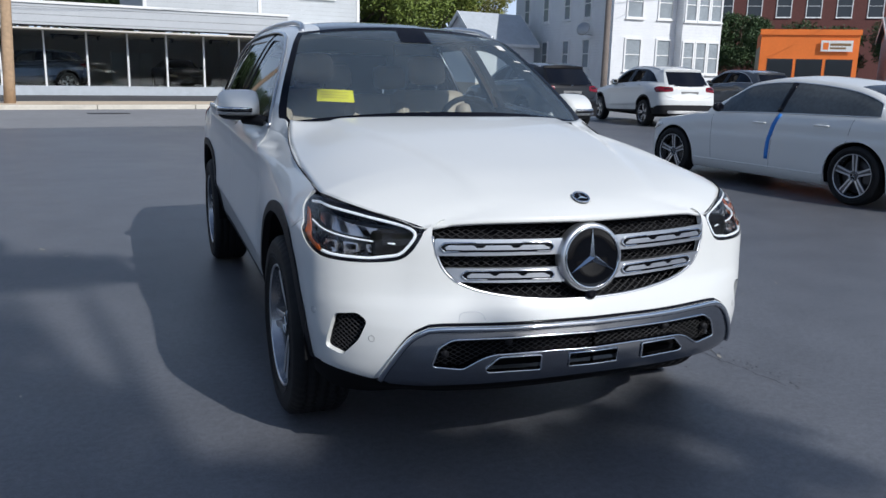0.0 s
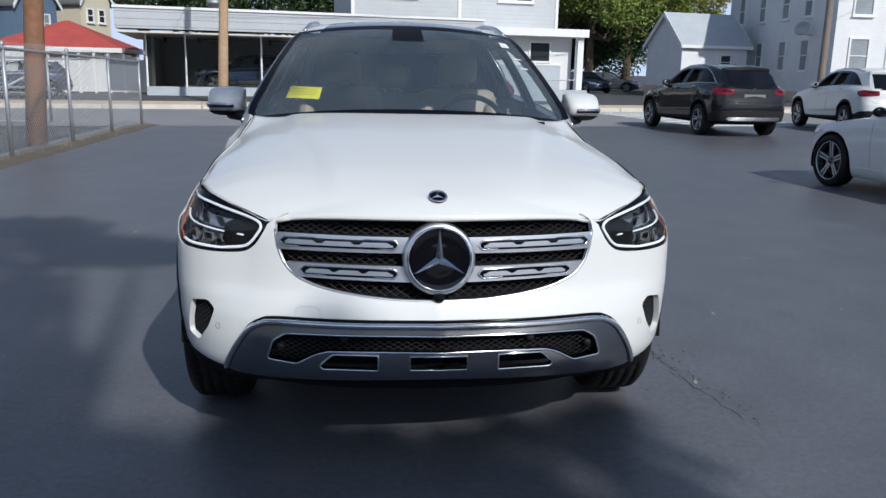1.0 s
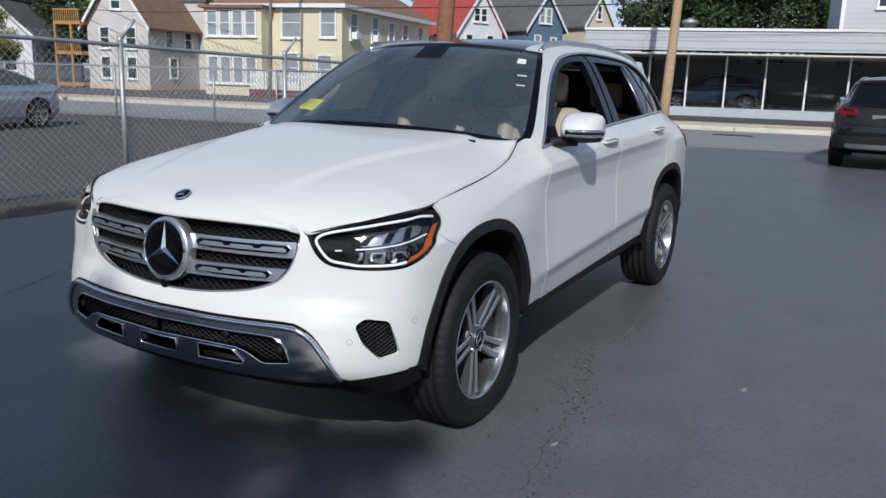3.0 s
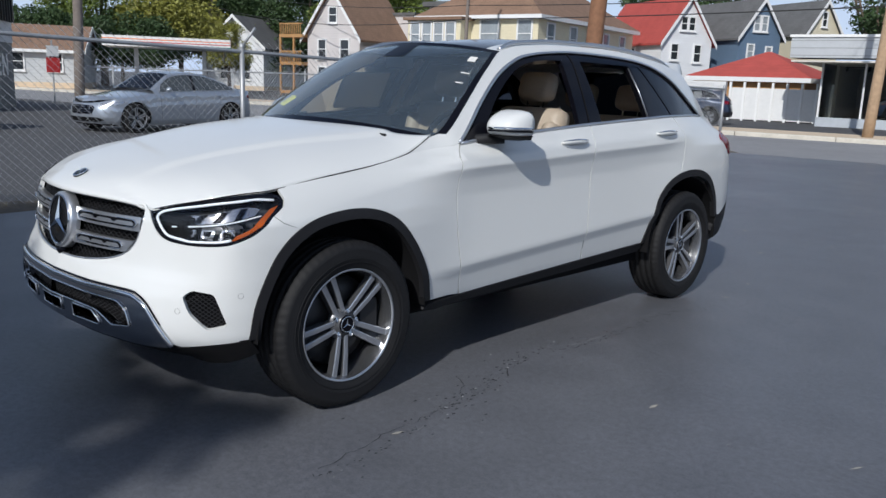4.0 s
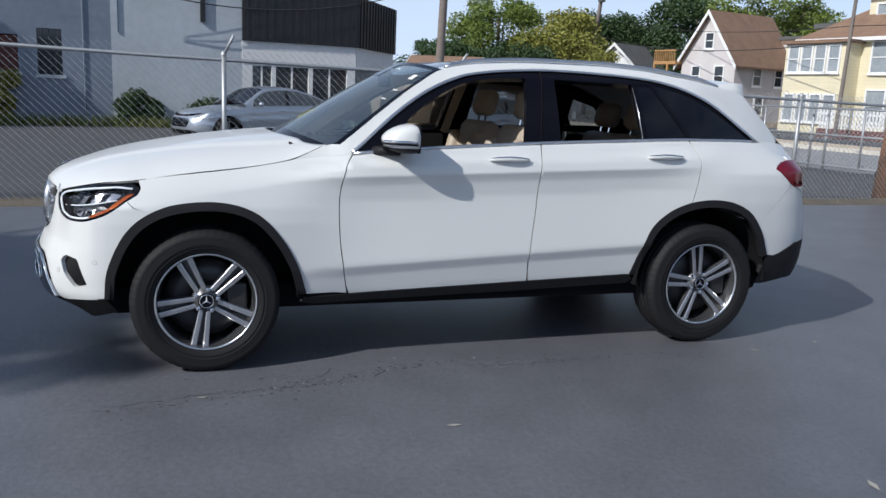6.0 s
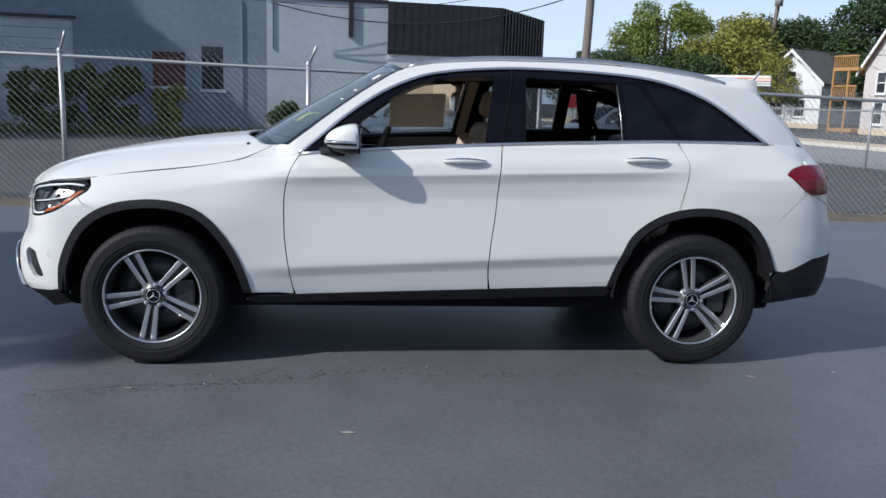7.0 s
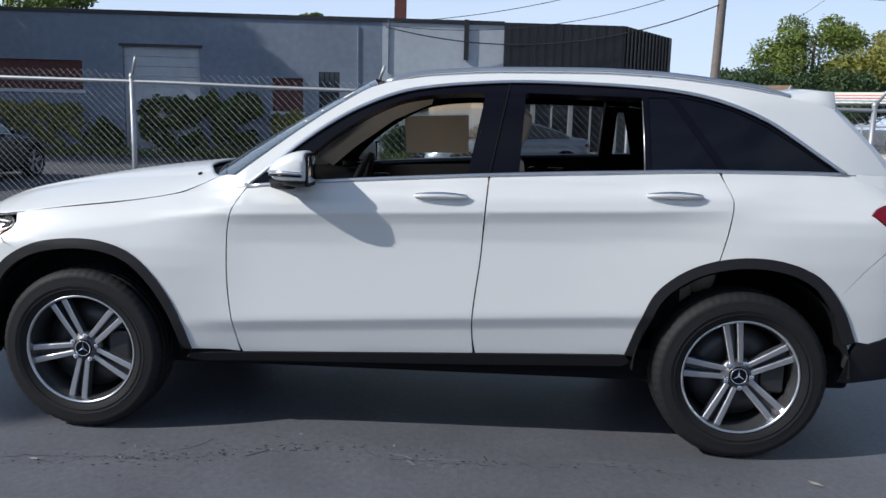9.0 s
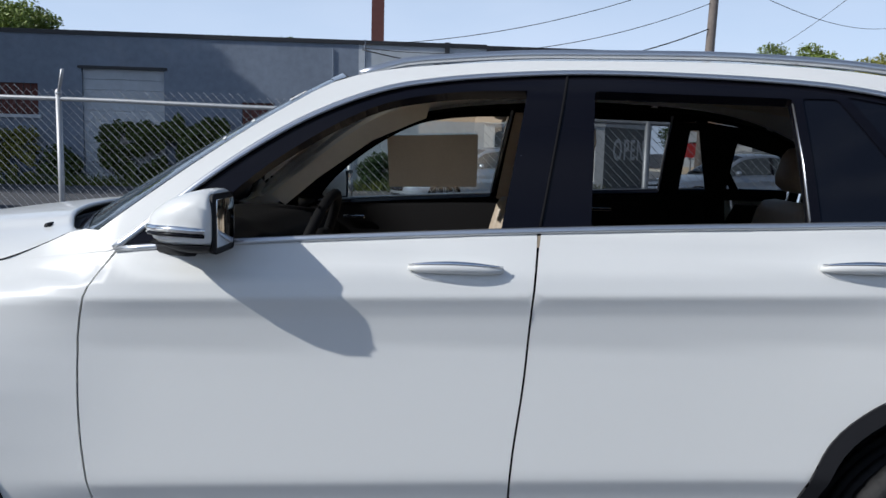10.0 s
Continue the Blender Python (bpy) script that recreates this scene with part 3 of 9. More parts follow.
# showroom across the street
SHW = Matrix.Translation((-9.1, 30.9, 0.05)) @ Matrix.Rotation(ST, 4, "Z")
show = base("showroom", "grey single-storey car showroom with ribbed metal fascia and glass front", "showroom", SHW)
L = 14.4
part("canopy", boxed(-1.0, -1.2, 2.72, L, 0.4, 3.5), M["silver_siding"], show, "ribbed silver metal fascia")
part("cornice", boxed(-1.06, -1.26, 3.5, L + 0.04, 0.4, 3.6), M["white_trim"], show)
part("soffit", boxed(-0.95, -1.15, 2.56, L, 9, 2.62), M["showroom_wall"], show)
part("roof", boxed(-0.9, 0.4, 3.3, L, 9.2, 3.5), M["gray_shingle"], show)
part("low_wall", boxed(0, 0, -0.2, L, 0.25, 0.42), M["pale_block"], show)
part("floor_slab", boxed(0, 0.25, -0.2, L, 9, 0.2), M["concrete"], show)
part("back_wall", boxed(0, 8.8, 0.2, L, 9.0, 2.56), M["showroom_wall"], show)
part("side_wall", boxed(L - 0.2, 0.3, 0.2, L, 8.8, 2.56), M["showroom_wall"], show)
part("side_wall", boxed(0, 3.0, 0.2, 0.2, 8.8, 2.56), M["showroom_wall"], show)
for k in range(10):
    x = 0.05 + k * (L - 0.3) / 9
    part("mullion", boxed(x - 0.035, 0.06, 0.33, x + 0.035, 0.2, 2.56), M["white_trim"], show)
    if k < 9:
        p = part("pane", boxed(x + 0.036, 0.11, 0.36, x + (L - 0.3) / 9 - 0.036, 0.122, 2.55), M["shop_glass"], show)
        p.visible_shadow = False
p = part("pane", boxed(0.08, 0.25, 0.33, 0.092, 3.0, 2.55), M["shop_glass"], show)
p.visible_shadow = False
for x in (1.2, 2.6, 5.6, 6.5, 9.5, 12.0):
    b = bmesh.new()
    box(b, x - 0.5, 1.0, 2.42, x + 0.5, 1.06, 2.46)
    box(b, x - 0.45, 0.99, 2.28, x - 0.36, 1.08, 2.42)
    box(b, x + 0.36, 0.99, 2.28, x + 0.45, 1.08, 2.42)
    part("track_light", b, M["black_metal"], show)
b = bmesh.new()
for x in (8.6, 9.3, 10.0):
    box(b, x, 8.6, 0.2, x + 0.6, 8.78, 1.9)
part("inner_door", b, M["white_wall"], show, "pale inner doors")
# two-storey wing behind and the white lean-to beside the showroom
wing = base("annex", "white single-storey annex with a grey painted base and porch post", "building", SHW @ Matrix.Translation((L + 0.02, -0.25, 0)))
part("wall", boxed(0, 0, -0.2, 4.75, 8, 3.2), M["white_wall"], wing)
part("dado", boxed(-0.002, -0.03, -0.2, 4.2, 0.0, 1.65), M["pale_block"], wing, "grey painted lower wall")
part("band", boxed(0, -0.05, 1.65, 4.2, 0.0, 1.73), M["white_trim"], wing)
part("roof_edge", boxed(-0.05, -0.9, 2.95, 5.2, 0.1, 3.3), M["white_trim"], wing)
part("post", boxed(4.75, -0.7, -0.1, 5.05, -0.4, 2.95), M["white_trim"], wing, "white latticed porch post")
part("ramp_wall", boxed(0.6, -1.6, -0.2, 4.9, -0.9, 0.55), M["pale_block"], wing)
b = bmesh.new()
tube(b, [(0.7, -1.3, 0.95), (4.4, -1.3, 1.0)], 0.03, 6)
tube(b, [(0.7, -1.3, 0.0), (0.7, -1.3, 0.95)], 0.03, 6)
part("handrail", b, M["galv"], wing)
for u in (0.92, 3.12):
    window(wing, Matrix.Identity(4), u, 1.85, 0.95, 0.82, "dark_pane", False, 0)
up = base("upper_storey", "grey clapboard upper storey above the showroom", "building", SHW @ Matrix.Translation((L - 5.2, 2.8, 3.3)))
part("wall", boxed(0, 0, 0, 10.4, 6, 3.6), M["gray_siding"], up)
part("corner_board", boxed(10.35, -0.06, 0, 10.5, 0.1, 3.6), M["white_trim"], up)
part("corner_board", boxed(-0.08, -0.06, 0, 0.08, 0.1, 3.6), M["white_trim"], up)
part("corner_board", boxed(5.2, -0.06, 0, 5.35, 0.1, 3.6), M["white_trim"], up)
for u in (2.2, 8.2):
    window(up, Matrix.Identity(4), u, 1.5, 1.7, 1.3, "dark_pane")
part("roof", boxed(-0.3, -0.3, 3.6, 10.7, 6.3, 3.8), M["gray_shingle"], up)
vent = lathe(bmesh.new(), [(0.001, 0), (0.28, 0.0), (0.28, 0.6), (0.36, 0.62), (0.36, 0.75), (0.001, 0.9)], SHW @ Matrix.Translation((2.9, 4, 3.5)) @ Matrix.Rotation(-math.pi / 2, 4, "Y"), 14)
tagged(part("roof_vent", vent, M["galv"], smooth=True), "round galvanised roof vent on the showroom", "roof vent")

# white vinyl fence left of the showroom
vf = base("vinyl_fence", "white vinyl panel fence with square capped posts", "fence", Matrix.Translation((-13.4, 32.1, 0.1)) @ Matrix.Rotation(radians(13), 4, "Z"))
for k in range(8):
    part("post", boxed(k * 0.6 - 0.05, -0.07, 0, k * 0.6 + 0.05, 0.07, 1.7, 0.01), M["white_trim"], vf)
    if k < 7:
        part("panel", boxed(k * 0.6 + 0.05, -0.02, 0.06, k * 0.6 + 0.55, 0.02, 1.45), M["white_wall"], vf)
wall_l = tagged(part("garden_wall", boxed(0, 0, 0, 7.3, 0.3, 1.75), M["white_wall"]), "white painted low block wall beyond the street", "wall", kind="structure")
wall_l.matrix_world = Matrix.Translation((-20.7, 30.35, 0.05)) @ Matrix.Rotation(radians(13), 4, "Z")

# houses along the street, from the far end to the showroom
hy = house("yellow_house", (-31.6, 30.2, 0), ST, 7.6, 13.2, 5.0, "hip", "yellow_siding", "pale yellow clapboard house with a brown hipped roof", [(4.5, 0.9, 0.95, 1.5), (6.6, 0.9, 0.8, 1.4), (4.6, 3.3, 1.1, 1.45), (6.8, 3.35, 0.8, 1.35)], [(1.4, 3.3, 0.8, 1.3), (4.2, 3.3, 0.8, 1.3), (6.6, 3.35, 0.75, 1.1), (8.8, 3.3, 0.8, 1.2), (1.3, 0.9, 0.75, 1.3), (4.4, 0.9, 0.8, 1.4), (6.4, 0.9, 0.8, 1.4), (8.6, 1.0, 0.8, 1.2), (11.4, 3.3, 0.8, 1.2), (11.4, 1.0, 0.8, 1.2)], 0.72, pane="pale_pane")
part("bay", boxed(-0.2, -1.1, 0, 3.4, 0.01, 4.7), M["yellow_siding"], hy)
for u in (0.25, 1.05, 1.85, 2.65):
    window(hy, Matrix.Translation((0, -1.1, 0)), u + 0.1, 3.3, 0.55, 1.25, "pale_pane")
    window(hy, Matrix.Translation((0, -1.1, 0)), u + 0.1, 0.8, 0.55, 1.3, "pale_pane")
part("bay_roof", boxed(-0.4, -1.35, 4.7, 3.6, 0.01, 4.86), M["brown_shingle"], hy)
dm = base("dormer", "yellow dormer with paired windows on the brown roof", "dormer", hy.matrix_world @ Matrix.Translation((2.4, 1.6, 5.2)))
part("wall", boxed(0, 0, 0, 2.6, 3.4, 1.9), M["yellow_siding"], dm)
part("roof", boxed(-0.3, -0.3, 1.9, 2.9, 3.6, 2.1), M["brown_shingle"], dm)
window(dm, Matrix.Identity(4), 0.85, 0.55, 0.7, 1.0, "pale_pane")
window(dm, Matrix.Identity(4), 1.75, 0.55, 0.7, 1.0, "pale_pane")
for u, z in ((4.2, 3.28), (1.4, 3.28)):
    a = part("air_conditioner", boxed(7.6, u - 0.3, z - 0.02, 7.95, u + 0.3, z + 0.36, 0.02), M["white_trim"], hy, "white window air conditioner")
pk = base("picket_fence", "low white picket fence before the yellow house", "fence", Matrix.Translation((-26.8, 27.4, 0.08)) @ Matrix.Rotation(ST, 4, "Z"))
for k in range(26):
    part("picket", boxed(k * 0.17, 0, 0.45, k * 0.17 + 0.09, 0.02, 1.35), M["white_trim"], pk)
part("rail", boxed(-0.05, 0.02, 0.6, 4.4, 0.06, 0.68), M["white_trim"], pk)
part("rail", boxed(-0.05, 0.02, 1.1, 4.4, 0.06, 1.18), M["white_trim"], pk)
part("footing", boxed(-0.05, -0.05, -0.2, 4.4, 0.12, 0.45), M["brick"], pk, "red brick footing")

house("white_house", (-24.5, 45.0, 0), radians(65), 3.9, 7.5, 4.5, "gable", "white_siding", "white clapboard house with a red shingled roof", [(1.0, 3.3, 0.5, 0.95), (2.8, 3.2, 0.5, 1.05), (1.0, 0.9, 0.5, 0.9), (2.8, 0.9, 0.5, 0.9), (1.6, 5.2, 0.42, 0.8), (2.2, 5.2, 0.42, 0.8)], [(1.5, 3.2, 0.5, 0.8), (4.2, 3.2, 0.5, 0.8), (2.6, 0.9, 0.5, 0.8)], 1.4, "red_shingle", over=0.25, side="left")
house("blue_house", (-21.2, 49.0, 0), radians(65), 3.4, 7.5, 5.0, "gable", "blue_siding", "dark blue clapboard house with white trim", [(1.0, 3.6, 0.45, 0.8), (2.5, 3.3, 0.42, 1.0), (1.0, 1.2, 0.5, 0.8), (1.35, 5.35, 0.4, 0.9), (1.95, 5.35, 0.4, 0.9)], [(1.4, 3.7, 0.6, 0.8), (1.6, 1.1, 0.6, 0.8), (4.0, 3.7, 0.6, 0.8)], 1.35, "gray_shingle", pane="pale_pane", over=0.25, side="left")
house("cream_house", (-19.2, 55.0, 0), radians(65), 2.9, 7.5, 5.6, "gable", "cream_siding", "cream clapboard house with a dark roof", [(0.9, 4.2, 0.5, 0.8), (2.0, 4.2, 0.5, 0.8), (1.45, 6.0, 0.35, 0.9)], [(0.9, 4.0, 0.6, 0.8)], 1.4, "gray_shingle", over=0.25, side="left")
house("garage_shed", (-17.5, 36.4, 0), radians(4), 5.6, 5.4, 2.1, "hip", "wood_deck", "small shed with a bright red hipped roof", [], [], 0.5, "red_shingle")
gh = house("porch_house", (-42.2, 29.8, 0), radians(12), 4.4, 5.2, 4.1, "gable", "pink_siding", "pinkish grey clapboard house with brown roof and timber porches", [(1.3, 0.8, 0.6, 1.2), (3.2, 0.8, 0.6, 1.2), (1.3, 2.6, 0.6, 1.15), (3.2, 2.6, 0.65, 1.15), (2.2, 4.9, 0.6, 0.9)], [(2.0, 2.7, 0.65, 1.1), (4.0, 2.7, 0.65, 1.1), (2.4, 0.9, 0.7, 1.1)], 1.35, "brown_shingle")
part("rear_wing", boxed(0.3, 5.2, -0.5, 4.9, 11.5, 5.7), M["pink_siding"], gh)
part("rear_roof", boxed(0.1, 5.1, 5.7, 5.1, 11.7, 5.9), M["gray_shingle"], gh)
for _u in (1.6, 4.4):
    window(gh, Matrix.Translation((4.9, 5.2, 0)) @ Matrix.Rotation(math.pi / 2, 4, "Z"), _u, 3.9, 0.7, 1.1)
    window(gh, Matrix.Translation((4.9, 5.2, 0)) @ Matrix.Rotation(math.pi / 2, 4, "Z"), _u, 1.4, 0.7, 1.1)
for z in (0.2, 2.1, 3.9):
    part("porch_deck", boxed(-2.0, -0.6, z, 0.0, 2.6, z + 0.2), M["wood_deck"], gh)
    if z > 1:
        part("porch_rail", boxed(-2.0, -0.6, z + 0.85, 0.0, -0.52, z + 0.93), M["wood_deck"], gh)
        for k in range(12):
            part("baluster", boxed(-1.98 + k * 0.165, -0.58, z + 0.2, -1.93 + k * 0.165, -0.54, z + 0.85), M["wood_deck"] if z < 4 else M["brick"], gh)
for x in (-2.0, -0.8):
    part("porch_post", boxed(x, -0.6, 0, x + 0.12, -0.48, 3.9), M["wood_deck"], gh)
house("rear_house", (-37.5, 36.5, 0), radians(10), 8, 8, 6.3, "flat", "pink_siding", "grey clapboard rear house with a low roof", [(2, 4.4, 0.9, 1.2), (5.5, 4.4, 0.9, 1.2)], [(2, 4.4, 0.8, 1.2)], 0.3, "gray_shingle")
house("far_house", (-57.5, 31, 0), radians(30), 5, 8, 3.6, "gable", "white_siding", "small white gabled house among trees", [(1.6, 1.0, 0.8, 1.2), (3.4, 1.0, 0.8, 1.2), (2.5, 3.4, 0.7, 0.9)], [], 0.9, "gray_shingle")
house("low_house", (-52, 13.5, 0), radians(60), 4.8, 7, 2.5, "gable", "gray_siding", "low grey house with a brown roof", [(1.2, 1.2, 0.7, 1.0), (3.4, 1.2, 0.7, 1.0)], [], 0.42, "brown_shingle", gable="side")

# filling-station canopy with stripes
gc = base("station_canopy", "white striped canopy on steel posts", "canopy", Matrix.Translation((-44, 17.8, 0)) @ Matrix.Rotation(radians(62), 4, "Z"))
part("fascia", boxed(-1, 0, 2.75, 6.2, 5, 3.35), M["sign_white"], gc)
for z, mm in ((2.85, "green_paint"), (3.0, "red_paint"), (3.15, "orange")):
    part("stripe", boxed(-1.004, -0.004, z, 6.204, 5.004, z + 0.05), M[mm], gc)
for x in (0.6, 4.6):
    part("post", boxed(x, 2.3, 0, x + 0.25, 2.6, 2.75), M["galv"], gc)

# right-hand side: garage, white three-decker, orange shop, brick mill
house("garage_building", (18.4, 41.8, 0.3), radians(12), 4.5, 3.7, 2.9, "gable", "white_siding", "small white clapboard garage with a pale gable roof", [(3.0, 1.5, 0.65, 0.75)], [], 0.92, "pale_block", gable="side", over=0.2)
hw = house("white_three_decker", (23.2, 34.4, 0.2), radians(-3), 6.7, 13.5, 8.6, "flat", "white_siding", "tall white clapboard apartment house with bay windows", [(1.3, 1.5, 0.9, 1.6), (3.2, 1.5, 0.8, 1.6), (1.3, 4.3, 0.9, 1.6), (3.2, 4.3, 0.8, 1.6)], [(2.0, 1.6, 0.75, 1.5), (5.0, 1.6, 0.75, 1.5), (8, 1.6, 0.75, 1.5), (10.6, 1.6, 0.75, 1.5), (2.0, 4.4, 0.75, 1.5), (5.0, 4.4, 0.75, 1.5), (8, 4.4, 0.75, 1.5), (10.6, 4.4, 0.75, 1.5)], 0.3, "gray_shingle", side="left", pane="pale_pane")
part("bay", boxed(3.9, -0.7, 0, 6.4, 0.01, 8.4), M["white_siding"], hw)
for z in (1.4, 4.2):
    for u in (4.35, 5.15, 5.95):
        window(hw, Matrix.Translation((0, -0.7, 0)), u, z, 0.6, 1.6, "pale_pane")
dish = base("satellite_dish", "small grey satellite dish on the white house wall", "satellite dish", Matrix.Translation((22.6, 36.5, 3.9)))
part("bowl", lathe(bmesh.new(), [(0.001, 0.1), (0.2, 0.07), (0.38, 0.0), (0.4, -0.03), (0.37, 0.0)], Matrix.Rotation(radians(215), 4, "Z") @ Matrix.Rotation(radians(-25), 4, "Y"), 20), M["galv"], dish, smooth=True)
part("arm", tube(bmesh.new(), [(0.6, 0, -0.35), (0.15, 0.05, -0.3), (0, 0, 0)], 0.03, 6), M["galv"], dish)
sh = base("orange_shop", "flat-roofed orange shop with dark glass and a white sign", "shop", Matrix.Translation((38.5, 40.2, 0.1)) @ Matrix.Rotation(radians(-40), 4, "Z"))
part("wall", boxed(0, 0, 0, 6.0, 9, 4.4), M["orange"], sh)
part("side_wall", boxed(-0.03, 0.6, 0, 0.0, 9, 3.4), M["tan_block"], sh)
for k in range(3):
    part("pane", boxed(0.5 + k * 1.8, -0.02, 0.7, 2.1 + k * 1.8, 0.01, 2.6), M["dark_pane"], sh)
part("cornice", boxed(-0.08, -0.1, 4.15, 6.08, 0.0, 4.5), M["orange"], sh)
sg = base("shop_sign", "white shop sign with unreadable dark writing", "sign", sh.matrix_world @ Matrix.Translation((3.7, -0.12, 3.1)))
part("board", boxed(0, -0.04, 0, 1.9, 0.0, 0.7), M["sign_white"], sg)
part("mark", boxed(0.12, -0.05, 0.12, 0.45, -0.04, 0.56), M["orange"], sg)
part("bar", boxed(0.55, -0.05, 0.36, 1.78, -0.04, 0.52), M["sign_ink"], sg)
part("bar", boxed(0.55, -0.05, 0.15, 1.5, -0.04, 0.27), M["sign_ink"], sg)
mill = base("brick_mill", "long dark red brick mill building far off", "building", Matrix.Translation((55, 84, 0)) @ Matrix.Rotation(radians(-38), 4, "Z"))
part("wall", boxed(0, 0, 0, 60, 14, 14), M["brick"], mill)
for k in range(18):
    window(mill, Matrix.Identity(4), 3 + 3.2 * k, 8.4, 1.5, 2.4, "dark_pane", True, 1)
house("gray_shed", (44.5, 35.2, 0), radians(-45), 9, 9, 4.2, "gable", "pale_block", "low grey block building beside the shop", [], [], 0.3, "gray_shingle", gable="side")

# blue-grey block building with the black-clad corner store
p_c, p_l = Vector((-24.2, 4.4, -0.03)), Vector((-21.3, -18.0, -0.03))
wd = (p_l - p_c)
WL = wd.length
bang = math.atan2(wd.y, wd.x)
BM = Matrix.Translation(p_l) @ Matrix.Rotation(bang + math.pi, 4, "Z")  # local x from far end to corner, local -y faces away from the lot
# local frame: x along the wall towards the store, y behind the wall
bb = base("block_building", "long blue-grey painted block building with small barred windows", "building", BM)
S0 = WL - 4.0  # where the black cladding begins


def wall_run(parent, x0, x1, z0, z1, holes, material, name="wall", thick=0.35):
    """A wall along local x with openings cut through it, as joined blocks."""
    b = bmesh.new()
    xs = sorted({x0, x1, *[h[0] for h in holes], *[h[1] for h in holes]})
    for a, c in zip(xs, xs[1:]):
        cuts = sorted((h[2], h[3]) for h in holes if h[0] <= a and h[1] >= c)
        z = z0
        for lo, hi in cuts:
            if lo > z:
                box(b, a, 0, z, c, thick, lo)
            z = hi
        if z < z1:
            box(b, a, 0, z, c, thick, z1)
    bmesh.ops.remove_doubles(b, verts=b.verts, dist=1e-4)
    return part(name, b, material, parent)


def lx(y):
    """Along the wall, for a place of that y in the lot."""
    return (y - p_l.y) / (p_c.y - p_l.y) * WL


g0, g1 = lx(-12.0), lx(-9.55)
w1a, w1b, w2a, w2b = lx(-7.2), lx(-6.2), lx(-5.68), lx(-5.0)
# shade on this stretch is in its darker colour; the next is paler, sunlit
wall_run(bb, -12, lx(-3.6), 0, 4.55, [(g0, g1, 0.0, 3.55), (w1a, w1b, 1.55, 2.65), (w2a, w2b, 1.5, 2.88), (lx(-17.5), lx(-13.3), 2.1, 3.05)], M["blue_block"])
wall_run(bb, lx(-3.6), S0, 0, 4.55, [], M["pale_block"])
part("parapet", boxed(-12, -0.05, 4.55, S0, 0.4, 4.68), M["black_metal"], bb)
part("roof", boxed(-12, 0.35, 4.2, WL - 0.5, 14, 4.4), M["gray_shingle"], bb)
shutter = part("shutter_door", boxed(g0, 0.17, 0.02, g1, 0.2, 3.56), M["pale_block"], bb, "pale grey roll-up door")
for k in range(11):
    part("slat", boxed(g0, 0.1, 0.02 + k * 0.322, g1, 0.16, 0.332 + k * 0.322, 0.008), M["pale_block"], shutter)
part("lintel", boxed(g0 - 0.1, -0.06, 3.55, g1 + 0.1, 0.02, 3.63), M["black_metal"], bb)
for a, c, z0_, z1_, mm in ((w1a, w1b, 1.55, 2.65, "brick"), (w2a, w2b, 1.5, 2.88, "dark_pane"), (lx(-17.5), lx(-13.3), 2.1, 3.05, "brick")):
    f = part("window", boxed(a, 0.12, z0_, c, 0.16, z1_), M[mm], bb)
    s = bmesh.new()
    nb = max(4, int((c - a) / 0.22))
    for k in range(nb + 1):
        xx = a + (c - a) * k / nb
        tube(s, [(xx, 0.05, z0_), (xx, 0.05, z1_)], 0.012, 5)
    part("window_bars", s, M["black_metal"], f)
    part("sill", boxed(a - 0.08, -0.06, z0_ - 0.1, c + 0.08, 0.1, z0_), M["pale_block"], f)
b = bmesh.new()
tube(b, [(lx(-3.4), -0.03, 2.9), (lx(-3.4), -0.03, 4.7)], 0.025, 8)
tube(b, [(lx(-4.4), -0.03, 0.4), (lx(-4.4), -0.03, 4.4)], 0.02, 6)
part("conduit", b, M["blue_block"], bb)
part("downpipe", boxed(lx(-0.9), -0.1, 3.4, lx(-0.75), 0, 4.7), M["black_metal"], bb)
chim = tagged(part("chimney", boxed(-0.22, -0.22, 0, 0.22, 0.22, 2.4), M["brick"]), "square red brick chimney on the flat roof", "chimney")
chim.matrix_world = BM @ Matrix.Translation((lx(-3.0), 3.0, 4.4))

store = base("corner_store", "corner store clad in black ribbed metal above glass", "shop", BM)
part("clad_core", boxed(S0, -0.12, 2.9, WL + 0.1, 0.3, 4.64), M["black_metal"], store)
for k in range(14):
    x = S0 + 0.15 + k * 0.29
    part("rib", boxed(x, -0.15, 2.9, x + 0.05, -0.12, 4.64), M["black_metal"], store)
part("fascia", boxed(S0, -0.04, 2.2, WL, 0.3, 2.9), M["white_wall"], store)
wall_run(store, S0, WL, 0, 2.2, [(S0 + 0.35, S0 + 1.0, 0.05, 2.1), (S0 + 1.15, S0 + 2.3, 0.4, 2.1), (S0 + 2.45, S0 + 3.7, 0.4, 2.1)], M["white_wall"], thick=0.25)
for a, c in ((S0 + 0.35, S0 + 1.0), (S0 + 1.15, S0 + 2.3), (S0 + 2.45, S0 + 3.7)):
    part("pane", boxed(a, 0.1, 0.05, c, 0.12, 2.1), M["dark_pane"], store)
    part("frame", boxed((a + c) / 2 - 0.03, 0.06, 0.1, (a + c) / 2 + 0.03, 0.1, 2.1), M["white_trim"], store)
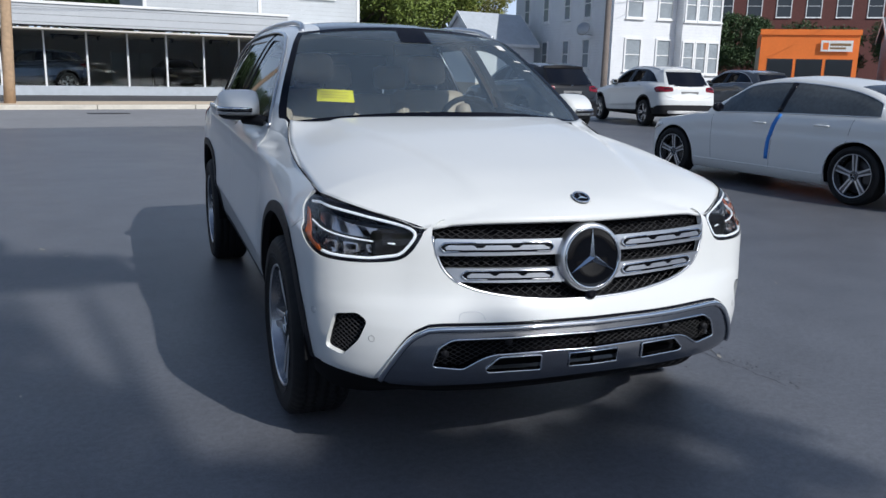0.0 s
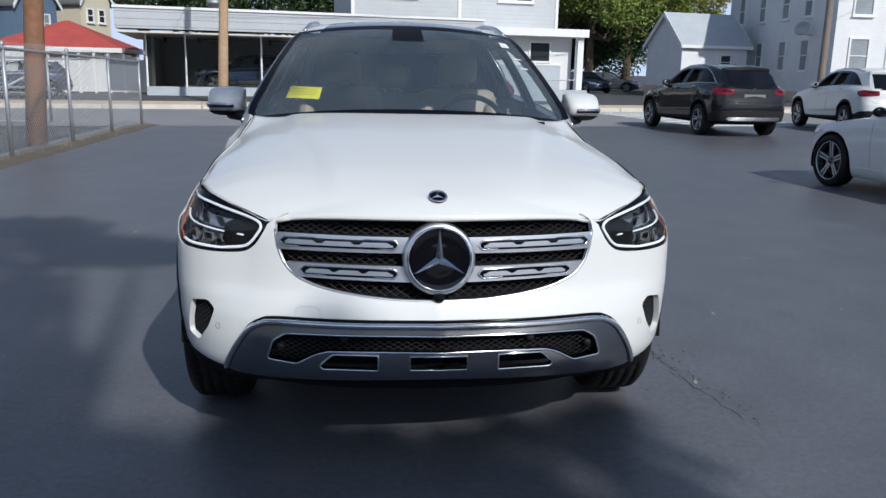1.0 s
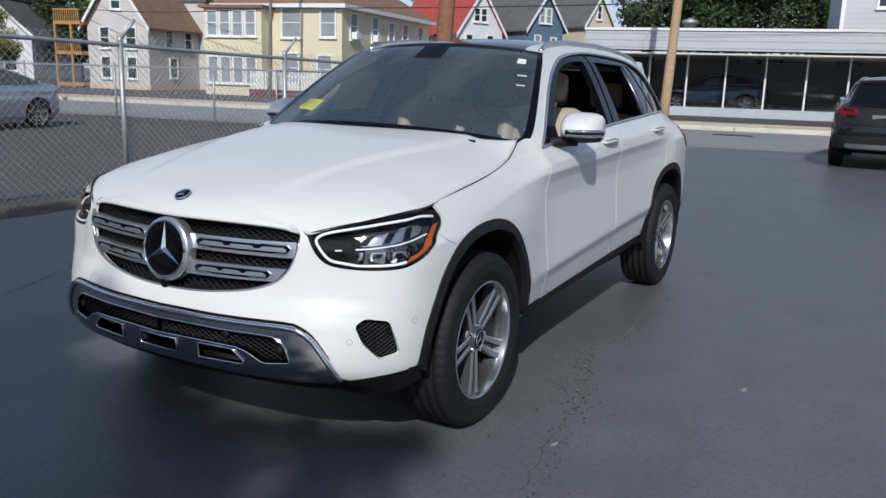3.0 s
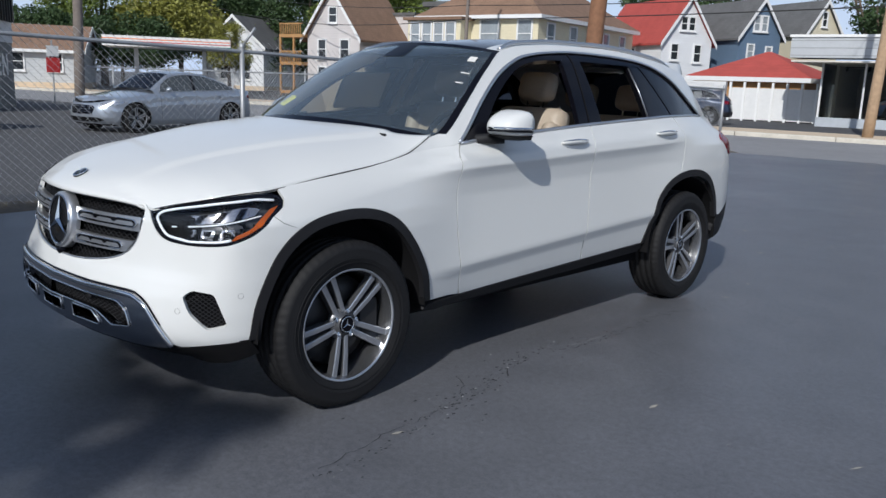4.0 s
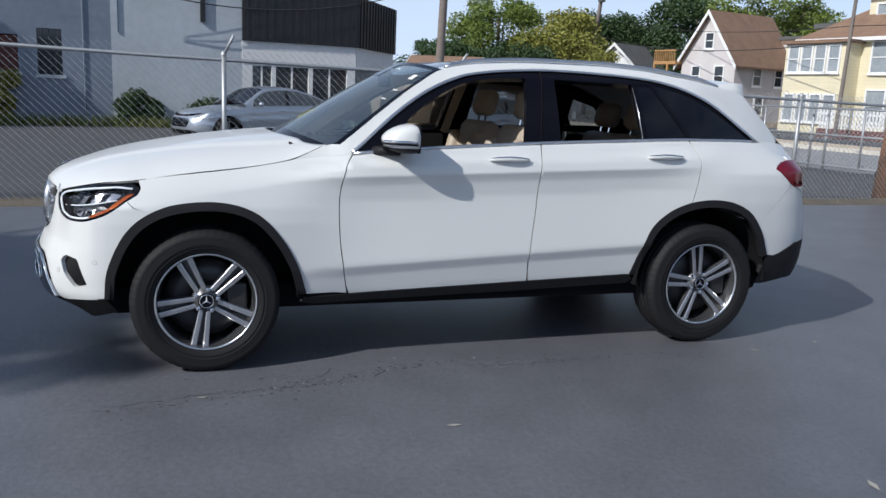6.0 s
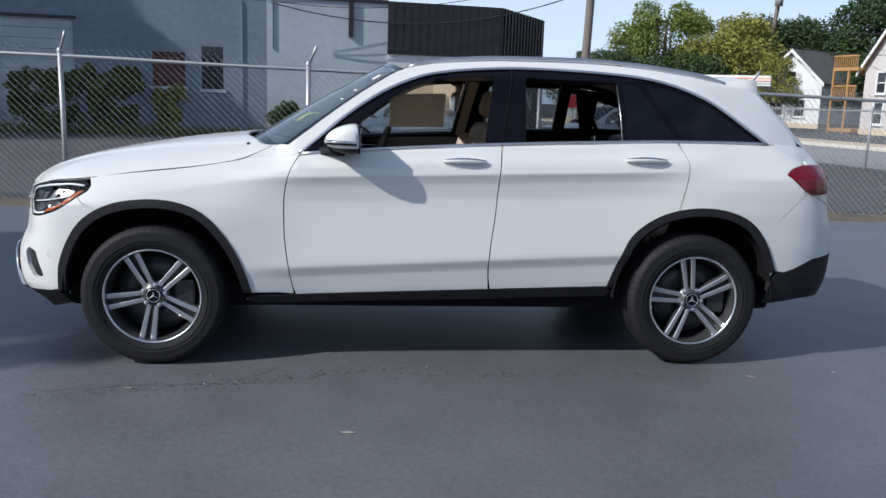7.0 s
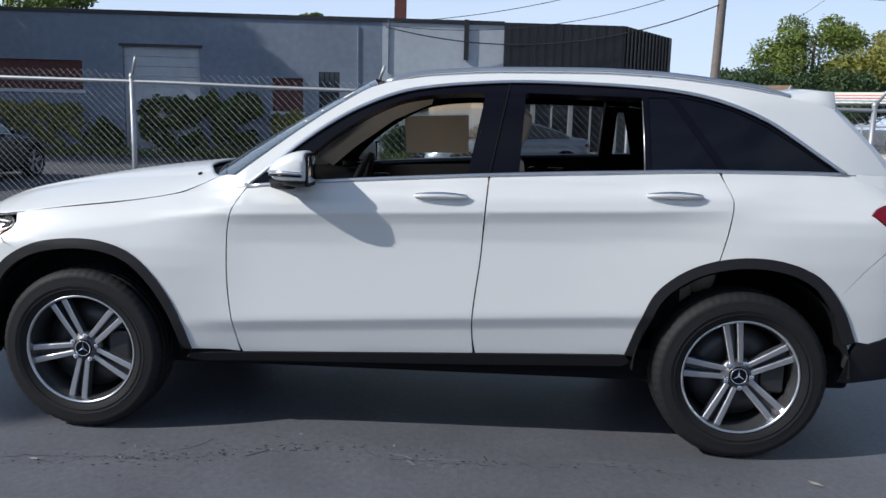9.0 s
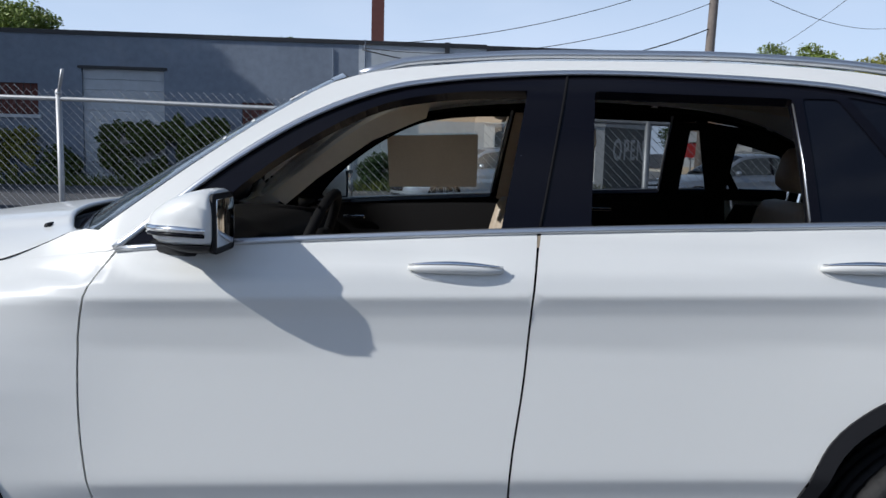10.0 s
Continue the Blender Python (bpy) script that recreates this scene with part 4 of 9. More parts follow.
# receding side of the store, with the painted word
p_e = Vector((-28.0, 6.7, -0.03))
sd = p_e - p_c
sang = math.atan2(sd.y, sd.x)
SMX = Matrix.Translation(p_c) @ Matrix.Rotation(sang, 4, "Z")
ss = base("store_side", "grey painted side wall of the corner store with black cladding", "building", SMX)
part("wall", boxed(0, 0, 0, sd.length, 0.3, 2.2), M["grey_wall"], ss)
part("fascia", boxed(0, -0.03, 2.2, sd.length, 0.3, 2.9), M["white_wall"], ss)
part("cladding", boxed(0, -0.12, 2.9, sd.length + 0.05, 0.3, 4.64), M["black_metal"], ss)
for k in range(13):
    part("rib", boxed(0.1 + k * 0.33, -0.17, 2.9, 0.17 + k * 0.33, -0.12, 4.64), M["black_metal"], ss)
tx = bpy.data.curves.new("open_text", "FONT")
tx.body, tx.size, tx.extrude, tx.offset = "OPEN", 1.0, 0.004, 0.02
tx.align_x, tx.space_character = "CENTER", 1.25
to = tagged(new("open_sign", tx), "pale painted word on the store side wall", "sign")
to.matrix_world = SMX @ Matrix.Translation((sd.length * 0.5, -0.014, 1.12)) @ Matrix.Rotation(math.pi / 2, 4, "X")
tx.materials.append(M["sign_white"])
rs = base("street_sign", "small red sign on a thin post", "sign", Matrix.Translation((-29.5, 8.6, 0)))
part("post", tube(bmesh.new(), [(0, 0, 0), (0, 0, 2.4)], 0.03, 6), M["galv"], rs)
part("plate", boxed(0.03, -0.25, 1.2, 0.06, 0.25, 1.75), M["red_paint"], rs)
part("plate", boxed(0.03, -0.22, 1.8, 0.06, 0.22, 2.2), M["sign_white"], rs)


# ---- plants ----
def leaf_cloud(name, lobes, leaf, count, material, parent=None, seed=1, label=""):
    """A crown of many small folded leaves spread over overlapping lobes (x, y, z, rx, ry, rz)."""
    r = random.Random(seed)
    vs, fs = [], []
    total = sum(l[3] * l[4] for l in lobes)
    for cx, cy, cz, rx, ry, rz in lobes:
        for _ in range(int(count * rx * ry / total)):
            d = Vector((r.gauss(0, 1), r.gauss(0, 1), r.gauss(0, 1)))
            d.normalize()
            k = r.uniform(0.25, 1.0) ** 0.6 * (1 + 0.28 * noise.noise((cx + d.x * 2.3, cy + d.y * 2.3, cz + d.z * 2.3 + seed)))
            p = Vector((cx + d.x * rx * k, cy + d.y * ry * k, cz + d.z * rz * k))
            a = Vector((r.gauss(0, 1), r.gauss(0, 1), r.gauss(0, 0.6))).normalized()
            b = a.cross(Vector((r.gauss(0, 1), r.gauss(0, 1), r.gauss(0, 1)))).normalized()
            s = leaf * r.uniform(0.6, 1.3)
            i = len(vs)
            vs += [p - a * s, p - b * s * 0.5, p + a * s, p + b * s * 0.5 + a.cross(b) * s * 0.25]
            fs += [(i, i + 1, i + 2), (i, i + 2, i + 3)]
    me = bpy.data.meshes.new(name)
    me.from_pydata([tuple(v) for v in vs], [], fs)
    me.materials.append(material)
    ob = new(name, me)
    if parent is not None:
        ob.parent = parent
    if label:
        ob["label"] = label
    return ob


def tree(x, y, h, w, material, label, seed=1, leaf=0.22, count=9000, trunk=0.3, z=0.0):
    r = random.Random(seed)
    th = base("tree", label, "tree", Matrix.Translation((x, y, z)))
    b = bmesh.new()
    tube(b, [(0.1 * noise.noise((k, seed, 0)), 0.1 * noise.noise((k, seed, 5)), h * 0.75 * k / 6) for k in range(7)], [trunk * h / 10 * (1 - 0.12 * k) for k in range(7)], 10)
    for k in range(6):
        a, z0 = r.uniform(0, 6.28), h * r.uniform(0.25, 0.5)
        e = Vector((math.cos(a) * w * 0.6, math.sin(a) * w * 0.6, z0 + h * 0.28))
        tube(b, [(0, 0, z0), tuple(e * 0.5 + Vector((0, 0, z0 * 0.5 - e.z * 0.5 + h * 0.1 + (e.z - z0) * 0.1 + 0.0))), tuple(e)], [trunk * h / 22, trunk * h / 32, trunk * h / 60], 7)
    part("trunk", b, M["bark"], th, smooth=True)
    lobes = [(0, 0, h * 0.62, w * 0.55, w * 0.55, h * 0.24)]
    for k in range(30):
        # clumps over an egg-shaped crown, smaller towards the top
        a, e = r.uniform(0, 6.28), r.uniform(-0.75, 1.0)
        q = math.sqrt(1 - min(e * e, 0.96)) * w * r.uniform(0.55, 0.85)
        s = w * r.uniform(0.22, 0.4) * (1.1 - 0.35 * max(e, 0))
        lobes.append((math.cos(a) * q, math.sin(a) * q, h * (0.62 + 0.31 * e), s, s, s * r.uniform(0.6, 0.85)))
    leaf_cloud("crown", lobes, leaf, count, material, th, seed)
    return th


for i, (x, y, h, w, mm, lb) in enumerate([
    (-62, 24.5, 10.6, 4.2, "leaf", "light green leafy tree beyond the lots"),
    (-59, 29.5, 8.4, 5.2, "leaf_yellow", "yellowish green broad tree beyond the lots"),
    (-64, 36.0, 9.4, 5.2, "leaf_dark", "dark green tree beyond the lots"),
    (-58, 41.0, 10.8, 5.4, "leaf_dark", "dark green tree behind the porch house"),
    (-50, 42.0, 12, 5.0, "leaf", "tall green tree behind the porch house"),
    (-38, 72.0, 15, 6.5, "leaf_dark", "tall dark tree behind the houses"),
    (-20, 76.0, 15, 7.5, "leaf_dark", "tall dark green tree behind the showroom"),
    (-9, 72.0, 13, 7.0, "leaf_dark", "dense dark tree behind the showroom"),
    (0, 74.0, 13.5, 7.0, "leaf_dark", "dense dark tree behind the showroom"),
    (17.5, 58.0, 13, 6.0, "leaf", "large green tree beside the annex"),
    (22.5, 64.0, 14, 6.0, "leaf", "large green tree behind the garage"),
    (29.5, 70.0, 13.5, 5.0, "leaf_yellow", "yellow-brown tree behind the garage"),
    (-47.5, 27.0, 5.0, 1.6, "leaf_yellow", "small yellow-green street tree by the porch house"),
    (-19.5, 34.2, 2.6, 1.1, "leaf", "small round green bush behind the vinyl fence"),
    (-40, -24.6, 8.6, 3.4, "leaf", "green tree top behind the block building"),
    (-40, -10.4, 7.6, 2.1, "leaf", "small green tree behind the block building"),
    (-56.5, 23.5, 5.2, 4.6, "leaf_dark", "low dark green tree behind the station canopy"),
    (-60, 18.5, 5.6, 4.2, "leaf_dark", "low dark green tree beyond the lots"),
    (-56, 37.0, 5.4, 4.6, "leaf_dark", "low dark green tree beyond the lots"),
    # stands out of view, added only for its shade on the wall
    (-18.5, -21.5, 14, 5.0, "leaf", "tall unseen tree added to shade the end of the block wall"),
    (12.5, 63, 6.0, 5.0, "leaf_dark", "low dark tree behind the parked cars"),
    (20.5, 68, 6.5, 6.0, "leaf_dark", "low dark tree behind the garage"),
    (46, 66, 7.5, 3.5, "leaf_yellow", "low yellow-green tree behind the shop"),
    (53, 60, 7.4, 4.5, "leaf_dark", "dark tree before the brick mill"),
    (60, 57, 7.0, 4.5, "leaf_dark", "dark tree before the brick mill"),
    (66, 50, 7.6, 4.5, "leaf_dark", "dark tree before the brick mill"),
]):
    tree(x, y, h, w, M[mm], lb, seed=20 + i, leaf=0.115 * max(1.0, w / 4.6) if w > 2 else 0.07, count=30000 if w > 2 else 9000)

# tall tree added out of view south of the lot, whose broken shade falls before and beside the white SUV
shade = base("tree", "tall unseen leafy tree added behind the lot to shade the asphalt", "tree", Matrix.Translation((3.2, -14.6, -0.03)))
b = bmesh.new()
tube(b, [(0.12 * noise.noise((k, 4, 0)), 0.12 * noise.noise((k, 4, 5)), 1.25 * k) for k in range(8)], [0.3 - 0.026 * k for k in range(8)], 12)
_drop = Vector((SUN_WAY.x, SUN_WAY.y, 0)) / -SUN_WAY.z
_lobes = []
r = random.Random(91)
# ground spots to be shaded; each lobe is set up-sun of one
_spots = [(0.4 - 0.42 * k, -2.42 - 0.1 * (k % 2), 0.5) for k in range(7)] + [(0.0 - 0.8 * k, -3.6, 0.6) for k in range(4)]
_spots += [(-2.0, 1.35, 0.4), (-1.95, -1.05, 0.36), (-1.98, -1.7, 0.42), (-1.55, -2.1, 0.4), (-2.2, -2.35, 0.45)] + [(-2.65 - 0.72 * i + 0.2 * (j % 2), 2.1 - 0.75 * j, 0.46) for i in range(4) for j in range(6)]
for gx, gy, s in _spots:
    z = 9.3 + r.uniform(-0.9, 0.9)
    gx, gy = gx + r.gauss(0, 0.08), gy + r.gauss(0, 0.05)
    c = Vector((gx, gy, z)) - _drop * z - Vector((3.2, -14.6, 0))
    _lobes.append((c.x, c.y, z, s, s, s * 0.8))
    for _ in range(2):
        _lobes.append((c.x + r.gauss(0, s * 0.5), c.y + r.gauss(0, s * 0.4), z + r.gauss(0, s * 0.2), s * 0.4, s * 0.4, s * 0.3))
    foot = Vector((0, 0, r.uniform(4.5, 7.2)))
    tube(b, [foot, foot.lerp(c, 0.5) + Vector((0, 0, 0.35)), c], [0.1, 0.06, 0.02], 6)
part("trunk", b, M["bark"], shade, smooth=True)
leaf_cloud("crown", _lobes, 0.1, 16500, M["leaf"], shade, 92)

# vines on the wall beside the roll-up door, and bushes at its foot: hanging strands with gaps between
for i, (y0, y1, top, mm, n_) in enumerate([(-18.5, -13.4, 1.75, "leaf_yellow", 12000), (-13.2, -12.1, 1.2, "vine_leaf", 2600), (-11.4, -10.4, 2.0, "vine_leaf", 6500), (-10.3, -9.3, 2.1, "vine_leaf", 6000), (-9.2, -7.6, 2.15, "vine_leaf", 14000), (-7.2, -6.3, 1.6, "leaf_yellow", 3200), (-3.6, -2.2, 1.15, "leaf_dark", 5200), (-1.4, 0.0, 0.9, "leaf_dark", 3600), (1.6, 3.0, 0.6, "leaf", 1800)]):
    r = random.Random(60 + i)
    lobes = []
    tall = top > 1.5
    for k in range(int(30 * (y1 - y0)) + 8):
        u = r.random()
        crest = top * (0.86 + 0.14 * noise.noise((u * 7, i * 3.1, 0))) * (1.0 if tall else 0.55 + 0.45 * math.sin(math.pi * u))
        q = BM @ Vector((lx(y0 + (y1 - y0) * u), -0.14 - 0.3 * r.random(), 0))
        zz = crest * (1 - r.random() ** 1.7 * 0.95)
        lobes.append((q.x, q.y, max(zz, 0.08), r.uniform(0.08, 0.16), r.uniform(0.12, 0.26), r.uniform(0.1, 0.3)))
    tagged(leaf_cloud("vine" if tall else "bush", lobes, 0.05, int(n_ * 1.5), M[mm], None, 70 + i), "tangled green vine against the block wall" if tall else "low green bush at the wall foot", "vine" if tall else "bush")
_gr = [BM @ Vector((lx(y), -0.45 - 0.5 * rng.random(), 0)) for y in np.linspace(-19, 4, 150)]
blades("grass", [(q.x, q.y, -0.03) for q in _gr], 0.35, M["grass"], "yellow-green weeds along the block wall", 26, 0.22, 9)


# ---- cars ----
from mathutils.geometry import delaunay_2d_cdt

M["white_paint"] = mat("white_car_paint", (0.705, 0.712, 0.695), 0.38, coat=0.55, spec=0.35, coat_rough=0.05)
M["black_paint"] = mat("black_car_paint", (0.008, 0.008, 0.009), 0.5, coat=1.0, spec=0.1, coat_rough=0.02)
M["silver_paint"] = mat("silver_car_paint", (0.42, 0.46, 0.52), 0.3, 0.6, coat=1.0, coat_rough=0.02)
M["gray_paint"] = mat("grey_car_paint", (0.07, 0.075, 0.085), 0.3, 0.4, coat=1.0, coat_rough=0.02)
M["navy_paint"] = mat("navy_car_paint", (0.02, 0.035, 0.075), 0.3, 0.3, coat=1.0, coat_rough=0.02)
M["black_plastic"] = mat("black_plastic", (0.016, 0.016, 0.018), 0.6, spec=0.25, vary=0.08, scale=30, bump=0.1, bump_scale=600)
M["gloss_black"] = mat("gloss_black", (0.005, 0.005, 0.008), 0.1, spec=0.2)
M["underbody"] = mat("underbody", (0.006, 0.006, 0.007), 0.95, spec=0.2)
M["chrome"] = mat("chrome", (0.78, 0.79, 0.8), 0.08, 1.0)
M["satin_silver"] = mat("satin_silver", (0.66, 0.67, 0.69), 0.3, 0.9)
M["skid_metal"] = mat("skid_metal", (0.36, 0.365, 0.38), 0.1, 1.0)
M["emblem_black"] = mat("emblem_black", (0.003, 0.003, 0.004), 0.05, spec=0.4)
M["trim_silver"] = mat("trim_silver", (0.6, 0.62, 0.65), 0.3, 0.9)
M["rubber"] = mat("tyre_rubber", (0.012, 0.012, 0.013), 0.68, spec=0.32, vary=0.2, scale=14, bump=0.15, bump_scale=120)
M["alloy_cut"] = mat("machined_alloy", (0.58, 0.59, 0.61), 0.28, 0.85)
M["alloy_dark"] = mat("painted_alloy", (0.11, 0.112, 0.118), 0.35, 0.6)
M["disc_metal"] = mat("brake_disc", (0.06, 0.06, 0.062), 0.4, 0.6)
M["mesh_black"] = mat("mesh_black", (0.016, 0.016, 0.018), 0.5, spec=0.25)
M["barrel"] = mat("rim_barrel", (0.34, 0.345, 0.36), 0.25, 0.9)
M["lamp_light"] = mat("running_light", (0.78, 0.82, 0.86), 0.3, glow=0.3)
M["lamp_back"] = mat("lamp_bowl", (0.09, 0.094, 0.1), 0.3, 0.4)
M["lamp_gray"] = mat("lamp_reflector", (0.5, 0.51, 0.54), 0.2, 0.8)
M["amber"] = mat("amber_reflector", (0.45, 0.1, 0.015), 0.25, spec=0.3, coat=0.3)
M["red_lens"] = mat("red_lens", (0.17, 0.003, 0.014), 0.2, spec=0.3, coat=0.25)
M["dark_red_lens"] = mat("dark_red_lens", (0.03, 0.002, 0.005), 0.15, spec=0.3, coat=0.2)
M["clear_glass"] = glass_mat("clear_glass", (0.88, 0.95, 0.93), 0.88, ior=1.85)
# the veil brightens the screen in place of a stronger sky reflection
M["screen_glass"] = glass_mat("screen_glass", (0.86, 0.94, 0.92), 0.86, ior=2.6, haze=0.055)
M["tinted_pane"] = glass_mat("tinted_pane", (0.36, 0.38, 0.39), 0.95, ior=1.6)
M["lens_glass"] = glass_mat("lens_glass", (0.97, 0.98, 1.0), 0.96)
M["dark_glass"] = mat("privacy_glass", (0.006, 0.007, 0.011), 0.04, spec=0.28)
M["seat_beige"] = mat("beige_leather", (0.44, 0.37, 0.29), 0.5, vary=0.1, scale=6, bump=0.15, bump_scale=90)
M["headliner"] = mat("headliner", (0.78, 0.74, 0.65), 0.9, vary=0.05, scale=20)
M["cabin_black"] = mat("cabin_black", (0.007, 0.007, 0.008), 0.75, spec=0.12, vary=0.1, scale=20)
M["yellow_card"] = mat("yellow_card", (0.78, 0.75, 0.02), 0.6, vary=0.03, scale=20)
M["card_ink"] = mat("card_ink", (0.5, 0.42, 0.02), 0.6)
M["paper"] = mat("paper", (0.7, 0.69, 0.66), 0.7)
M["paper_back"] = mat("paper_back", (0.6, 0.56, 0.48), 0.7, vary=0.06, scale=10)
M["blue_tape"] = mat("blue_tape", (0.03, 0.2, 0.62), 0.6)
M["plate_gray"] = mat("plate_gray", (0.2, 0.2, 0.2), 0.5)


def pchip(keys):
    """A smooth curve through (t, value) keys without overshoot."""
    xs, ys = np.array([k[0] for k in keys], float), np.array([k[1] for k in keys], float)
    h, d = np.diff(xs), np.diff(ys) / np.diff(xs)
    m = np.zeros(len(xs))
    for i in range(1, len(xs) - 1):
        if d[i - 1] * d[i] > 0:
            w1, w2 = 2 * h[i] + h[i - 1], h[i] + 2 * h[i - 1]
            m[i] = (w1 + w2) / (w1 / d[i - 1] + w2 / d[i])
    m[0], m[-1] = d[0], d[-1]

    def f(t):
        if t <= xs[0]:
            return ys[0] + m[0] * (t - xs[0])
        if t >= xs[-1]:
            return ys[-1] + m[-1] * (t - xs[-1])
        i = int(np.searchsorted(xs, t)) - 1
        u = (t - xs[i]) / h[i]
        return float((2 * u**3 - 3 * u**2 + 1) * ys[i] + (u**3 - 2 * u**2 + u) * h[i] * m[i] + (3 * u**2 - 2 * u**3) * ys[i + 1] + (u**3 - u**2) * h[i] * m[i + 1])

    return f


def smooth(a, b, t):
    u = min(1.0, max(0.0, (t - a) / (b - a)))
    return u * u * (3 - 2 * u)


def inside(poly, pts):
    """Which of the points lie inside the polygon."""
    p, q = np.asarray(poly, float), np.asarray(pts, float)
    res = np.zeros(len(q), bool)
    j = len(p) - 1
    for i in range(len(p)):
        a, b = p[i], p[j]
        cross = ((a[1] > q[:, 1]) != (b[1] > q[:, 1])) & (q[:, 0] < (b[0] - a[0]) * (q[:, 1] - a[1]) / (b[1] - a[1] + 1e-12) + a[0])
        res ^= cross
        j = i
    return res


def resample(poly, step, closed=True):
    out, n = [], len(poly)
    for i in range(n if closed else n - 1):
        a, b = np.array(poly[i]), np.array(poly[(i + 1) % n])
        k = max(1, int(round(np.linalg.norm(b - a) / step)))
        out += [tuple(a + (b - a) * j / k) for j in range(k)]
    return out if closed else out + [tuple(poly[-1])]


def rounded(poly, r, steps=4):
    """The polygon with its corners rounded."""
    out, n = [], len(poly)
    for i in range(n):
        p, a, b = (np.array(poly[j % n], float) for j in (i, i - 1, i + 1))
        la, lb = np.linalg.norm(a - p), np.linalg.norm(b - p)
        ra = min(r, la * 0.45)
        rb = min(r, lb * 0.45)
        s, e = p + (a - p) / la * ra, p + (b - p) / lb * rb
        for k in range(steps + 1):
            t = k / steps
            out.append(tuple((1 - t) ** 2 * s + 2 * t * (1 - t) * p + t * t * e))
    return out


def curve2(pts, step=0.02, closed=False):
    """A soft curve through flat points (Catmull-Rom)."""
    p = [np.array(q, float) for q in pts]
    n, out = len(p), []
    for i in range(n if closed else n - 1):
        a, b, c, d = (p[(i - 1) % n] if closed or i else 2 * p[0] - p[1]), p[i], p[(i + 1) % n], (p[(i + 2) % n] if closed or i + 2 < n else 2 * p[-1] - p[-2])
        k = max(2, int(np.linalg.norm(c - b) / step))
        for j in range(k):
            t = j / k
            out.append(tuple(0.5 * (2 * b + (c - a) * t + (2 * a - 5 * b + 4 * c - d) * t * t + (3 * b - a - 3 * c + d) * t**3)))
    return out if closed else out + [tuple(p[-1])]


def surface_normal(surf, a, b, e=0.002):
    n = (surf(a + e, b) - surf(a - e, b)).cross(surf(a, b + e) - surf(a, b - e))
    return n.normalized() if n.length > 1e-12 else Vector((0, 0, 1))


def panel(name, outer, holes, surf, material, parent, step=0.03, lift=0.0, flange=0.012, mirror=False, flip=False, both=False, label="", gap=0.0, shadow=True, lines=()):
    """A sheet cut to an outline on a curved surface, with openings and turned-in edges.
    both: the mirrored half joins the same mesh; mirror: only the mirrored one."""
    outer = resample(outer, step)
    holes = [resample(h, step) for h in holes]
    verts, edges = [], []
    for loop in [outer] + holes:
        k = len(verts)
        verts += loop
        edges += [(k + i, k + (i + 1) % len(loop)) for i in range(len(loop))]
    arr = np.array(outer)
    lo, hi = arr.min(0), arr.max(0)
    gx, gy = np.meshgrid(np.arange(lo[0], hi[0] + step, step), np.arange(lo[1], hi[1] + step, step))
    gx[1::2] += step * 0.5
    grid = np.c_[gx.ravel(), gy.ravel()]
    keep = inside(outer, grid)
    for h in holes:
        keep &= ~inside(h, grid)
    grid = grid[keep]
    bd = np.array(verts)
    if lines:
        # rows of points along the drawn edges
        row = np.array([q for ln in lines for q in resample(ln, step * 0.8, False)])
        row = row[inside(outer, row)]
        row = row[np.array([((bd - g) ** 2).sum(1).min() for g in row]) > (0.3 * step) ** 2]
        grid = grid[np.array([((row - g) ** 2).sum(1).min() for g in grid]) > (0.5 * step) ** 2]
    else:
        row = np.zeros((0, 2))
    if len(grid):
        near = np.array([((bd - g) ** 2).sum(1).min() for g in grid]) > (0.55 * step) ** 2
        grid = grid[near]
    grid = np.r_[grid, row]
    v2, _, f2, _, _, _ = delaunay_2d_cdt([Vector(v) for v in verts] + [Vector(g) for g in grid], edges, [], 0, 1e-6)
    v2 = [tuple(v) for v in v2]
    tri = [f for f in f2 if len(f) == 3]
    cen = np.array([np.mean([v2[i] for i in f], axis=0) for f in tri])
    ok = inside(outer, cen)
    for h in holes:
        ok &= ~inside(h, cen)
    tri = [f for f, k in zip(tri, ok) if k]
    nor = [surface_normal(surf, *v) * (-1 if flip else 1) for v in v2]
    pos = [surf(*v) + n * lift for v, n in zip(v2, nor)]
    # open edges, for the turned-in lip
    count = {}
    for f in tri:
        for i in range(3):
            e = (f[i], f[(i + 1) % 3])
            count[e] = count.get(e, 0) + 1
    rim = [e for e in count if (e[1], e[0]) not in count]
    allv, alln, faces = list(pos), list(nor), []
    for f in tri:
        a, b, c = (pos[i] for i in f)
        faces.append(f if (b - a).cross(c - a).dot(nor[f[0]]) >= 0 else (f[0], f[2], f[1]))
    if flange:
        seen = {}
        orient = {}
        for f in faces:
            for i in range(3):
                orient[(f[i], f[(i + 1) % 3])] = True
        for a, b in rim:
            if (a, b) not in orient:
                a, b = b, a
            q = []
            for i in (a, b):
                for dep in (0, 1):
                    if (i, dep) not in seen:
                        seen[(i, dep)] = len(allv)
                        allv.append(pos[i] - nor[i] * flange * dep)
                        alln.append(nor[i])
                    q.append(seen[(i, dep)])
            faces.append((q[0], q[1], q[3], q[2]))
    mirrored_v = [Vector((-v.x, v.y, v.z)) for v in allv]
    mirrored_n = [Vector((-v.x, v.y, v.z)) for v in alln]
    if both:
        k = len(allv)
        faces = faces + [tuple(i + k for i in reversed(f)) for f in faces]
        allv, alln = allv + mirrored_v, alln + mirrored_n
    elif mirror:
        faces = [tuple(reversed(f)) for f in faces]
        allv, alln = mirrored_v, mirrored_n
    me = bpy.data.meshes.new(name)
    me.from_pydata([tuple(v) for v in allv], [], faces)
    me.materials.append(material)
    me.shade_smooth()
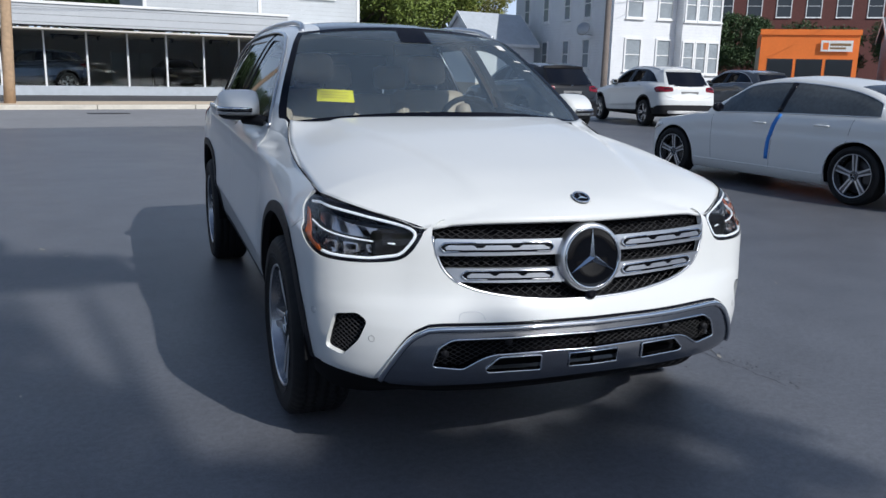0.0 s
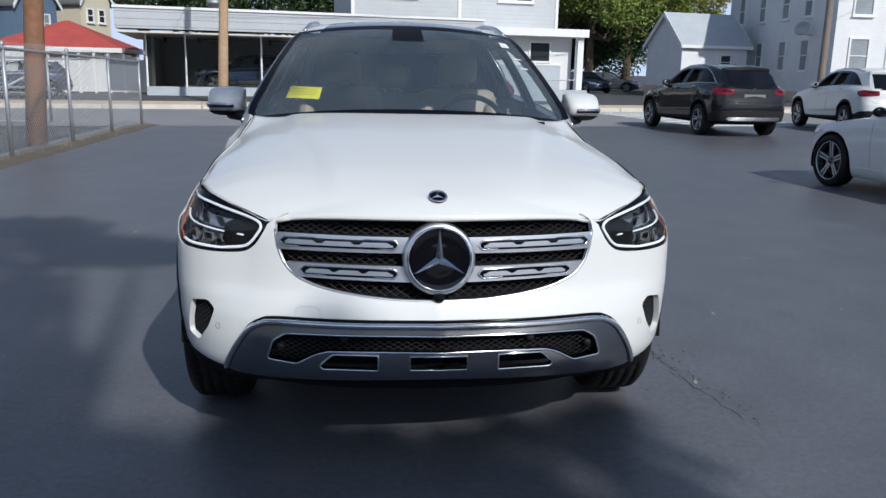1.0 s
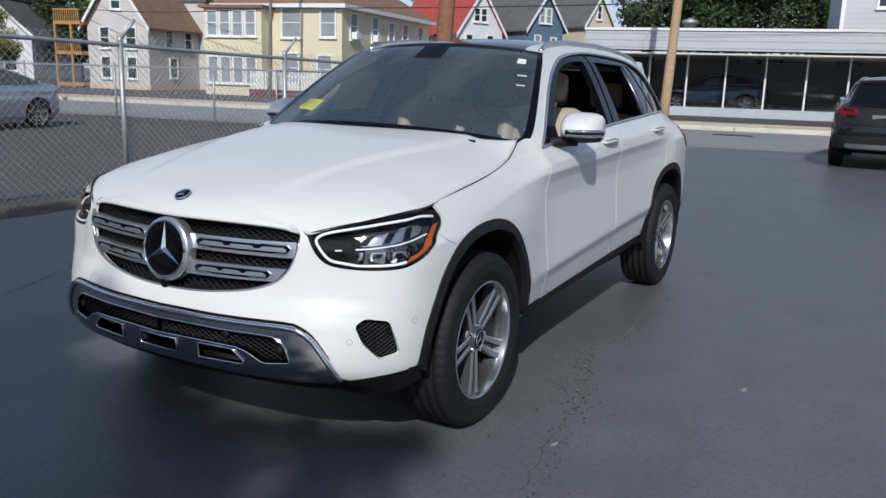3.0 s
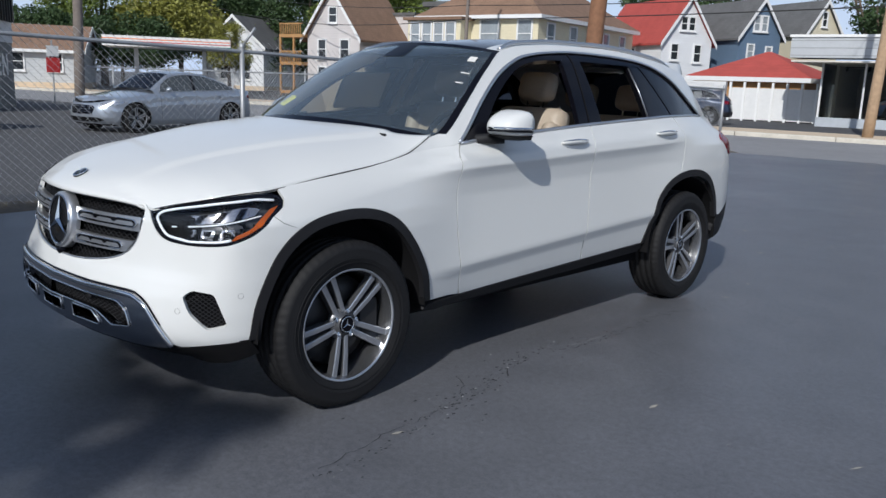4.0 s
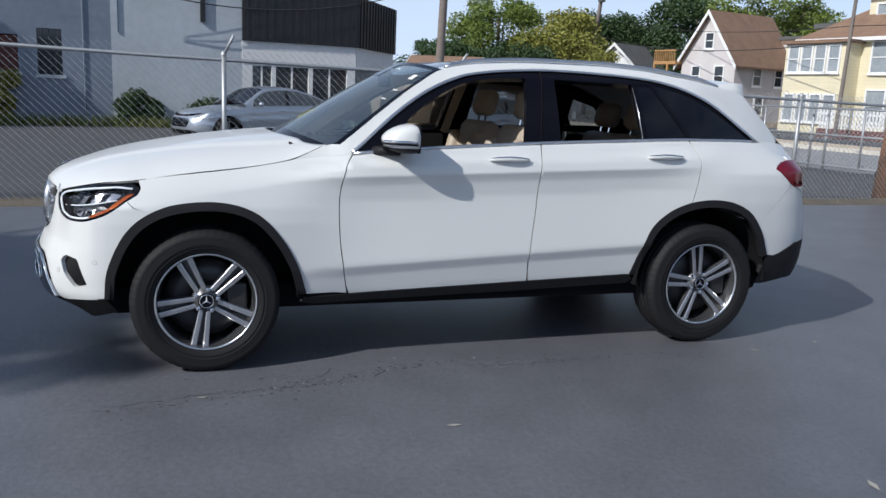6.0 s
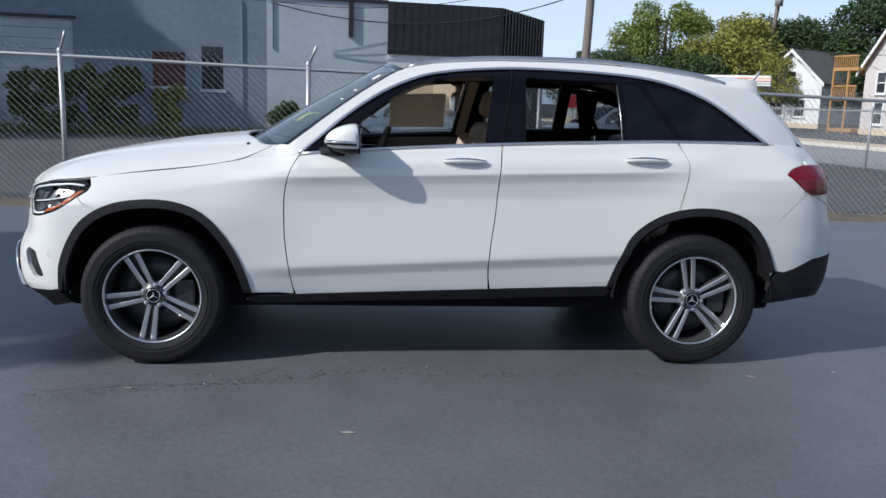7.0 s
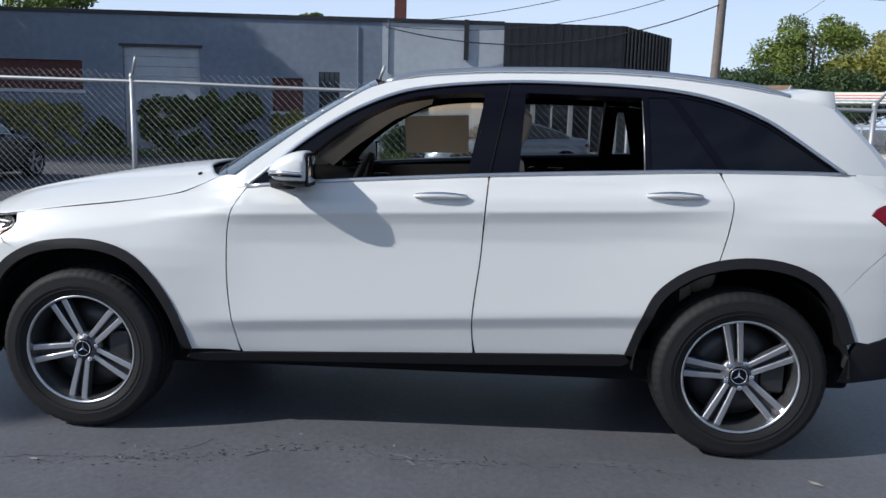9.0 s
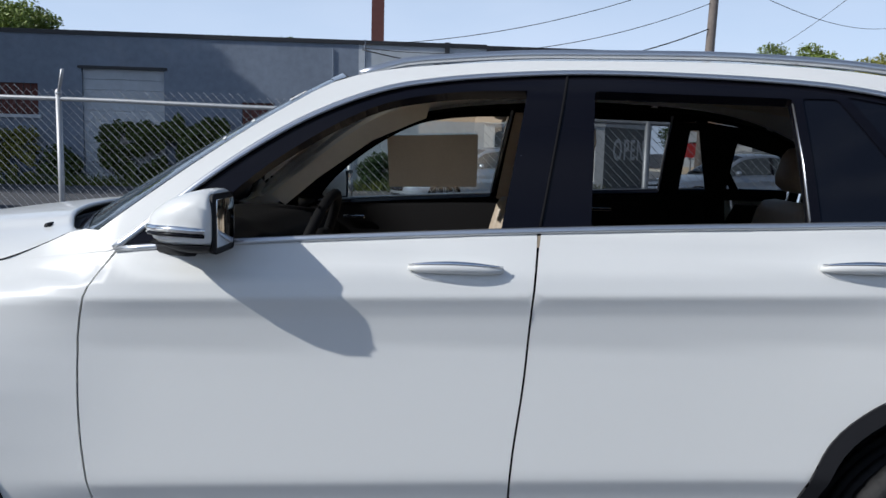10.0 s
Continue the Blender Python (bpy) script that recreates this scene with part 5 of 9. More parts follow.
    if not flange:
        me.normals_split_custom_set_from_vertices([tuple(n) for n in alln])
    else:
        base_n = len(pos)
        me.update()
        loops = []
        top = {i for i in range(base_n)} | ({i + len(mirrored_v) for i in range(base_n)} if both else set())
        for p in me.polygons:
            flat = any(i not in top for i in p.vertices)
            for i in p.vertices:
                loops.append(tuple(p.normal) if flat else tuple(alln[i]))
        me.normals_split_custom_set(loops)
    ob = new(name, me)
    ob.parent = parent
    if label:
        ob["label"] = label
    if not shadow:
        ob.visible_shadow = False
    return ob


def ribbon(name, line, surf, width, material, parent, lift=0.004, thick=0.006, both=False, mirror=False, label="", closed=False, sides=6):
    """A slim moulding that follows a line on a surface: an oval bar, width across and thick high."""
    bm = bmesh.new()
    for sx in ((1, -1) if both else ((-1,) if mirror else (1,))):
        pts = [(surf(*p), surface_normal(surf, *p)) for p in line]
        rings, n = [], len(pts)
        for i, (p, nn) in enumerate(pts):
            a, b = pts[(i - 1) % n if closed else max(0, i - 1)][0], pts[(i + 1) % n if closed else min(n - 1, i + 1)][0]
            d = (b - a).normalized()
            if nn.x * p.x < 0 and abs(nn.x) > 0.2:
                nn = -nn
            side = d.cross(nn).normalized()
            ring = []
            for k in range(sides):
                c, s = math.cos(k * 2 * math.pi / sides), math.sin(k * 2 * math.pi / sides)
                v = p + nn * (lift + s * thick) + side * (c * width / 2)
                ring.append(bm.verts.new((v.x * sx, v.y, v.z)))
            rings.append(ring)
        for i in range(n if closed else n - 1):
            A, B = rings[i], rings[(i + 1) % n]
            for k in range(sides):
                bm.faces.new((A[k], A[(k + 1) % sides], B[(k + 1) % sides], B[k]))
        if not closed:
            for q, ring_ in ((line[0], rings[0]), (line[-1], rings[-1])):
                if abs(q[0]) > 1e-4:
                    bm.faces.new(ring_)
    bmesh.ops.recalc_face_normals(bm, faces=bm.faces)
    return part(name, bm, material, parent, label, smooth=True)


def twin(fn, *a, **k):
    """The same piece on both sides, each an object of its own."""
    return fn(*a, mirror=False, **k), fn(*a, mirror=True, **k)


def grid_sheet(name, fn, nu, nv, material, parent, label="", flip=False, shadow=True):
    """A sheet over u, v in 0..1 from a function."""
    vs = [tuple(fn(i / nu, j / nv)) for j in range(nv + 1) for i in range(nu + 1)]
    fs = [(j * (nu + 1) + i, j * (nu + 1) + i + 1, (j + 1) * (nu + 1) + i + 1, (j + 1) * (nu + 1) + i) for j in range(nv) for i in range(nu)]
    if flip:
        fs = [f[::-1] for f in fs]
    me = bpy.data.meshes.new(name)
    me.from_pydata(vs, [], fs)
    me.materials.append(material)
    me.shade_smooth()
    ob = new(name, me)
    ob.parent = parent
    if label:
        ob["label"] = label
    if not shadow:
        ob.visible_shadow = False
    return ob


class Shape:
    """The skin of a car: a plan outline, pushed in by profiles that change from nose to side to tail."""

    def __init__(self, outline, front, rear, side, corner_f, corner_r):
        p = curve2(outline, 0.02)
        self.p = np.array(p)
        self.s = np.r_[0, np.cumsum(np.hypot(*np.diff(self.p, axis=0).T))]
        t = np.gradient(self.p, self.s, axis=0)
        k = np.ones(9) / 9
        for c in (0, 1):
            t[:, c] = np.convolve(np.pad(t[:, c], 4, mode="reflect", reflect_type="odd"), k, "valid")
        t /= np.hypot(t[:, 0], t[:, 1])[:, None]
        t[0], t[-1] = (1, 0), (-1, 0)
        self.n = np.c_[t[:, 1], -t[:, 0]]
        self.front, self.rear, self.side = front, rear, side
        self.cf, self.cr = corner_f, corner_r
        self.S = self.s[-1]

    def at(self, s):
        s = min(max(s, 0.0), self.S)
        return np.array([np.interp(s, self.s, self.p[:, 0]), np.interp(s, self.s, self.p[:, 1])]), np.array([np.interp(s, self.s, self.n[:, 0]), np.interp(s, self.s, self.n[:, 1])])

    def __call__(self, s, z):
        sign = -1.0 if s < 0 else 1.0
        c, n = self.at(abs(s))
        n = n / np.hypot(*n)
        wf = 1 - smooth(self.cf[0], self.cf[1], abs(s))
        wr = smooth(self.cr[0], self.cr[1], abs(s))
        d = wf * self.front(z) + wr * self.rear(z) + (1 - wf - wr) * self.side(c[1], z)
        q = c + n * d
        return Vector((sign * q[0], q[1], z))

    def sy(self, y, z):
        """Where along the outline the skin has that y, at height z."""
        a, b = 0.0, self.S
        for _ in range(40):
            m = (a + b) / 2
            a, b = (m, b) if self(m, z).y < y else (a, m)
        return (a + b) / 2

    def sx(self, x, z, rear=False):
        """Where along the nose (or tail) the skin has that x."""
        a, b = (0.0, self.sy(-1.6, z)) if not rear else (self.S, self.sy(1.6, z))
        for _ in range(40):
            m = (a + b) / 2
            a, b = (m, b) if self(m, z).x < x else (a, m)
        return (a + b) / 2

    def Y(self, *pts):
        return [(self.sy(y, z), z) for y, z in pts]

    def X(self, *pts):
        return [(self.sx(x, z), z) for x, z in pts]

    def XR(self, *pts):
        return [(self.sx(x, z, True), z) for x, z in pts]


def star(radius, thick, m, waist=0.16):
    """A three-armed emblem with a ridge along each arm."""
    bm = bmesh.new()
    for k in range(3):
        a = math.pi / 2 + k * 2 * math.pi / 3
        tip = Vector((math.cos(a) * radius, math.sin(a) * radius, 0))
        l = Vector((math.cos(a + math.pi / 3), math.sin(a + math.pi / 3), 0)) * radius * waist
        r = Vector((math.cos(a - math.pi / 3), math.sin(a - math.pi / 3), 0)) * radius * waist
        c = Vector((0, 0, thick))
        vt, vl, vr, vc = (bm.verts.new(m @ v) for v in (tip, l, r, c))
        bm.faces.new((vt, vl, vc)), bm.faces.new((vt, vc, vr))
    return bm


def torus(R, r, m, n=40, k=8):
    bm = bmesh.new()
    lathe(bm, [(R + r * math.cos(a * 2 * math.pi / k), r * math.sin(a * 2 * math.pi / k)) for a in range(k)], m, n, True)
    bmesh.ops.recalc_face_normals(bm, faces=bm.faces)
    return bm


def wheel(parent, x, y, z, side, R=0.365, rim=0.246, width=0.235, style="double", seed=0, turn=0.0, low=False, phase=0.03):
    """A tyre with grooved tread and a five-spoke rim; side is +1 or -1 for the face's way out."""
    wm = Matrix.Translation((x, y, z)) @ Matrix.Rotation(turn, 4, "Z") @ (Matrix.Identity(4) if side > 0 else Matrix.Rotation(math.pi, 4, "Z"))
    w = new("wheel")
    w.parent = parent
    w.matrix_local = wm
    h = width / 2
    I = Matrix.Identity(4)
    prof = [(rim - 0.01, -h * 0.86), (rim + 0.008, -h * 0.93), (rim + 0.04, -h * 1.0), (R - 0.05, -h * 1.0), (R - 0.022, -h * 0.93), (R - 0.006, -h * 0.78)]
    for g in (-0.52, -0.18, 0.18, 0.52):
        prof += [(R - 0.002, h * (g - 0.07)), (R - 0.011, h * (g - 0.045)), (R - 0.011, h * (g + 0.045)), (R - 0.002, h * (g + 0.07))]
    prof += [(R - 0.006, h * 0.78), (R - 0.022, h * 0.93), (R - 0.034, h * 0.985), (R - 0.04, h * 0.98), (R - 0.06, h * 1.0), (rim + 0.045, h * 1.01), (rim + 0.04, h * 0.995), (rim + 0.012, h * 0.95), (rim + 0.004, h * 0.9), (rim - 0.01, h * 0.86)]
    sides = 40 if low else 240
    b = lathe(bmesh.new(), prof, I, sides)
    if not low:
        # cross grooves cut into both shoulders and, closer, into the ribs between the grooves
        b.verts.ensure_lookup_table()
        for i, (r, a) in enumerate(prof):
            if r < R - 0.03 or abs(a) > h * 0.95:
                continue
            edge = abs(a) > h * 0.6
            for k in range(sides):
                if k % 4 == (0 if a < 0 else 2):
                    v = b.verts[i * sides + k]
                    d = 0.0032 if edge else 0.0022
                    v.co.y, v.co.z = v.co.y * (1 - d / r), v.co.z * (1 - d / r)
    tyre = part("tyre", b, M["rubber"], w, smooth=True)
    for rr, wd in ((rim + 0.03, 0.0016), (R - 0.072, 0.002)):
        part("sidewall_ring", torus(rr, wd, Matrix.Translation((h * 1.003, 0, 0)), 40 if low else 96, 5), M["rubber"], tyre, smooth=True)
    # barrel and lip
    b = bmesh.new()
    lathe(b, [(rim - 0.010, h * 0.88), (rim - 0.02, h * 0.55), (rim - 0.03, -h * 0.5), (rim - 0.01, -h * 0.9)], I, 40 if low else 72)
    barrel = part("rim_barrel", b, M["barrel"], w, smooth=True)
    part("rim_lip", lathe(bmesh.new(), [(rim + 0.001, h * 0.9), (rim + 0.001, h * 0.92), (rim - 0.003, h * 0.925), (rim - 0.007, h * 0.9), (rim - 0.011, h * 0.84)], I, 40 if low else 72), M["trim_silver"], barrel, "thin bright rim lip", smooth=True)
    b = bmesh.new()
    lathe(b, [(rim - 0.045, -0.02), (0.06, -0.02), (0.06, 0.03), (rim - 0.05, 0.0), (rim - 0.045, -0.02)], I, 40)
    part("brake_disc", b, M["disc_metal"], w, smooth=True)
    b = bmesh.new()
    lathe(b, [(rim - 0.02, -0.05), (0.001, -0.05)], I, 32)
    part("back_plate", b, M["underbody"], w)
    face = h * 0.80
    spokes = 5
    dark, cut = bmesh.new(), bmesh.new()
    for k in range(spokes):
        a0 = math.pi / 2 + k * 2 * math.pi / spokes + phase
        m = Matrix.Rotation(a0, 4, "X")
        # local: y along the spoke outwards, z across it, x out of the wheel
        def bar(bmh, z_in, z_out, half_in, half_out, x_in, x_out, depth, r0=0.045, r1=rim - 0.008):
            pts = []
            for r, zc, hw, xx in ((r0, z_in, half_in, x_in), (r0 + (r1 - r0) * 0.5, (z_in + z_out) / 2, (half_in + half_out) / 2, (x_in + x_out) / 2 + 0.002), (r1, z_out, half_out, x_out)):
                pts.append([Vector((xx, r, zc - hw)), Vector((xx, r, zc + hw)), Vector((xx - depth, r, zc + hw + 0.004)), Vector((xx - depth, r, zc - hw - 0.004))])
            rings = [[bmh.verts.new(m @ v) for v in q] for q in pts]
            for A, B in zip(rings, rings[1:]):
                for i in range(4):
                    bmh.faces.new((A[i], A[(i + 1) % 4], B[(i + 1) % 4], B[i]))
            bmh.faces.new(rings[0]), bmh.faces.new(rings[-1])
        if style == "double":
            for sgn in (-1, 1):
                bar(dark, sgn * 0.0165, sgn * 0.0285, 0.0095, 0.0125, face - 0.028, face - 0.012, 0.034)
                bar(cut, sgn * 0.017, sgn * 0.0295, 0.0072, 0.0098, face - 0.0265, face - 0.0095, 0.003)
            bar(dark, 0, 0, 0.007, 0.014, face - 0.052, face - 0.05, 0.02)
        else:
            bar(dark, 0, 0, 0.026, 0.034, face - 0.028, face - 0.012, 0.034)
            for sgn in (-1, 1):
                bar(cut, sgn * 0.016, sgn * 0.028, 0.008, 0.006, face - 0.0265, face - 0.0095, 0.003)
    bmesh.ops.recalc_face_normals(dark, faces=dark.faces)
    bmesh.ops.recalc_face_normals(cut, faces=cut.faces)
    part("spokes", dark, M["alloy_dark"], w, "dark grey painted spokes")
    part("spoke_face", cut, M["alloy_cut"], w, "bright machined spoke faces")
    b = bmesh.new()
    lathe(b, [(0.075, face - 0.055), (0.07, face - 0.03), (0.045, face - 0.022), (0.041, face - 0.012)], I, 32)
    part("hub", b, M["alloy_dark"], w, smooth=True)
    cap = part("hub_cap", lathe(bmesh.new(), [(0.041, face - 0.014), (0.038, face - 0.008), (0.034, face - 0.008), (0.001, face - 0.008)], I, 32), M["gloss_black"], w, smooth=True)
    part("emblem", star(0.029, 0.003, Matrix.Translation((face - 0.0075, 0, 0)) @ Matrix.Rotation(math.pi / 2, 4, "Z") @ Matrix.Rotation(math.pi / 2, 4, "X")), M["chrome"], cap)
    part("cap_ring", torus(0.0335, 0.0028, Matrix.Translation((face - 0.0075, 0, 0)), 28, 6), M["chrome"], cap, smooth=True)
    for k in range(5):
        a = phase + math.pi / 2 + math.pi / 5 + k * 2 * math.pi / 5
        b = bmesh.new()
        lathe(b, [(0.011, face - 0.05), (0.011, face - 0.017), (0.006, face - 0.015), (0.001, face - 0.022)], Matrix.Translation((0, 0.056 * math.cos(a), 0.056 * math.sin(a))), 10)
        part("wheel_bolt", b, M["chrome"], w)
    b = bmesh.new()
    box(b, 0.0, 0.1, -0.08, 0.05, 0.2, 0.08, 0.012)
    part("brake_caliper", b, M["disc_metal"], w)
    return w


# ---- the white SUV ----
OUT = [(0, -2.305), (0.25, -2.29), (0.45, -2.255), (0.6, -2.208), (0.72, -2.143), (0.82, -2.06), (0.888, -1.965), (0.922, -1.85), (0.938, -1.65), (0.94, -1.4365), (0.932, -1.1), (0.922, -0.7), (0.92, 0.0), (0.922, 0.7), (0.932, 1.1), (0.942, 1.4365), (0.938, 1.65), (0.925, 1.85), (0.898, 2.05), (0.838, 2.2), (0.722, 2.312), (0.5, 2.374), (0.25, 2.396), (0, 2.402)]
belt = pchip([(-1.1, 1.055), (-0.92, 1.075), (-0.84, 1.085), (-0.7, 1.104), (-0.36, 1.135), (0.0, 1.16), (0.355, 1.181), (0.9, 1.206), (1.31, 1.219), (1.6, 1.219), (1.87, 1.214), (2.1, 1.2)])
belt_x = pchip([(-1.1, 0.8), (-0.92, 0.8), (-0.84, 0.806), (-0.7, 0.833), (-0.3, 0.842), (0.3, 0.846), (1.0, 0.842), (1.4, 0.815), (1.7, 0.76), (1.9, 0.715), (2.1, 0.655)])
shut_z = pchip([(-2.2, 0.897), (-2.09, 0.876), (-2.0, 0.893), (-1.9, 0.925), (-1.8, 0.956), (-1.53, 0.994), (-1.035, 1.063), (-0.92, 1.105), (-0.8, 1.165)])
shut_x = pchip([(-2.2, 0.5), (-2.09, 0.565), (-2.0, 0.655), (-1.9, 0.755), (-1.8, 0.838), (-1.53, 0.84), (-1.035, 0.802), (-0.92, 0.783), (-0.8, 0.755)])
side_top = pchip([(-1.9, 0.93), (-1.8, 0.956), (-1.53, 0.994), (-1.035, 1.063), (-0.92, 1.075), (-0.84, 1.085)])
top_in = pchip([(-1.9, -0.075), (-1.8, -0.09), (-1.53, -0.1), (-1.035, -0.128), (-0.92, -0.126), (-0.84, -0.117)])
_front = pchip([(0.2, -0.32), (0.28, -0.17), (0.33, -0.06), (0.37, -0.016), (0.41, -0.004), (0.46, 0.0), (0.54, -0.006), (0.6, -0.024), (0.66, -0.05), (0.74, -0.064), (0.82, -0.074), (0.88, -0.09), (0.93, -0.125), (1.0, -0.2)])
_rear = pchip([(0.2, -0.16), (0.36, -0.05), (0.5, -0.006), (0.62, 0.0), (0.74, -0.008), (0.82, -0.035), (0.9, -0.06), (1.0, -0.075), (1.06, -0.085), (1.12, -0.115), (1.22, -0.19)])


def out_x(y):
    """The outline's half width along the flanks."""
    return float(np.interp(y, [p[1] for p in OUT[7:19]], [p[0] for p in OUT[7:19]]))


def _side(y, z):
    bi = belt_x(y) - out_x(y)
    zs, zl, z0 = 1.012 + 0.036 * y, 0.56 + 0.05 * y, 0.40 + 0.035 * y
    zb = belt(y)
    zk = min(zs + 0.06, zb - 0.065)
    door = np.interp(z, [z0 - 0.2, z0 - 0.08, z0, zl - 0.05, zl - 0.01, zl, zl + 0.02, zl + 0.12, (zl + zs) / 2 + 0.04, zs - 0.12, zs - 0.045, zs - 0.018, zs + 0.006, zk, zb - 0.05, zb - 0.015, zb, zb + 0.1], [-0.14, -0.08, -0.046, -0.0245, -0.008, -0.0045, -0.0045, -0.014, -0.027, -0.0315, -0.0255, -0.0185, -0.0105, -0.023, bi + 0.027, bi + 0.011, bi, bi - 0.06])
    zt = side_top(y)
    ti = top_in(y)
    fen = np.interp(z, [0.2, 0.4, 0.5, 0.62, 0.76, 0.84, zt - 0.1, zt - 0.06, zt - 0.025, zt, zt + 0.05], [-0.1, -0.02, -0.006, 0.0, -0.002, -0.012, ti * 0.33, ti * 0.55, ti * 0.8, ti, ti - 0.07])
    qua = np.interp(z, [0.2, 0.4, 0.5, 0.65, 0.85, 0.96, 1.04, 1.1, zb - 0.06, zb - 0.02, zb, zb + 0.1], [-0.1, -0.03, -0.012, -0.004, -0.006, -0.014, -0.028, min(-0.04, 0.36 * bi), 0.62 * bi, 0.86 * bi, bi, bi - 0.08])
    wf, wq = 1 - smooth(-1.15, -0.6, y), smooth(0.95, 1.6, y)
    return wf * fen + wq * qua + (1 - wf - wq) * door


class SmoothSide:
    """The side profile, eased over a few centimetres so that only the drawn edges stay crisp."""

    def __call__(self, y, z):
        return float(sum(w * _side(y, z + d) for w, d in ((0.1, -0.008), (0.22, -0.004), (0.36, 0.0), (0.22, 0.004), (0.1, 0.008))))


B = Shape(OUT, _front, _rear, SmoothSide(), (0.66, 1.02), (0, 1))
B.cr = (B.S - 1.05, B.S - 0.6)


def UP(y, z):
    """The skin above the belt: window frames, pillars and cant rail."""
    d = z - belt(y)
    x = belt_x(y) - 0.47 * d - 0.30 * d * abs(d) - 0.9 * max(0.0, z - 1.5) ** 2 * 4
    return Vector((x, y, z))


_edge = []
for _x in (0.512, 0.54, 0.57, 0.62, 0.68, 0.74, 0.79, 0.825):
    _z = 0.892 - 0.4 * (_x - 0.512) if _x < 0.55 else 0.872 + (_x - 0.556) * 0.30
    _p = B(B.sx(_x, _z), _z)
    _edge.append((_p.y, _x, _z))
_edge = [e for e in _edge if e[0] < -1.81]
_rest = [(-1.8, 0.84, 0.956), (-1.53, 0.84, 0.994), (-1.035, 0.802, 1.063), (-0.92, 0.783, 1.105), (-0.8, 0.755, 1.165)]
shut_x = pchip([(e[0], e[1]) for e in _edge + _rest])
shut_z = pchip([(e[0], e[2]) for e in _edge + _rest])
NOSE = _edge[0][0]

suv = base("suv", "white mid-size SUV with chrome grille, parked on the lot", "car")
P = M["white_paint"]
farch = [(-1.908, 0.39), (-1.887, 0.545), (-1.798, 0.725), (-1.664, 0.825), (-1.493, 0.862), (-1.323, 0.856), (-1.183, 0.803), (-1.073, 0.689), (-0.99, 0.544), (-0.941, 0.387)]
rarch = [(0.955, 0.432), (1.011, 0.606), (1.076, 0.728), (1.214, 0.827), (1.386, 0.874), (1.563, 0.868), (1.717, 0.808), (1.82, 0.691), (1.893, 0.535)]
farch, rarch = curve2(farch, 0.03), curve2(rarch, 0.03)
fa_i = min(range(len(farch)), key=lambda i: abs(farch[i][0] + 1.70) + abs(farch[i][1] - 0.81))
ra_i = min(range(len(rarch)), key=lambda i: abs(rarch[i][0] - 1.80) + abs(rarch[i][1] - 0.72))
ra_d = min(range(len(rarch)), key=lambda i: abs(rarch[i][0] - 1.3) + abs(rarch[i][1] - 0.855))
f_cut = curve2([(-0.700, 1.098), (-0.736, 1.044), (-0.768, 0.94), (-0.776, 0.83), (-0.770, 0.66), (-0.748, 0.5), (-0.725, 0.378)], 0.04)
b_cut = curve2([(0.352, 1.178), (0.338, 1.0), (0.325, 0.82), (0.303, 0.64), (0.297, 0.53), (0.306, 0.414)], 0.04)
r_cut = curve2([(1.315, 1.215), (1.352, 1.13), (1.36, 1.08), (1.343, 0.97), rarch[ra_d]], 0.04)
G = 0.0028  # half the gap between panels


def shift(line, d):
    return [(y + d, z) for y, z in line]


def topline(f, y0, y1, n=14, dz=0.0):
    return [(y0 + (y1 - y0) * k / n, f(y0 + (y1 - y0) * k / n) + dz) for k in range(n + 1)]


fender = topline(side_top, -1.742, -1.07, 14, -0.003) + topline(belt, -1.01, -0.702, 8, 0.001) + shift(f_cut[1:], -G) + [(-0.8, 0.385), (-0.941, 0.384)] + farch[::-1][1 : len(farch) - fa_i] + [(-1.763, 0.838), (-1.792, 0.865), (-1.744, 0.896), (-1.73, 0.924)]
fdoor = topline(belt, -0.694, 0.348, 14) + shift(b_cut, -G)[1:] + topline(lambda y: 0.40 + 0.035 * y, 0.3, -0.715, 12) + shift(f_cut, G)[::-1][1:-1]
rdoor = topline(belt, 0.358, 1.308, 12) + shift(r_cut, -G)[1:] + rarch[:ra_d][::-1] + topline(lambda y: 0.40 + 0.035 * y, 0.93, 0.315, 8) + shift(b_cut, G)[::-1][1:-1]
quarter = topline(belt, 1.322, 2.06, 12) + [(2.075, 1.15), (2.05, 1.113), (1.985, 1.099), (1.95, 1.085), (1.924, 1.062), (1.98, 1.018), (2.022, 0.982), (2.03, 0.955), (2.0, 0.925), (1.9, 0.83), rarch[ra_i]] + rarch[ra_d + 1 : ra_i][::-1] + shift(r_cut, G)[::-1][:-1]


def crease(y0, y1, at, offsets):
    """Rows along a pressed edge of the doors."""
    ys = np.linspace(y0, y1, 7)
    return [[(B.sy(y, at(y) + d), at(y) + d) for y in ys] for d in offsets]


LOW, HIGH = (-0.062, -0.047, -0.03, -0.018, -0.011, -0.005, 0.0, 0.006, 0.015, 0.03), (-0.065, -0.048, -0.034, -0.022, -0.015, -0.008, -0.002, 0.004, 0.01, 0.018, 0.04)
door_rows = [crease(a, b, lambda y: 0.56 + 0.05 * y, LOW) + crease(a, b, lambda y: 1.012 + 0.036 * y, HIGH) for a, b in ((-0.77, 0.35), (0.29, 1.36))]
fender_rows = [[(B.sy(y, side_top(y) - d), side_top(y) - d) for y in np.linspace(-1.725, -1.13, 9)] for d in (0.008, 0.018, 0.03, 0.044, 0.06, 0.078, 0.098, 0.12)] + crease(-1.1, -0.71, lambda y: 1.012 + 0.036 * y, (-0.12, -0.09, -0.065, -0.044, -0.028, -0.014, 0.0, 0.014, 0.03))
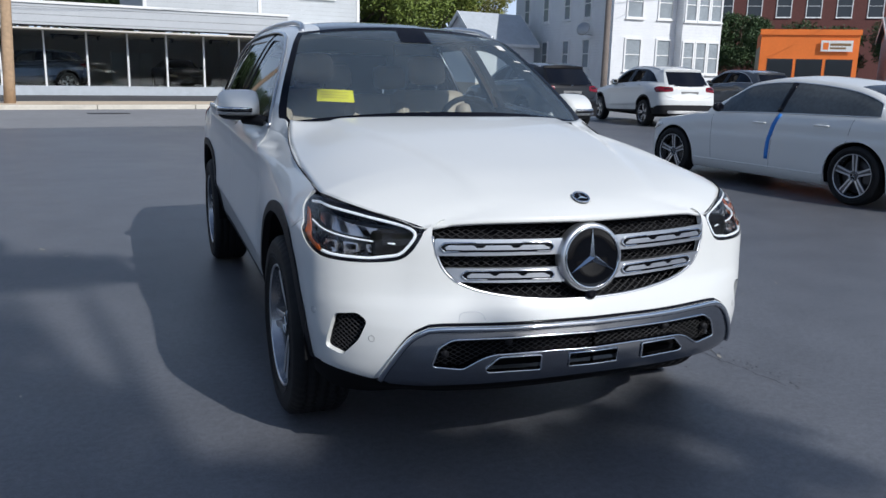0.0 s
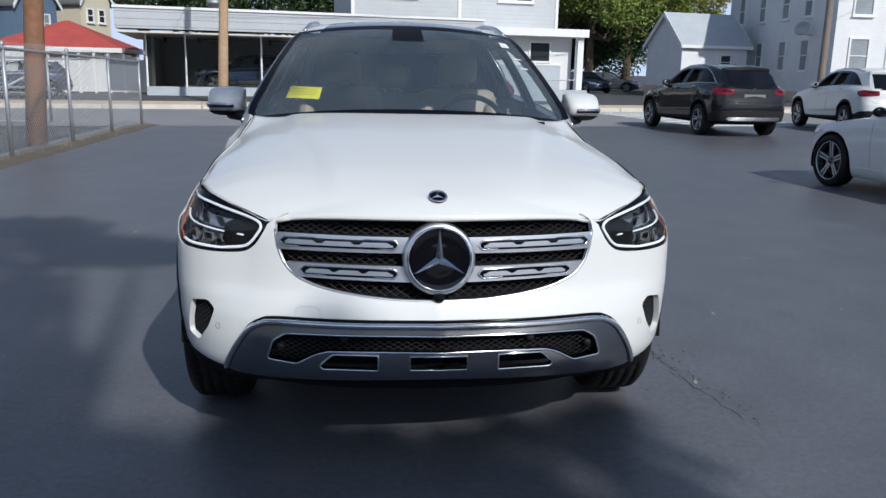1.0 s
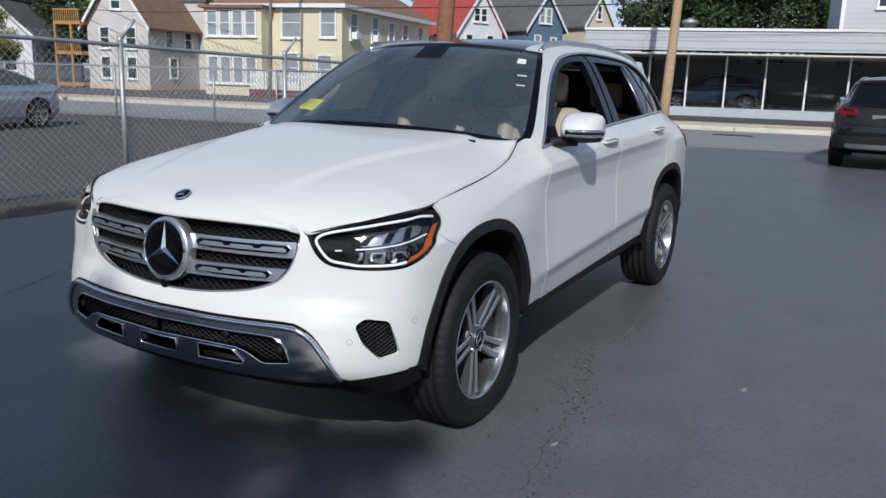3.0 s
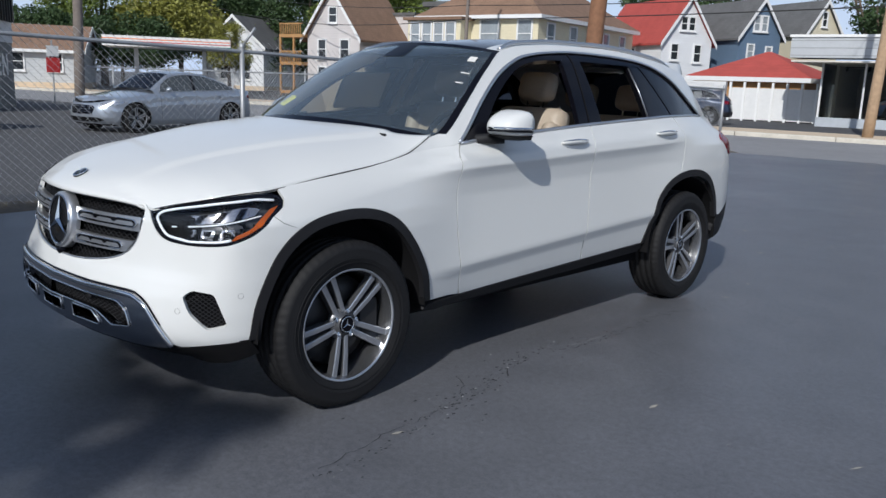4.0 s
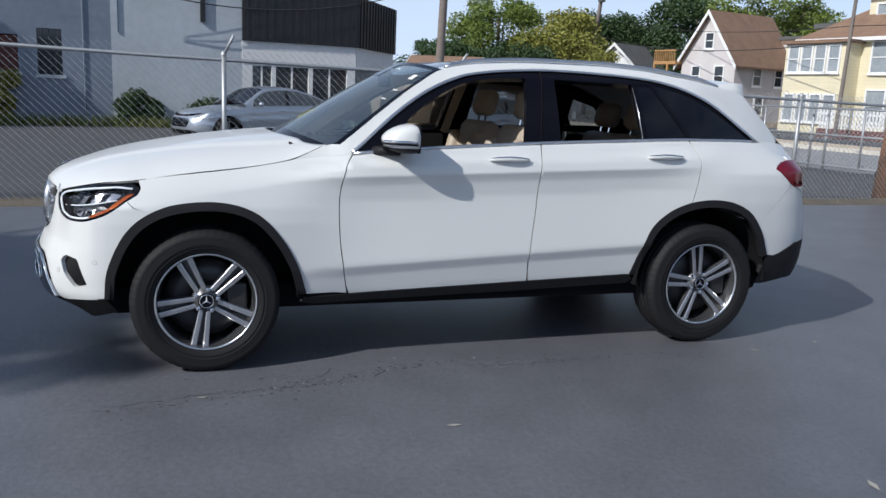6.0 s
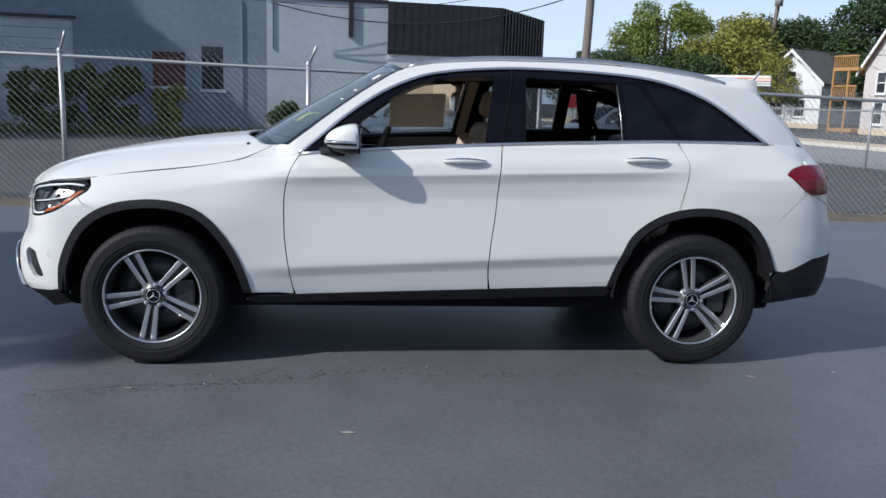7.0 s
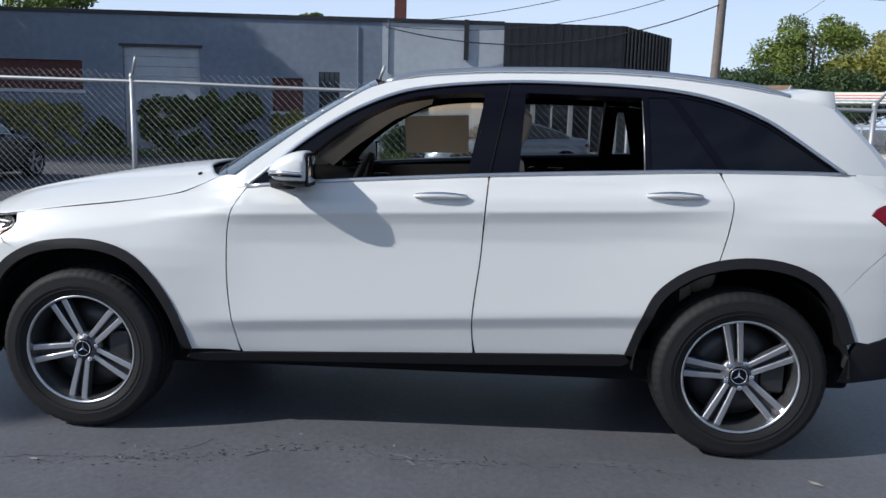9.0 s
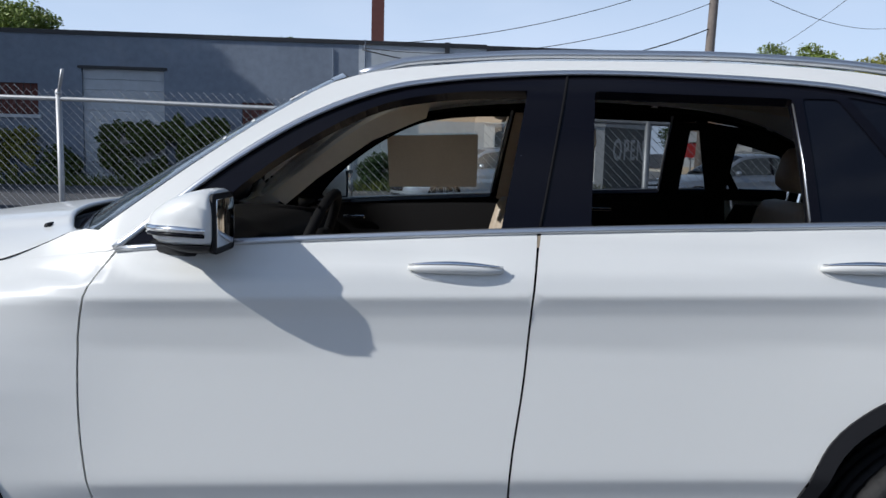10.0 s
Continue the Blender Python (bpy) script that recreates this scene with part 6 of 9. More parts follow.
for mir in (False, True):
    panel("fender", B.Y(*fender), [], B, P, suv, 0.026, mirror=mir, lines=fender_rows)
    d1 = panel("front_door", B.Y(*fdoor), [], B, P, suv, 0.03, mirror=mir, lines=door_rows[0])
    d2 = panel("rear_door", B.Y(*rdoor), [], B, P, suv, 0.03, mirror=mir, lines=door_rows[1])
    panel("quarter_panel", B.Y(*quarter), [], B, P, suv, 0.03, mirror=mir)
    for dd, y0 in ((d1, 0.153), (d2, 1.12)):
        zc = 1.086 + 0.03 * y0
        oval = [(y0 + 0.115 * math.cos(a), zc + 0.034 * math.sin(a) + 0.002) for a in np.linspace(0, 2 * math.pi, 24, endpoint=False)]
        panel("handle_cup", B.Y(*oval), [], B, P, dd, 0.012, 0.0012, 0.003, mirror=mir, label="shallow oval handle cup")
        b = bmesh.new()
        pts = []
        for k in range(13):
            t = k / 12
            p = B(B.sy(y0 - 0.113 + 0.226 * t, zc), zc)
            bow = 0.006 + 0.014 * math.sin(math.pi * t) ** 0.5
            pts.append(Vector((p.x + bow, p.y, p.z + 0.006 * math.sin(math.pi * t))))
        tube(b, pts, [0.007 + 0.009 * math.sin(math.pi * k / 12) ** 0.6 for k in range(13)], 10)
        for v in b.verts:
            v.co.z = zc + (v.co.z - zc) * 0.95
            if mir:
                v.co.x = -v.co.x
        h = part("door_handle", b, P, dd, "white pull handle with a chrome strip", smooth=True)
        b = bmesh.new()
        tube(b, [q + Vector((0.008, 0, 0.010)) for q in pts], [0.002 + 0.005 * math.sin(math.pi * k / 12) for k in range(13)], 6)
        if mir:
            for v in b.verts:
                v.co.x = -v.co.x
        part("handle_strip", b, M["chrome"], h, smooth=True)
    # black arch mouldings, sills
    for arch, cy in ((farch, -1.43), (rarch, 1.43)):
        inner = [(cy + (y - cy) * 0.915, 0.37 + (z - 0.37) * 0.915) for y, z in arch]
        panel("arch_moulding", B.Y(*(arch + inner[::-1])), [], B, M["black_plastic"], suv, 0.022, 0.007, 0.03, mirror=mir)
    sill = topline(lambda y: 0.397 + 0.035 * y, -0.945, 0.955, 14) + [(0.985, 0.40), (0.95, 0.375), (0.3, 0.352), (-0.9, 0.325), (-0.97, 0.34)]
    panel("sill_moulding", B.Y(*sill), [], B, M["black_plastic"], suv, 0.04, 0.004, 0.04, mirror=mir)

# hood
hood_c = pchip([(-2.26, 0.88), (-2.24, 0.908), (-2.2, 0.942), (-2.16, 0.965), (-2.05, 1.0), (-1.9, 1.037), (-1.72, 1.075), (-1.4, 1.13), (-1.1, 1.165), (-0.94, 1.178), (-0.8, 1.185)])


def HOOD(r, y):
    ye = y - (NOSE + 2.243) * r * r * (1 - smooth(-2.2, -1.75, y))
    xs, zc, zs = shut_x(max(y, NOSE)), hood_c(ye), shut_z(max(y, NOSE))
    a = min(abs(r), 1.15)
    g = 0.18 * a**2 + 0.82 * a**4.5
    x = r * xs
    xr = 0.36 + 0.22 * smooth(-2.1, -0.95, y)
    lift = 0.011 * (1 - smooth(-0.03, 0.035, abs(x) - xr)) * smooth(-2.2, -1.9, y)
    return Vector((x, y, zc - (zc - zs) * g + lift - 0.005))


def hood_fn(u, v):
    r = (2 * u - 1) * (1 - 0.0055)
    y0, y1 = -2.243 + (NOSE + 2.243) * r * r, -1.05 + 0.225 * abs(r) ** 2.2
    return HOOD(r, y0 + (y1 - y0) * v)


hood = grid_sheet("hood", hood_fn, 84, 80, P, suv)
for sgn in (1, -1):
    line = [HOOD(1.0, y) for y in np.linspace(NOSE + 0.03, -0.85, 40)]
    part("hood_gap", tube(bmesh.new(), [Vector((sgn * (p.x + 0.0015), p.y, p.z + 0.003)) for p in line], 0.0024, 5), M["underbody"], suv, "thin dark gap beside the hood")
tk = hood.modifiers.new("lip", "SOLIDIFY")
tk.thickness, tk.offset = 0.012, -1
bp = hood_fn(0.5, 0)
bz = HOOD(0, -2.163)
bm_ = Matrix.Translation((0, -2.163, bz.z + 0.001)) @ Matrix.Rotation(radians(28), 4, "X")
badge = part("hood_badge", lathe(bmesh.new(), [(0.032, 0), (0.033, 0.004), (0.029, 0.006), (0.001, 0.004)], bm_ @ Matrix.Rotation(-math.pi / 2, 4, "Y"), 32), M["gloss_black"], suv, "small round dark emblem with chrome rim", smooth=True)
part("emblem", star(0.024, 0.004, bm_ @ Matrix.Translation((0, 0, 0.006))), M["chrome"], badge)
part("badge_ring", torus(0.029, 0.0035, bm_ @ Matrix.Translation((0, 0, 0.005)) @ Matrix.Rotation(-math.pi / 2, 4, "Y"), 32, 6), M["chrome"], badge, smooth=True)

# front bumper, grille opening, lamps
gr = [(0, 0.63), (0.13, 0.633), (0.244, 0.643), (0.34, 0.657), (0.41, 0.674), (0.474, 0.703), (0.515, 0.75), (0.533, 0.805), (0.54, 0.85), (0.534, 0.879), (0.512, 0.896), (0.495, 0.903)]
grille = B.X(*curve2(gr, 0.02))
hl_low = [(0.604, 0.876), (0.616, 0.846), (0.652, 0.795), (0.705, 0.766), (0.82, 0.757), (0.95, 0.763), (1.015, 0.778), (1.085, 0.806), (1.16, 0.858)]
hl_low = curve2(hl_low, 0.015)
hl_top = [(1.208, 0.892), (1.226, 0.922), (1.205, 0.944), (1.13, 0.9475), (1.04, 0.943), (0.92, 0.932), (0.8, 0.917), (0.72, 0.904), (0.65, 0.889)]
lamp = rounded(hl_low + hl_top, 0.014, 3)
chr_top = B.X((0.708, 0.372), (0.70, 0.395), (0.668, 0.458), (0.628, 0.515), (0.585, 0.543), (0.53, 0.553), (0.3, 0.553), (0, 0.553))
chr_top = curve2(chr_top, 0.02)
bumper = grille + B.X((0.53, 0.892), (0.545, 0.879)) + hl_low[1:-1] + B.Y((-1.796, 0.864), (-1.766, 0.836)) + B.Y(*farch[: fa_i + 1][::-1]) + B.Y((-1.95, 0.387)) + B.X((0.87, 0.383), (0.80, 0.372), (0.73, 0.362)) + chr_top
fog = rounded(B.Y((-1.985, 0.452), (-2.028, 0.58)) + B.X((0.778, 0.592), (0.75, 0.566), (0.776, 0.50), (0.818, 0.436)), 0.016, 4)
fb = panel("front_bumper", bumper, [fog], B, P, suv, 0.02, both=True, flange=0.02)


def deeper(d):
    return lambda s, z: B(s, z) + surface_normal(B, s, z) * -d


def mesh_fill(name, poly, lift, pitch, parent, aspect=0.5, r=0.0022, label="black diamond mesh"):
    """Crossing wires on the skin inside an outline, both halves."""
    arr = np.array(poly)
    lo, hi = arr.min(0), arr.max(0)
    bm = bmesh.new()
    span = hi - lo
    for sgn in (-1, 1):
        n = int((span[0] + span[1] / aspect) / pitch) + 2
        for k in range(-n, n):
            run, pts = [], []
            for j in range(60):
                z = lo[1] + span[1] * j / 59
                s = lo[0] + k * pitch + sgn * (z - lo[1]) / aspect
                pts.append((s, z))
            ok = inside(poly, pts)
            for p, o in list(zip(pts, ok)) + [((0, 0), False)]:
                if o:
                    run.append(p)
                elif run:
                    if len(run) > 1:
                        run = run[:: max(1, len(run) // 5)] if len(run) > 6 else run
                        P3 = [B(*q) + surface_normal(B, *q) * lift for q in run]
                        tube(bm, P3, r, 4, cap=False)
                        tube(bm, [Vector((-q.x, q.y, q.z)) for q in P3], r, 4, cap=False)
                    run = []
    ob = part(name, bm, M["mesh_black"], parent, label)
    ob["kind"] = "stuff"
    return ob


g_half = grille + [(0, 0.905)]
gri = panel("grille", g_half, [], deeper(0.055), M["underbody"], suv, 0.03, flange=0, both=True, label="radiator grille with twin silver bars")
mesh_fill("grille_mesh", g_half, -0.028, 0.036, gri, 0.55, 0.0017)
# surround lip
ribbon("grille_lip", [q for q in grille if q[1] < 0.86], B, 0.012, M["satin_silver"], gri, -0.004, 0.005, both=True)
for z0, z1, zo0, zo1, x0, x1 in ((0.784, 0.836, 0.787, 0.842, 0.532, 0.534), (0.689, 0.741, 0.7, 0.747, 0.466, 0.506)):
    bar = B.X((0.09, z0), (0.09, z1), (x1, zo1), (x0, zo0))
    bars = twin(panel, "grille_bar", rounded(bar, 0.008, 2), [], B, M["satin_silver"], gri, 0.02, 0.004, 0.03, label="satin silver bar with a dark slot")
    zm, xe = (z0 + z1) / 2, min(x0, x1) - 0.012
    tilt = lambda x, z: (x, z + (zo0 + zo1 - z0 - z1) / 2 * (x - 0.09) / (x1 - 0.09))
    slot = rounded(B.X(*[tilt(x, z) for x, z in ((0.132, zm), (0.146, zm + 0.0145), (xe - 0.016, zm + 0.0145), (xe, zm), (xe - 0.016, zm - 0.0145), (0.146, zm - 0.0145))]), 0.006, 2)
    for gb, mir in zip(bars, (False, True)):
        panel("slot", slot, [], B, M["emblem_black"], gb, 0.02, 0.0075, 0.004, mirror=mir)
        ribbon("slot_trim", slot, B, 0.0065, M["chrome"], gb, 0.009, 0.0035, mirror=mir, closed=True)
        strip = B.X(*[tilt(x, z) for x, z in ((0.15, zm - 0.008), (0.15, zm - 0.001), (xe - 0.02, zm - 0.001), (xe - 0.02, zm - 0.008))])
        panel("slot_strip", strip, [], B, M["satin_silver"], gb, 0.02, 0.0095, 0.004, mirror=mir)
        for k in range(3):
            xa = 0.165 + k * (xe - 0.21) / 2.55
            xb = xa + (xe - 0.21) / 3.6
            lv = B.X(*[tilt(x, z) for x, z in ((xa - 0.01, zm - 0.0015), (xa + 0.004, zm + 0.007), (xb - 0.004, zm + 0.007), (xb + 0.01, zm - 0.0015))])
            panel("slot_insert", lv, [], B, M["satin_silver"], gb, 0.02, 0.0095, 0.004, mirror=mir)
SC = Matrix.Translation((0, -2.252, 0.770)) @ Matrix.Rotation(radians(83), 4, "X")  # local z points ahead
ax = SC @ Matrix.Rotation(-math.pi / 2, 4, "Y")
ring = part("emblem_mount", lathe(bmesh.new(), [(0.121, -0.03), (0.1195, 0.0), (0.116, 0.009), (0.111, 0.012), (0.105, 0.012)], ax, 56), M["satin_silver"], gri, "satin silver round emblem mount", smooth=True)
part("emblem_disc", lathe(bmesh.new(), [(0.108, 0.012), (0.102, 0.010), (0.05, 0.014), (0.001, 0.0155)], ax, 56), M["emblem_black"], ring, "glossy black emblem disc", smooth=True)
part("emblem_rim", torus(0.1035, 0.0045, ax @ Matrix.Translation((0.013, 0, 0)), 56, 8), M["chrome"], ring, smooth=True)
part("emblem_star", star(0.1, 0.012, SC @ Matrix.Translation((0, 0, 0.0165)), 0.14), M["chrome"], ring, "chrome three-armed emblem")
part("front_camera", lathe(bmesh.new(), [(0.02, 0), (0.02, 0.03), (0.012, 0.035), (0.001, 0.034)], Matrix.Translation((0, -2.243, 0.645)) @ Matrix.Rotation(radians(90), 4, "Z") @ Matrix.Rotation(math.pi, 4, "Z"), 16), M["gloss_black"], gri, smooth=True)

# lower trim
low_g = B.X((0, 0.521), (0.3, 0.522), (0.497, 0.52), (0.54, 0.494), (0.562, 0.43), (0.463, 0.42), (0.402, 0.455), (0.36, 0.467), (0, 0.467))
low_g = [low_g[0]] + rounded(low_g, 0.014, 3)[4:-4] + [low_g[-1]]
slot_m = B.X((0, 0.408), (0, 0.455), (0.094, 0.455), (0.094, 0.408))
slot_s = rounded(B.X((0.198, 0.406), (0.198, 0.458), (0.345, 0.458), (0.39, 0.418), (0.38, 0.406)), 0.006, 2)
skid = chr_top + B.X((0, 0.372), (0.3, 0.366), (0.6, 0.356), (0.68, 0.358))
sk = panel("skid_trim", skid, [low_g, slot_s, slot_m], B, M["skid_metal"], suv, 0.02, 0.008, 0.02, both=True, label="silver lower bumper trim with mesh openings")
ribbon("chrome_edge", [p for p in chr_top], B, 0.022, M["chrome"], sk, 0.012, 0.008, both=True)
ribbon("dark_line", [(s, z + 0.014) for s, z in chr_top[4:]], B, 0.010, M["gloss_black"], sk, 0.004, 0.004, both=True)
ribbon("opening_trim", low_g, B, 0.008, M["chrome"], sk, 0.012, 0.004, both=True)
twin(ribbon, "opening_trim", slot_s, B, 0.007, M["chrome"], sk, 0.012, 0.004, closed=True)
ribbon("opening_trim", B.X((0, 0.455), (0.094, 0.455), (0.094, 0.408), (0, 0.408)), B, 0.007, M["chrome"], sk, 0.012, 0.004, both=True)
panel("intake_back", B.X((0, 0.53), (0.55, 0.53), (0.6, 0.42), (0.6, 0.375), (0, 0.38)), [], deeper(0.06), M["underbody"], sk, 0.05, flange=0, both=True)
mesh_fill("intake_mesh", low_g, -0.02, 0.03, sk, 0.55, 0.0014)
for x in (0.31, 0.52):
    z = 0.507 if x < 0.4 else 0.47
    p = B(B.sx(x, z), z)
    for sgn in (1, -1):
        part("sensor", lathe(bmesh.new(), [(0.013, 0), (0.013, 0.006), (0.001, 0.007)], Matrix.Translation((p.x * sgn, p.y + 0.004, p.z)) @ Matrix.Rotation(math.pi / 2, 4, "Z") @ Matrix.Rotation(math.pi, 4, "Z"), 14), M["black_plastic"], sk, smooth=True)
valance = B.Y((-1.9, 0.384)) + B.X((0.87, 0.381), (0.80, 0.370), (0.73, 0.360), (0.6, 0.354), (0.3, 0.364), (0, 0.37), (0, 0.25), (0.4, 0.25), (0.7, 0.27)) + B.Y((-1.95, 0.29), (-1.85, 0.32))
panel("valance", valance, [], B, M["underbody"], suv, 0.03, 0.002, 0.03, both=True)
fgb, _ = twin(panel, "fog_vent", fog, [], deeper(0.03), M["underbody"], suv, 0.02, flange=0, label="black honeycomb bumper vent")
mesh_fill("vent_mesh", fog, -0.02, 0.024, fgb, 0.7, 0.0019)
for y, z in ((-1.945, 0.572),):
    p, nn = B(B.sy(y, z), z), surface_normal(B, B.sy(y, z), z)
    for sgn in (1, -1):
        q = Matrix.Translation((p.x * sgn, p.y, p.z)) @ Vector((nn.x * sgn, nn.y, nn.z)).to_track_quat("X", "Z").to_matrix().to_4x4()
        part("sensor", lathe(bmesh.new(), [(0.011, 0), (0.011, 0.0008), (0.0098, 0.0008), (0.0096, 0.0003)], q, 20), M["plate_gray"], fb)
p, nn = B(B.sx(0.74, 0.51), 0.51), surface_normal(B, B.sx(0.74, 0.51), 0.51)
for sgn in (1, -1):
    q = Matrix.Translation((p.x * sgn, p.y, p.z)) @ Vector((nn.x * sgn, nn.y, nn.z)).to_track_quat("X", "Z").to_matrix().to_4x4()
    part("sensor", lathe(bmesh.new(), [(0.011, 0), (0.011, 0.0008), (0.0098, 0.0008), (0.0096, 0.0003)], q, 20), M["plate_gray"], fb)
hk = [(-0.472, 0.562), (-0.47, 0.59), (-0.455, 0.604), (-0.40, 0.604), (-0.385, 0.58)]
ribbon("tow_cover", [(-B.sx(-x, z), z) for x, z in curve2(hk, 0.008)], B, 0.0018, M["trim_silver"], fb, 0.0003, 0.0006)

# headlamps
cx = sum(s for s, z in lamp) / len(lamp)
cz = sum(z for s, z in lamp) / len(lamp)


def shrink(poly, k, ds=0.0, dz=0.0):
    return [(cx + (s - cx) * k + ds, cz + (z - cz) * k + dz) for s, z in poly]


def shrink_at(poly, k):
    """The outline drawn in towards its own middle."""
    c = [sum(v) / len(poly) for v in zip(*poly)]
    return [(c[0] + (s - c[0]) * k, c[1] + (z - c[1]) * k) for s, z in poly]


def inset(poly, d, step=0.006):
    """The outline moved inwards by d."""
    q = resample(poly, step)
    n = len(q)
    arr = np.array(q)
    turn = sum(q[i][0] * q[(i + 1) % n][1] - q[(i + 1) % n][0] * q[i][1] for i in range(n))
    out = []
    for i in range(n):
        t = arr[(i + 2) % n] - arr[i - 2]
        t = t / np.hypot(*t)
        c = arr[i] + np.array([-t[1], t[0]]) * d * (1 if turn > 0 else -1)
        if np.hypot(*(arr - c).T).min() > d * 0.95:
            out.append(tuple(c))
    return out


# one light guide: in along the top, round the inner end and out along the bottom
drl = curve2([(1.19, 0.926), (1.1, 0.931), (0.97, 0.923), (0.84, 0.907), (0.72, 0.888), (0.66, 0.872), (0.64, 0.852), (0.66, 0.82), (0.69, 0.79), (0.73, 0.779), (0.83, 0.773), (0.93, 0.777), (0.985, 0.786)], 0.012)
drl_mid = curve2([(0.715, 0.82), (0.85, 0.832), (1.0, 0.851), (1.12, 0.872)], 0.015)
amb = curve2([(1.2, 0.905), (1.16, 0.873), (1.08, 0.818), (1.01, 0.789), (0.985, 0.783)], 0.015) + curve2([(1.005, 0.803), (1.07, 0.832), (1.125, 0.868), (1.165, 0.896)], 0.015)
for mir in (False, True):
    hl = panel("headlight", shrink(lamp, 0.99), [], deeper(0.06), M["lamp_back"], suv, 0.02, 0, 0, mirror=mir, label="headlight with white running light and amber corner")
    panel("housing_rim", lamp, [inset(lamp, 0.012)], B, M["gloss_black"], hl, 0.015, -0.004, 0.05, mirror=mir)
    ribbon("running_light", drl, B, 0.0105, M["lamp_light"], hl, -0.010, 0.005, mirror=mir, label="lit white running light")
    ribbon("light_bar", drl_mid, B, 0.006, M["lamp_light"], hl, -0.014, 0.004, mirror=mir)
    panel("amber_corner", amb, [], B, M["amber"], hl, 0.012, -0.008, 0.004, mirror=mir)
    # bright upper bowl above the bar, split by dark fins
    bowl = curve2([(0.73, 0.83), (0.86, 0.843), (1.0, 0.862), (1.1, 0.88)], 0.02) + curve2([(1.13, 0.905), (1.08, 0.912), (0.97, 0.904), (0.84, 0.888), (0.73, 0.87)], 0.02)
    panel("reflector", bowl, [], deeper(0.035), M["lamp_gray"], hl, 0.02, 0, 0.006, mirror=mir)
    for sa in (0.8, 0.9, 1.0):
        fin = [(sa, 0.832 + (sa - 0.73) * 0.11), (sa + 0.035, 0.836 + (sa - 0.73) * 0.11), (sa + 0.075, 0.883 + (sa - 0.8) * 0.13), (sa + 0.04, 0.879 + (sa - 0.8) * 0.13)]
        panel("reflector_fin", fin, [], deeper(0.03), M["emblem_black"], hl, 0.02, 0, 0.004, mirror=mir)
    # three small square projectors under the bar
    for sa in (0.755, 0.845, 0.935):
        zb_ = 0.788 + (sa - 0.755) * 0.05
        cell = rounded([(sa, zb_), (sa + 0.06, zb_ + 0.002), (sa + 0.07, zb_ + 0.03), (sa + 0.008, zb_ + 0.026)], 0.006, 2)
        panel("projector", cell, [], deeper(0.024), M["lamp_gray"], hl, 0.02, 0, 0.012, mirror=mir)
        panel("projector_lens", shrink_at(cell, 0.62), [], deeper(0.022), M["emblem_black"], hl, 0.02, 0, 0.002, mirror=mir)
    panel("lens", lamp, [], B, M["lens_glass"], hl, 0.02, -0.001, 0, mirror=mir, label="clear lens", shadow=False)

# ---- upper body ----
dlo_top = [(-0.705, 1.108), (-0.66, 1.142), (-0.575, 1.215), (-0.49, 1.287), (-0.38, 1.368), (-0.269, 1.437), (-0.15, 1.493), (-0.033, 1.532), (0.08, 1.552), (0.203, 1.566), (0.411, 1.58), (0.6, 1.582), (0.8, 1.577), (0.97, 1.569), (1.131, 1.555), (1.27, 1.531), (1.402, 1.492), (1.54, 1.432), (1.66, 1.356), (1.76, 1.287), (1.866, 1.216)]
dlo_top = curve2(dlo_top, 0.03)
dlo = dlo_top + topline(belt, 1.84, -0.69, 30, 0.002)
edge_z = pchip([(-0.80, 1.118), (-0.675, 1.215), (-0.504, 1.345), (-0.331, 1.465), (-0.156, 1.562), (0.0, 1.594), (0.1, 1.604), (0.4, 1.622), (0.8, 1.625), (1.1, 1.612), (1.4, 1.578), (1.6, 1.548), (1.75, 1.52), (1.84, 1.5)])


def RE(y):
    """The roof's edge, or the windscreen's along the pillar."""
    z = edge_z(y)
    return UP(y, z)


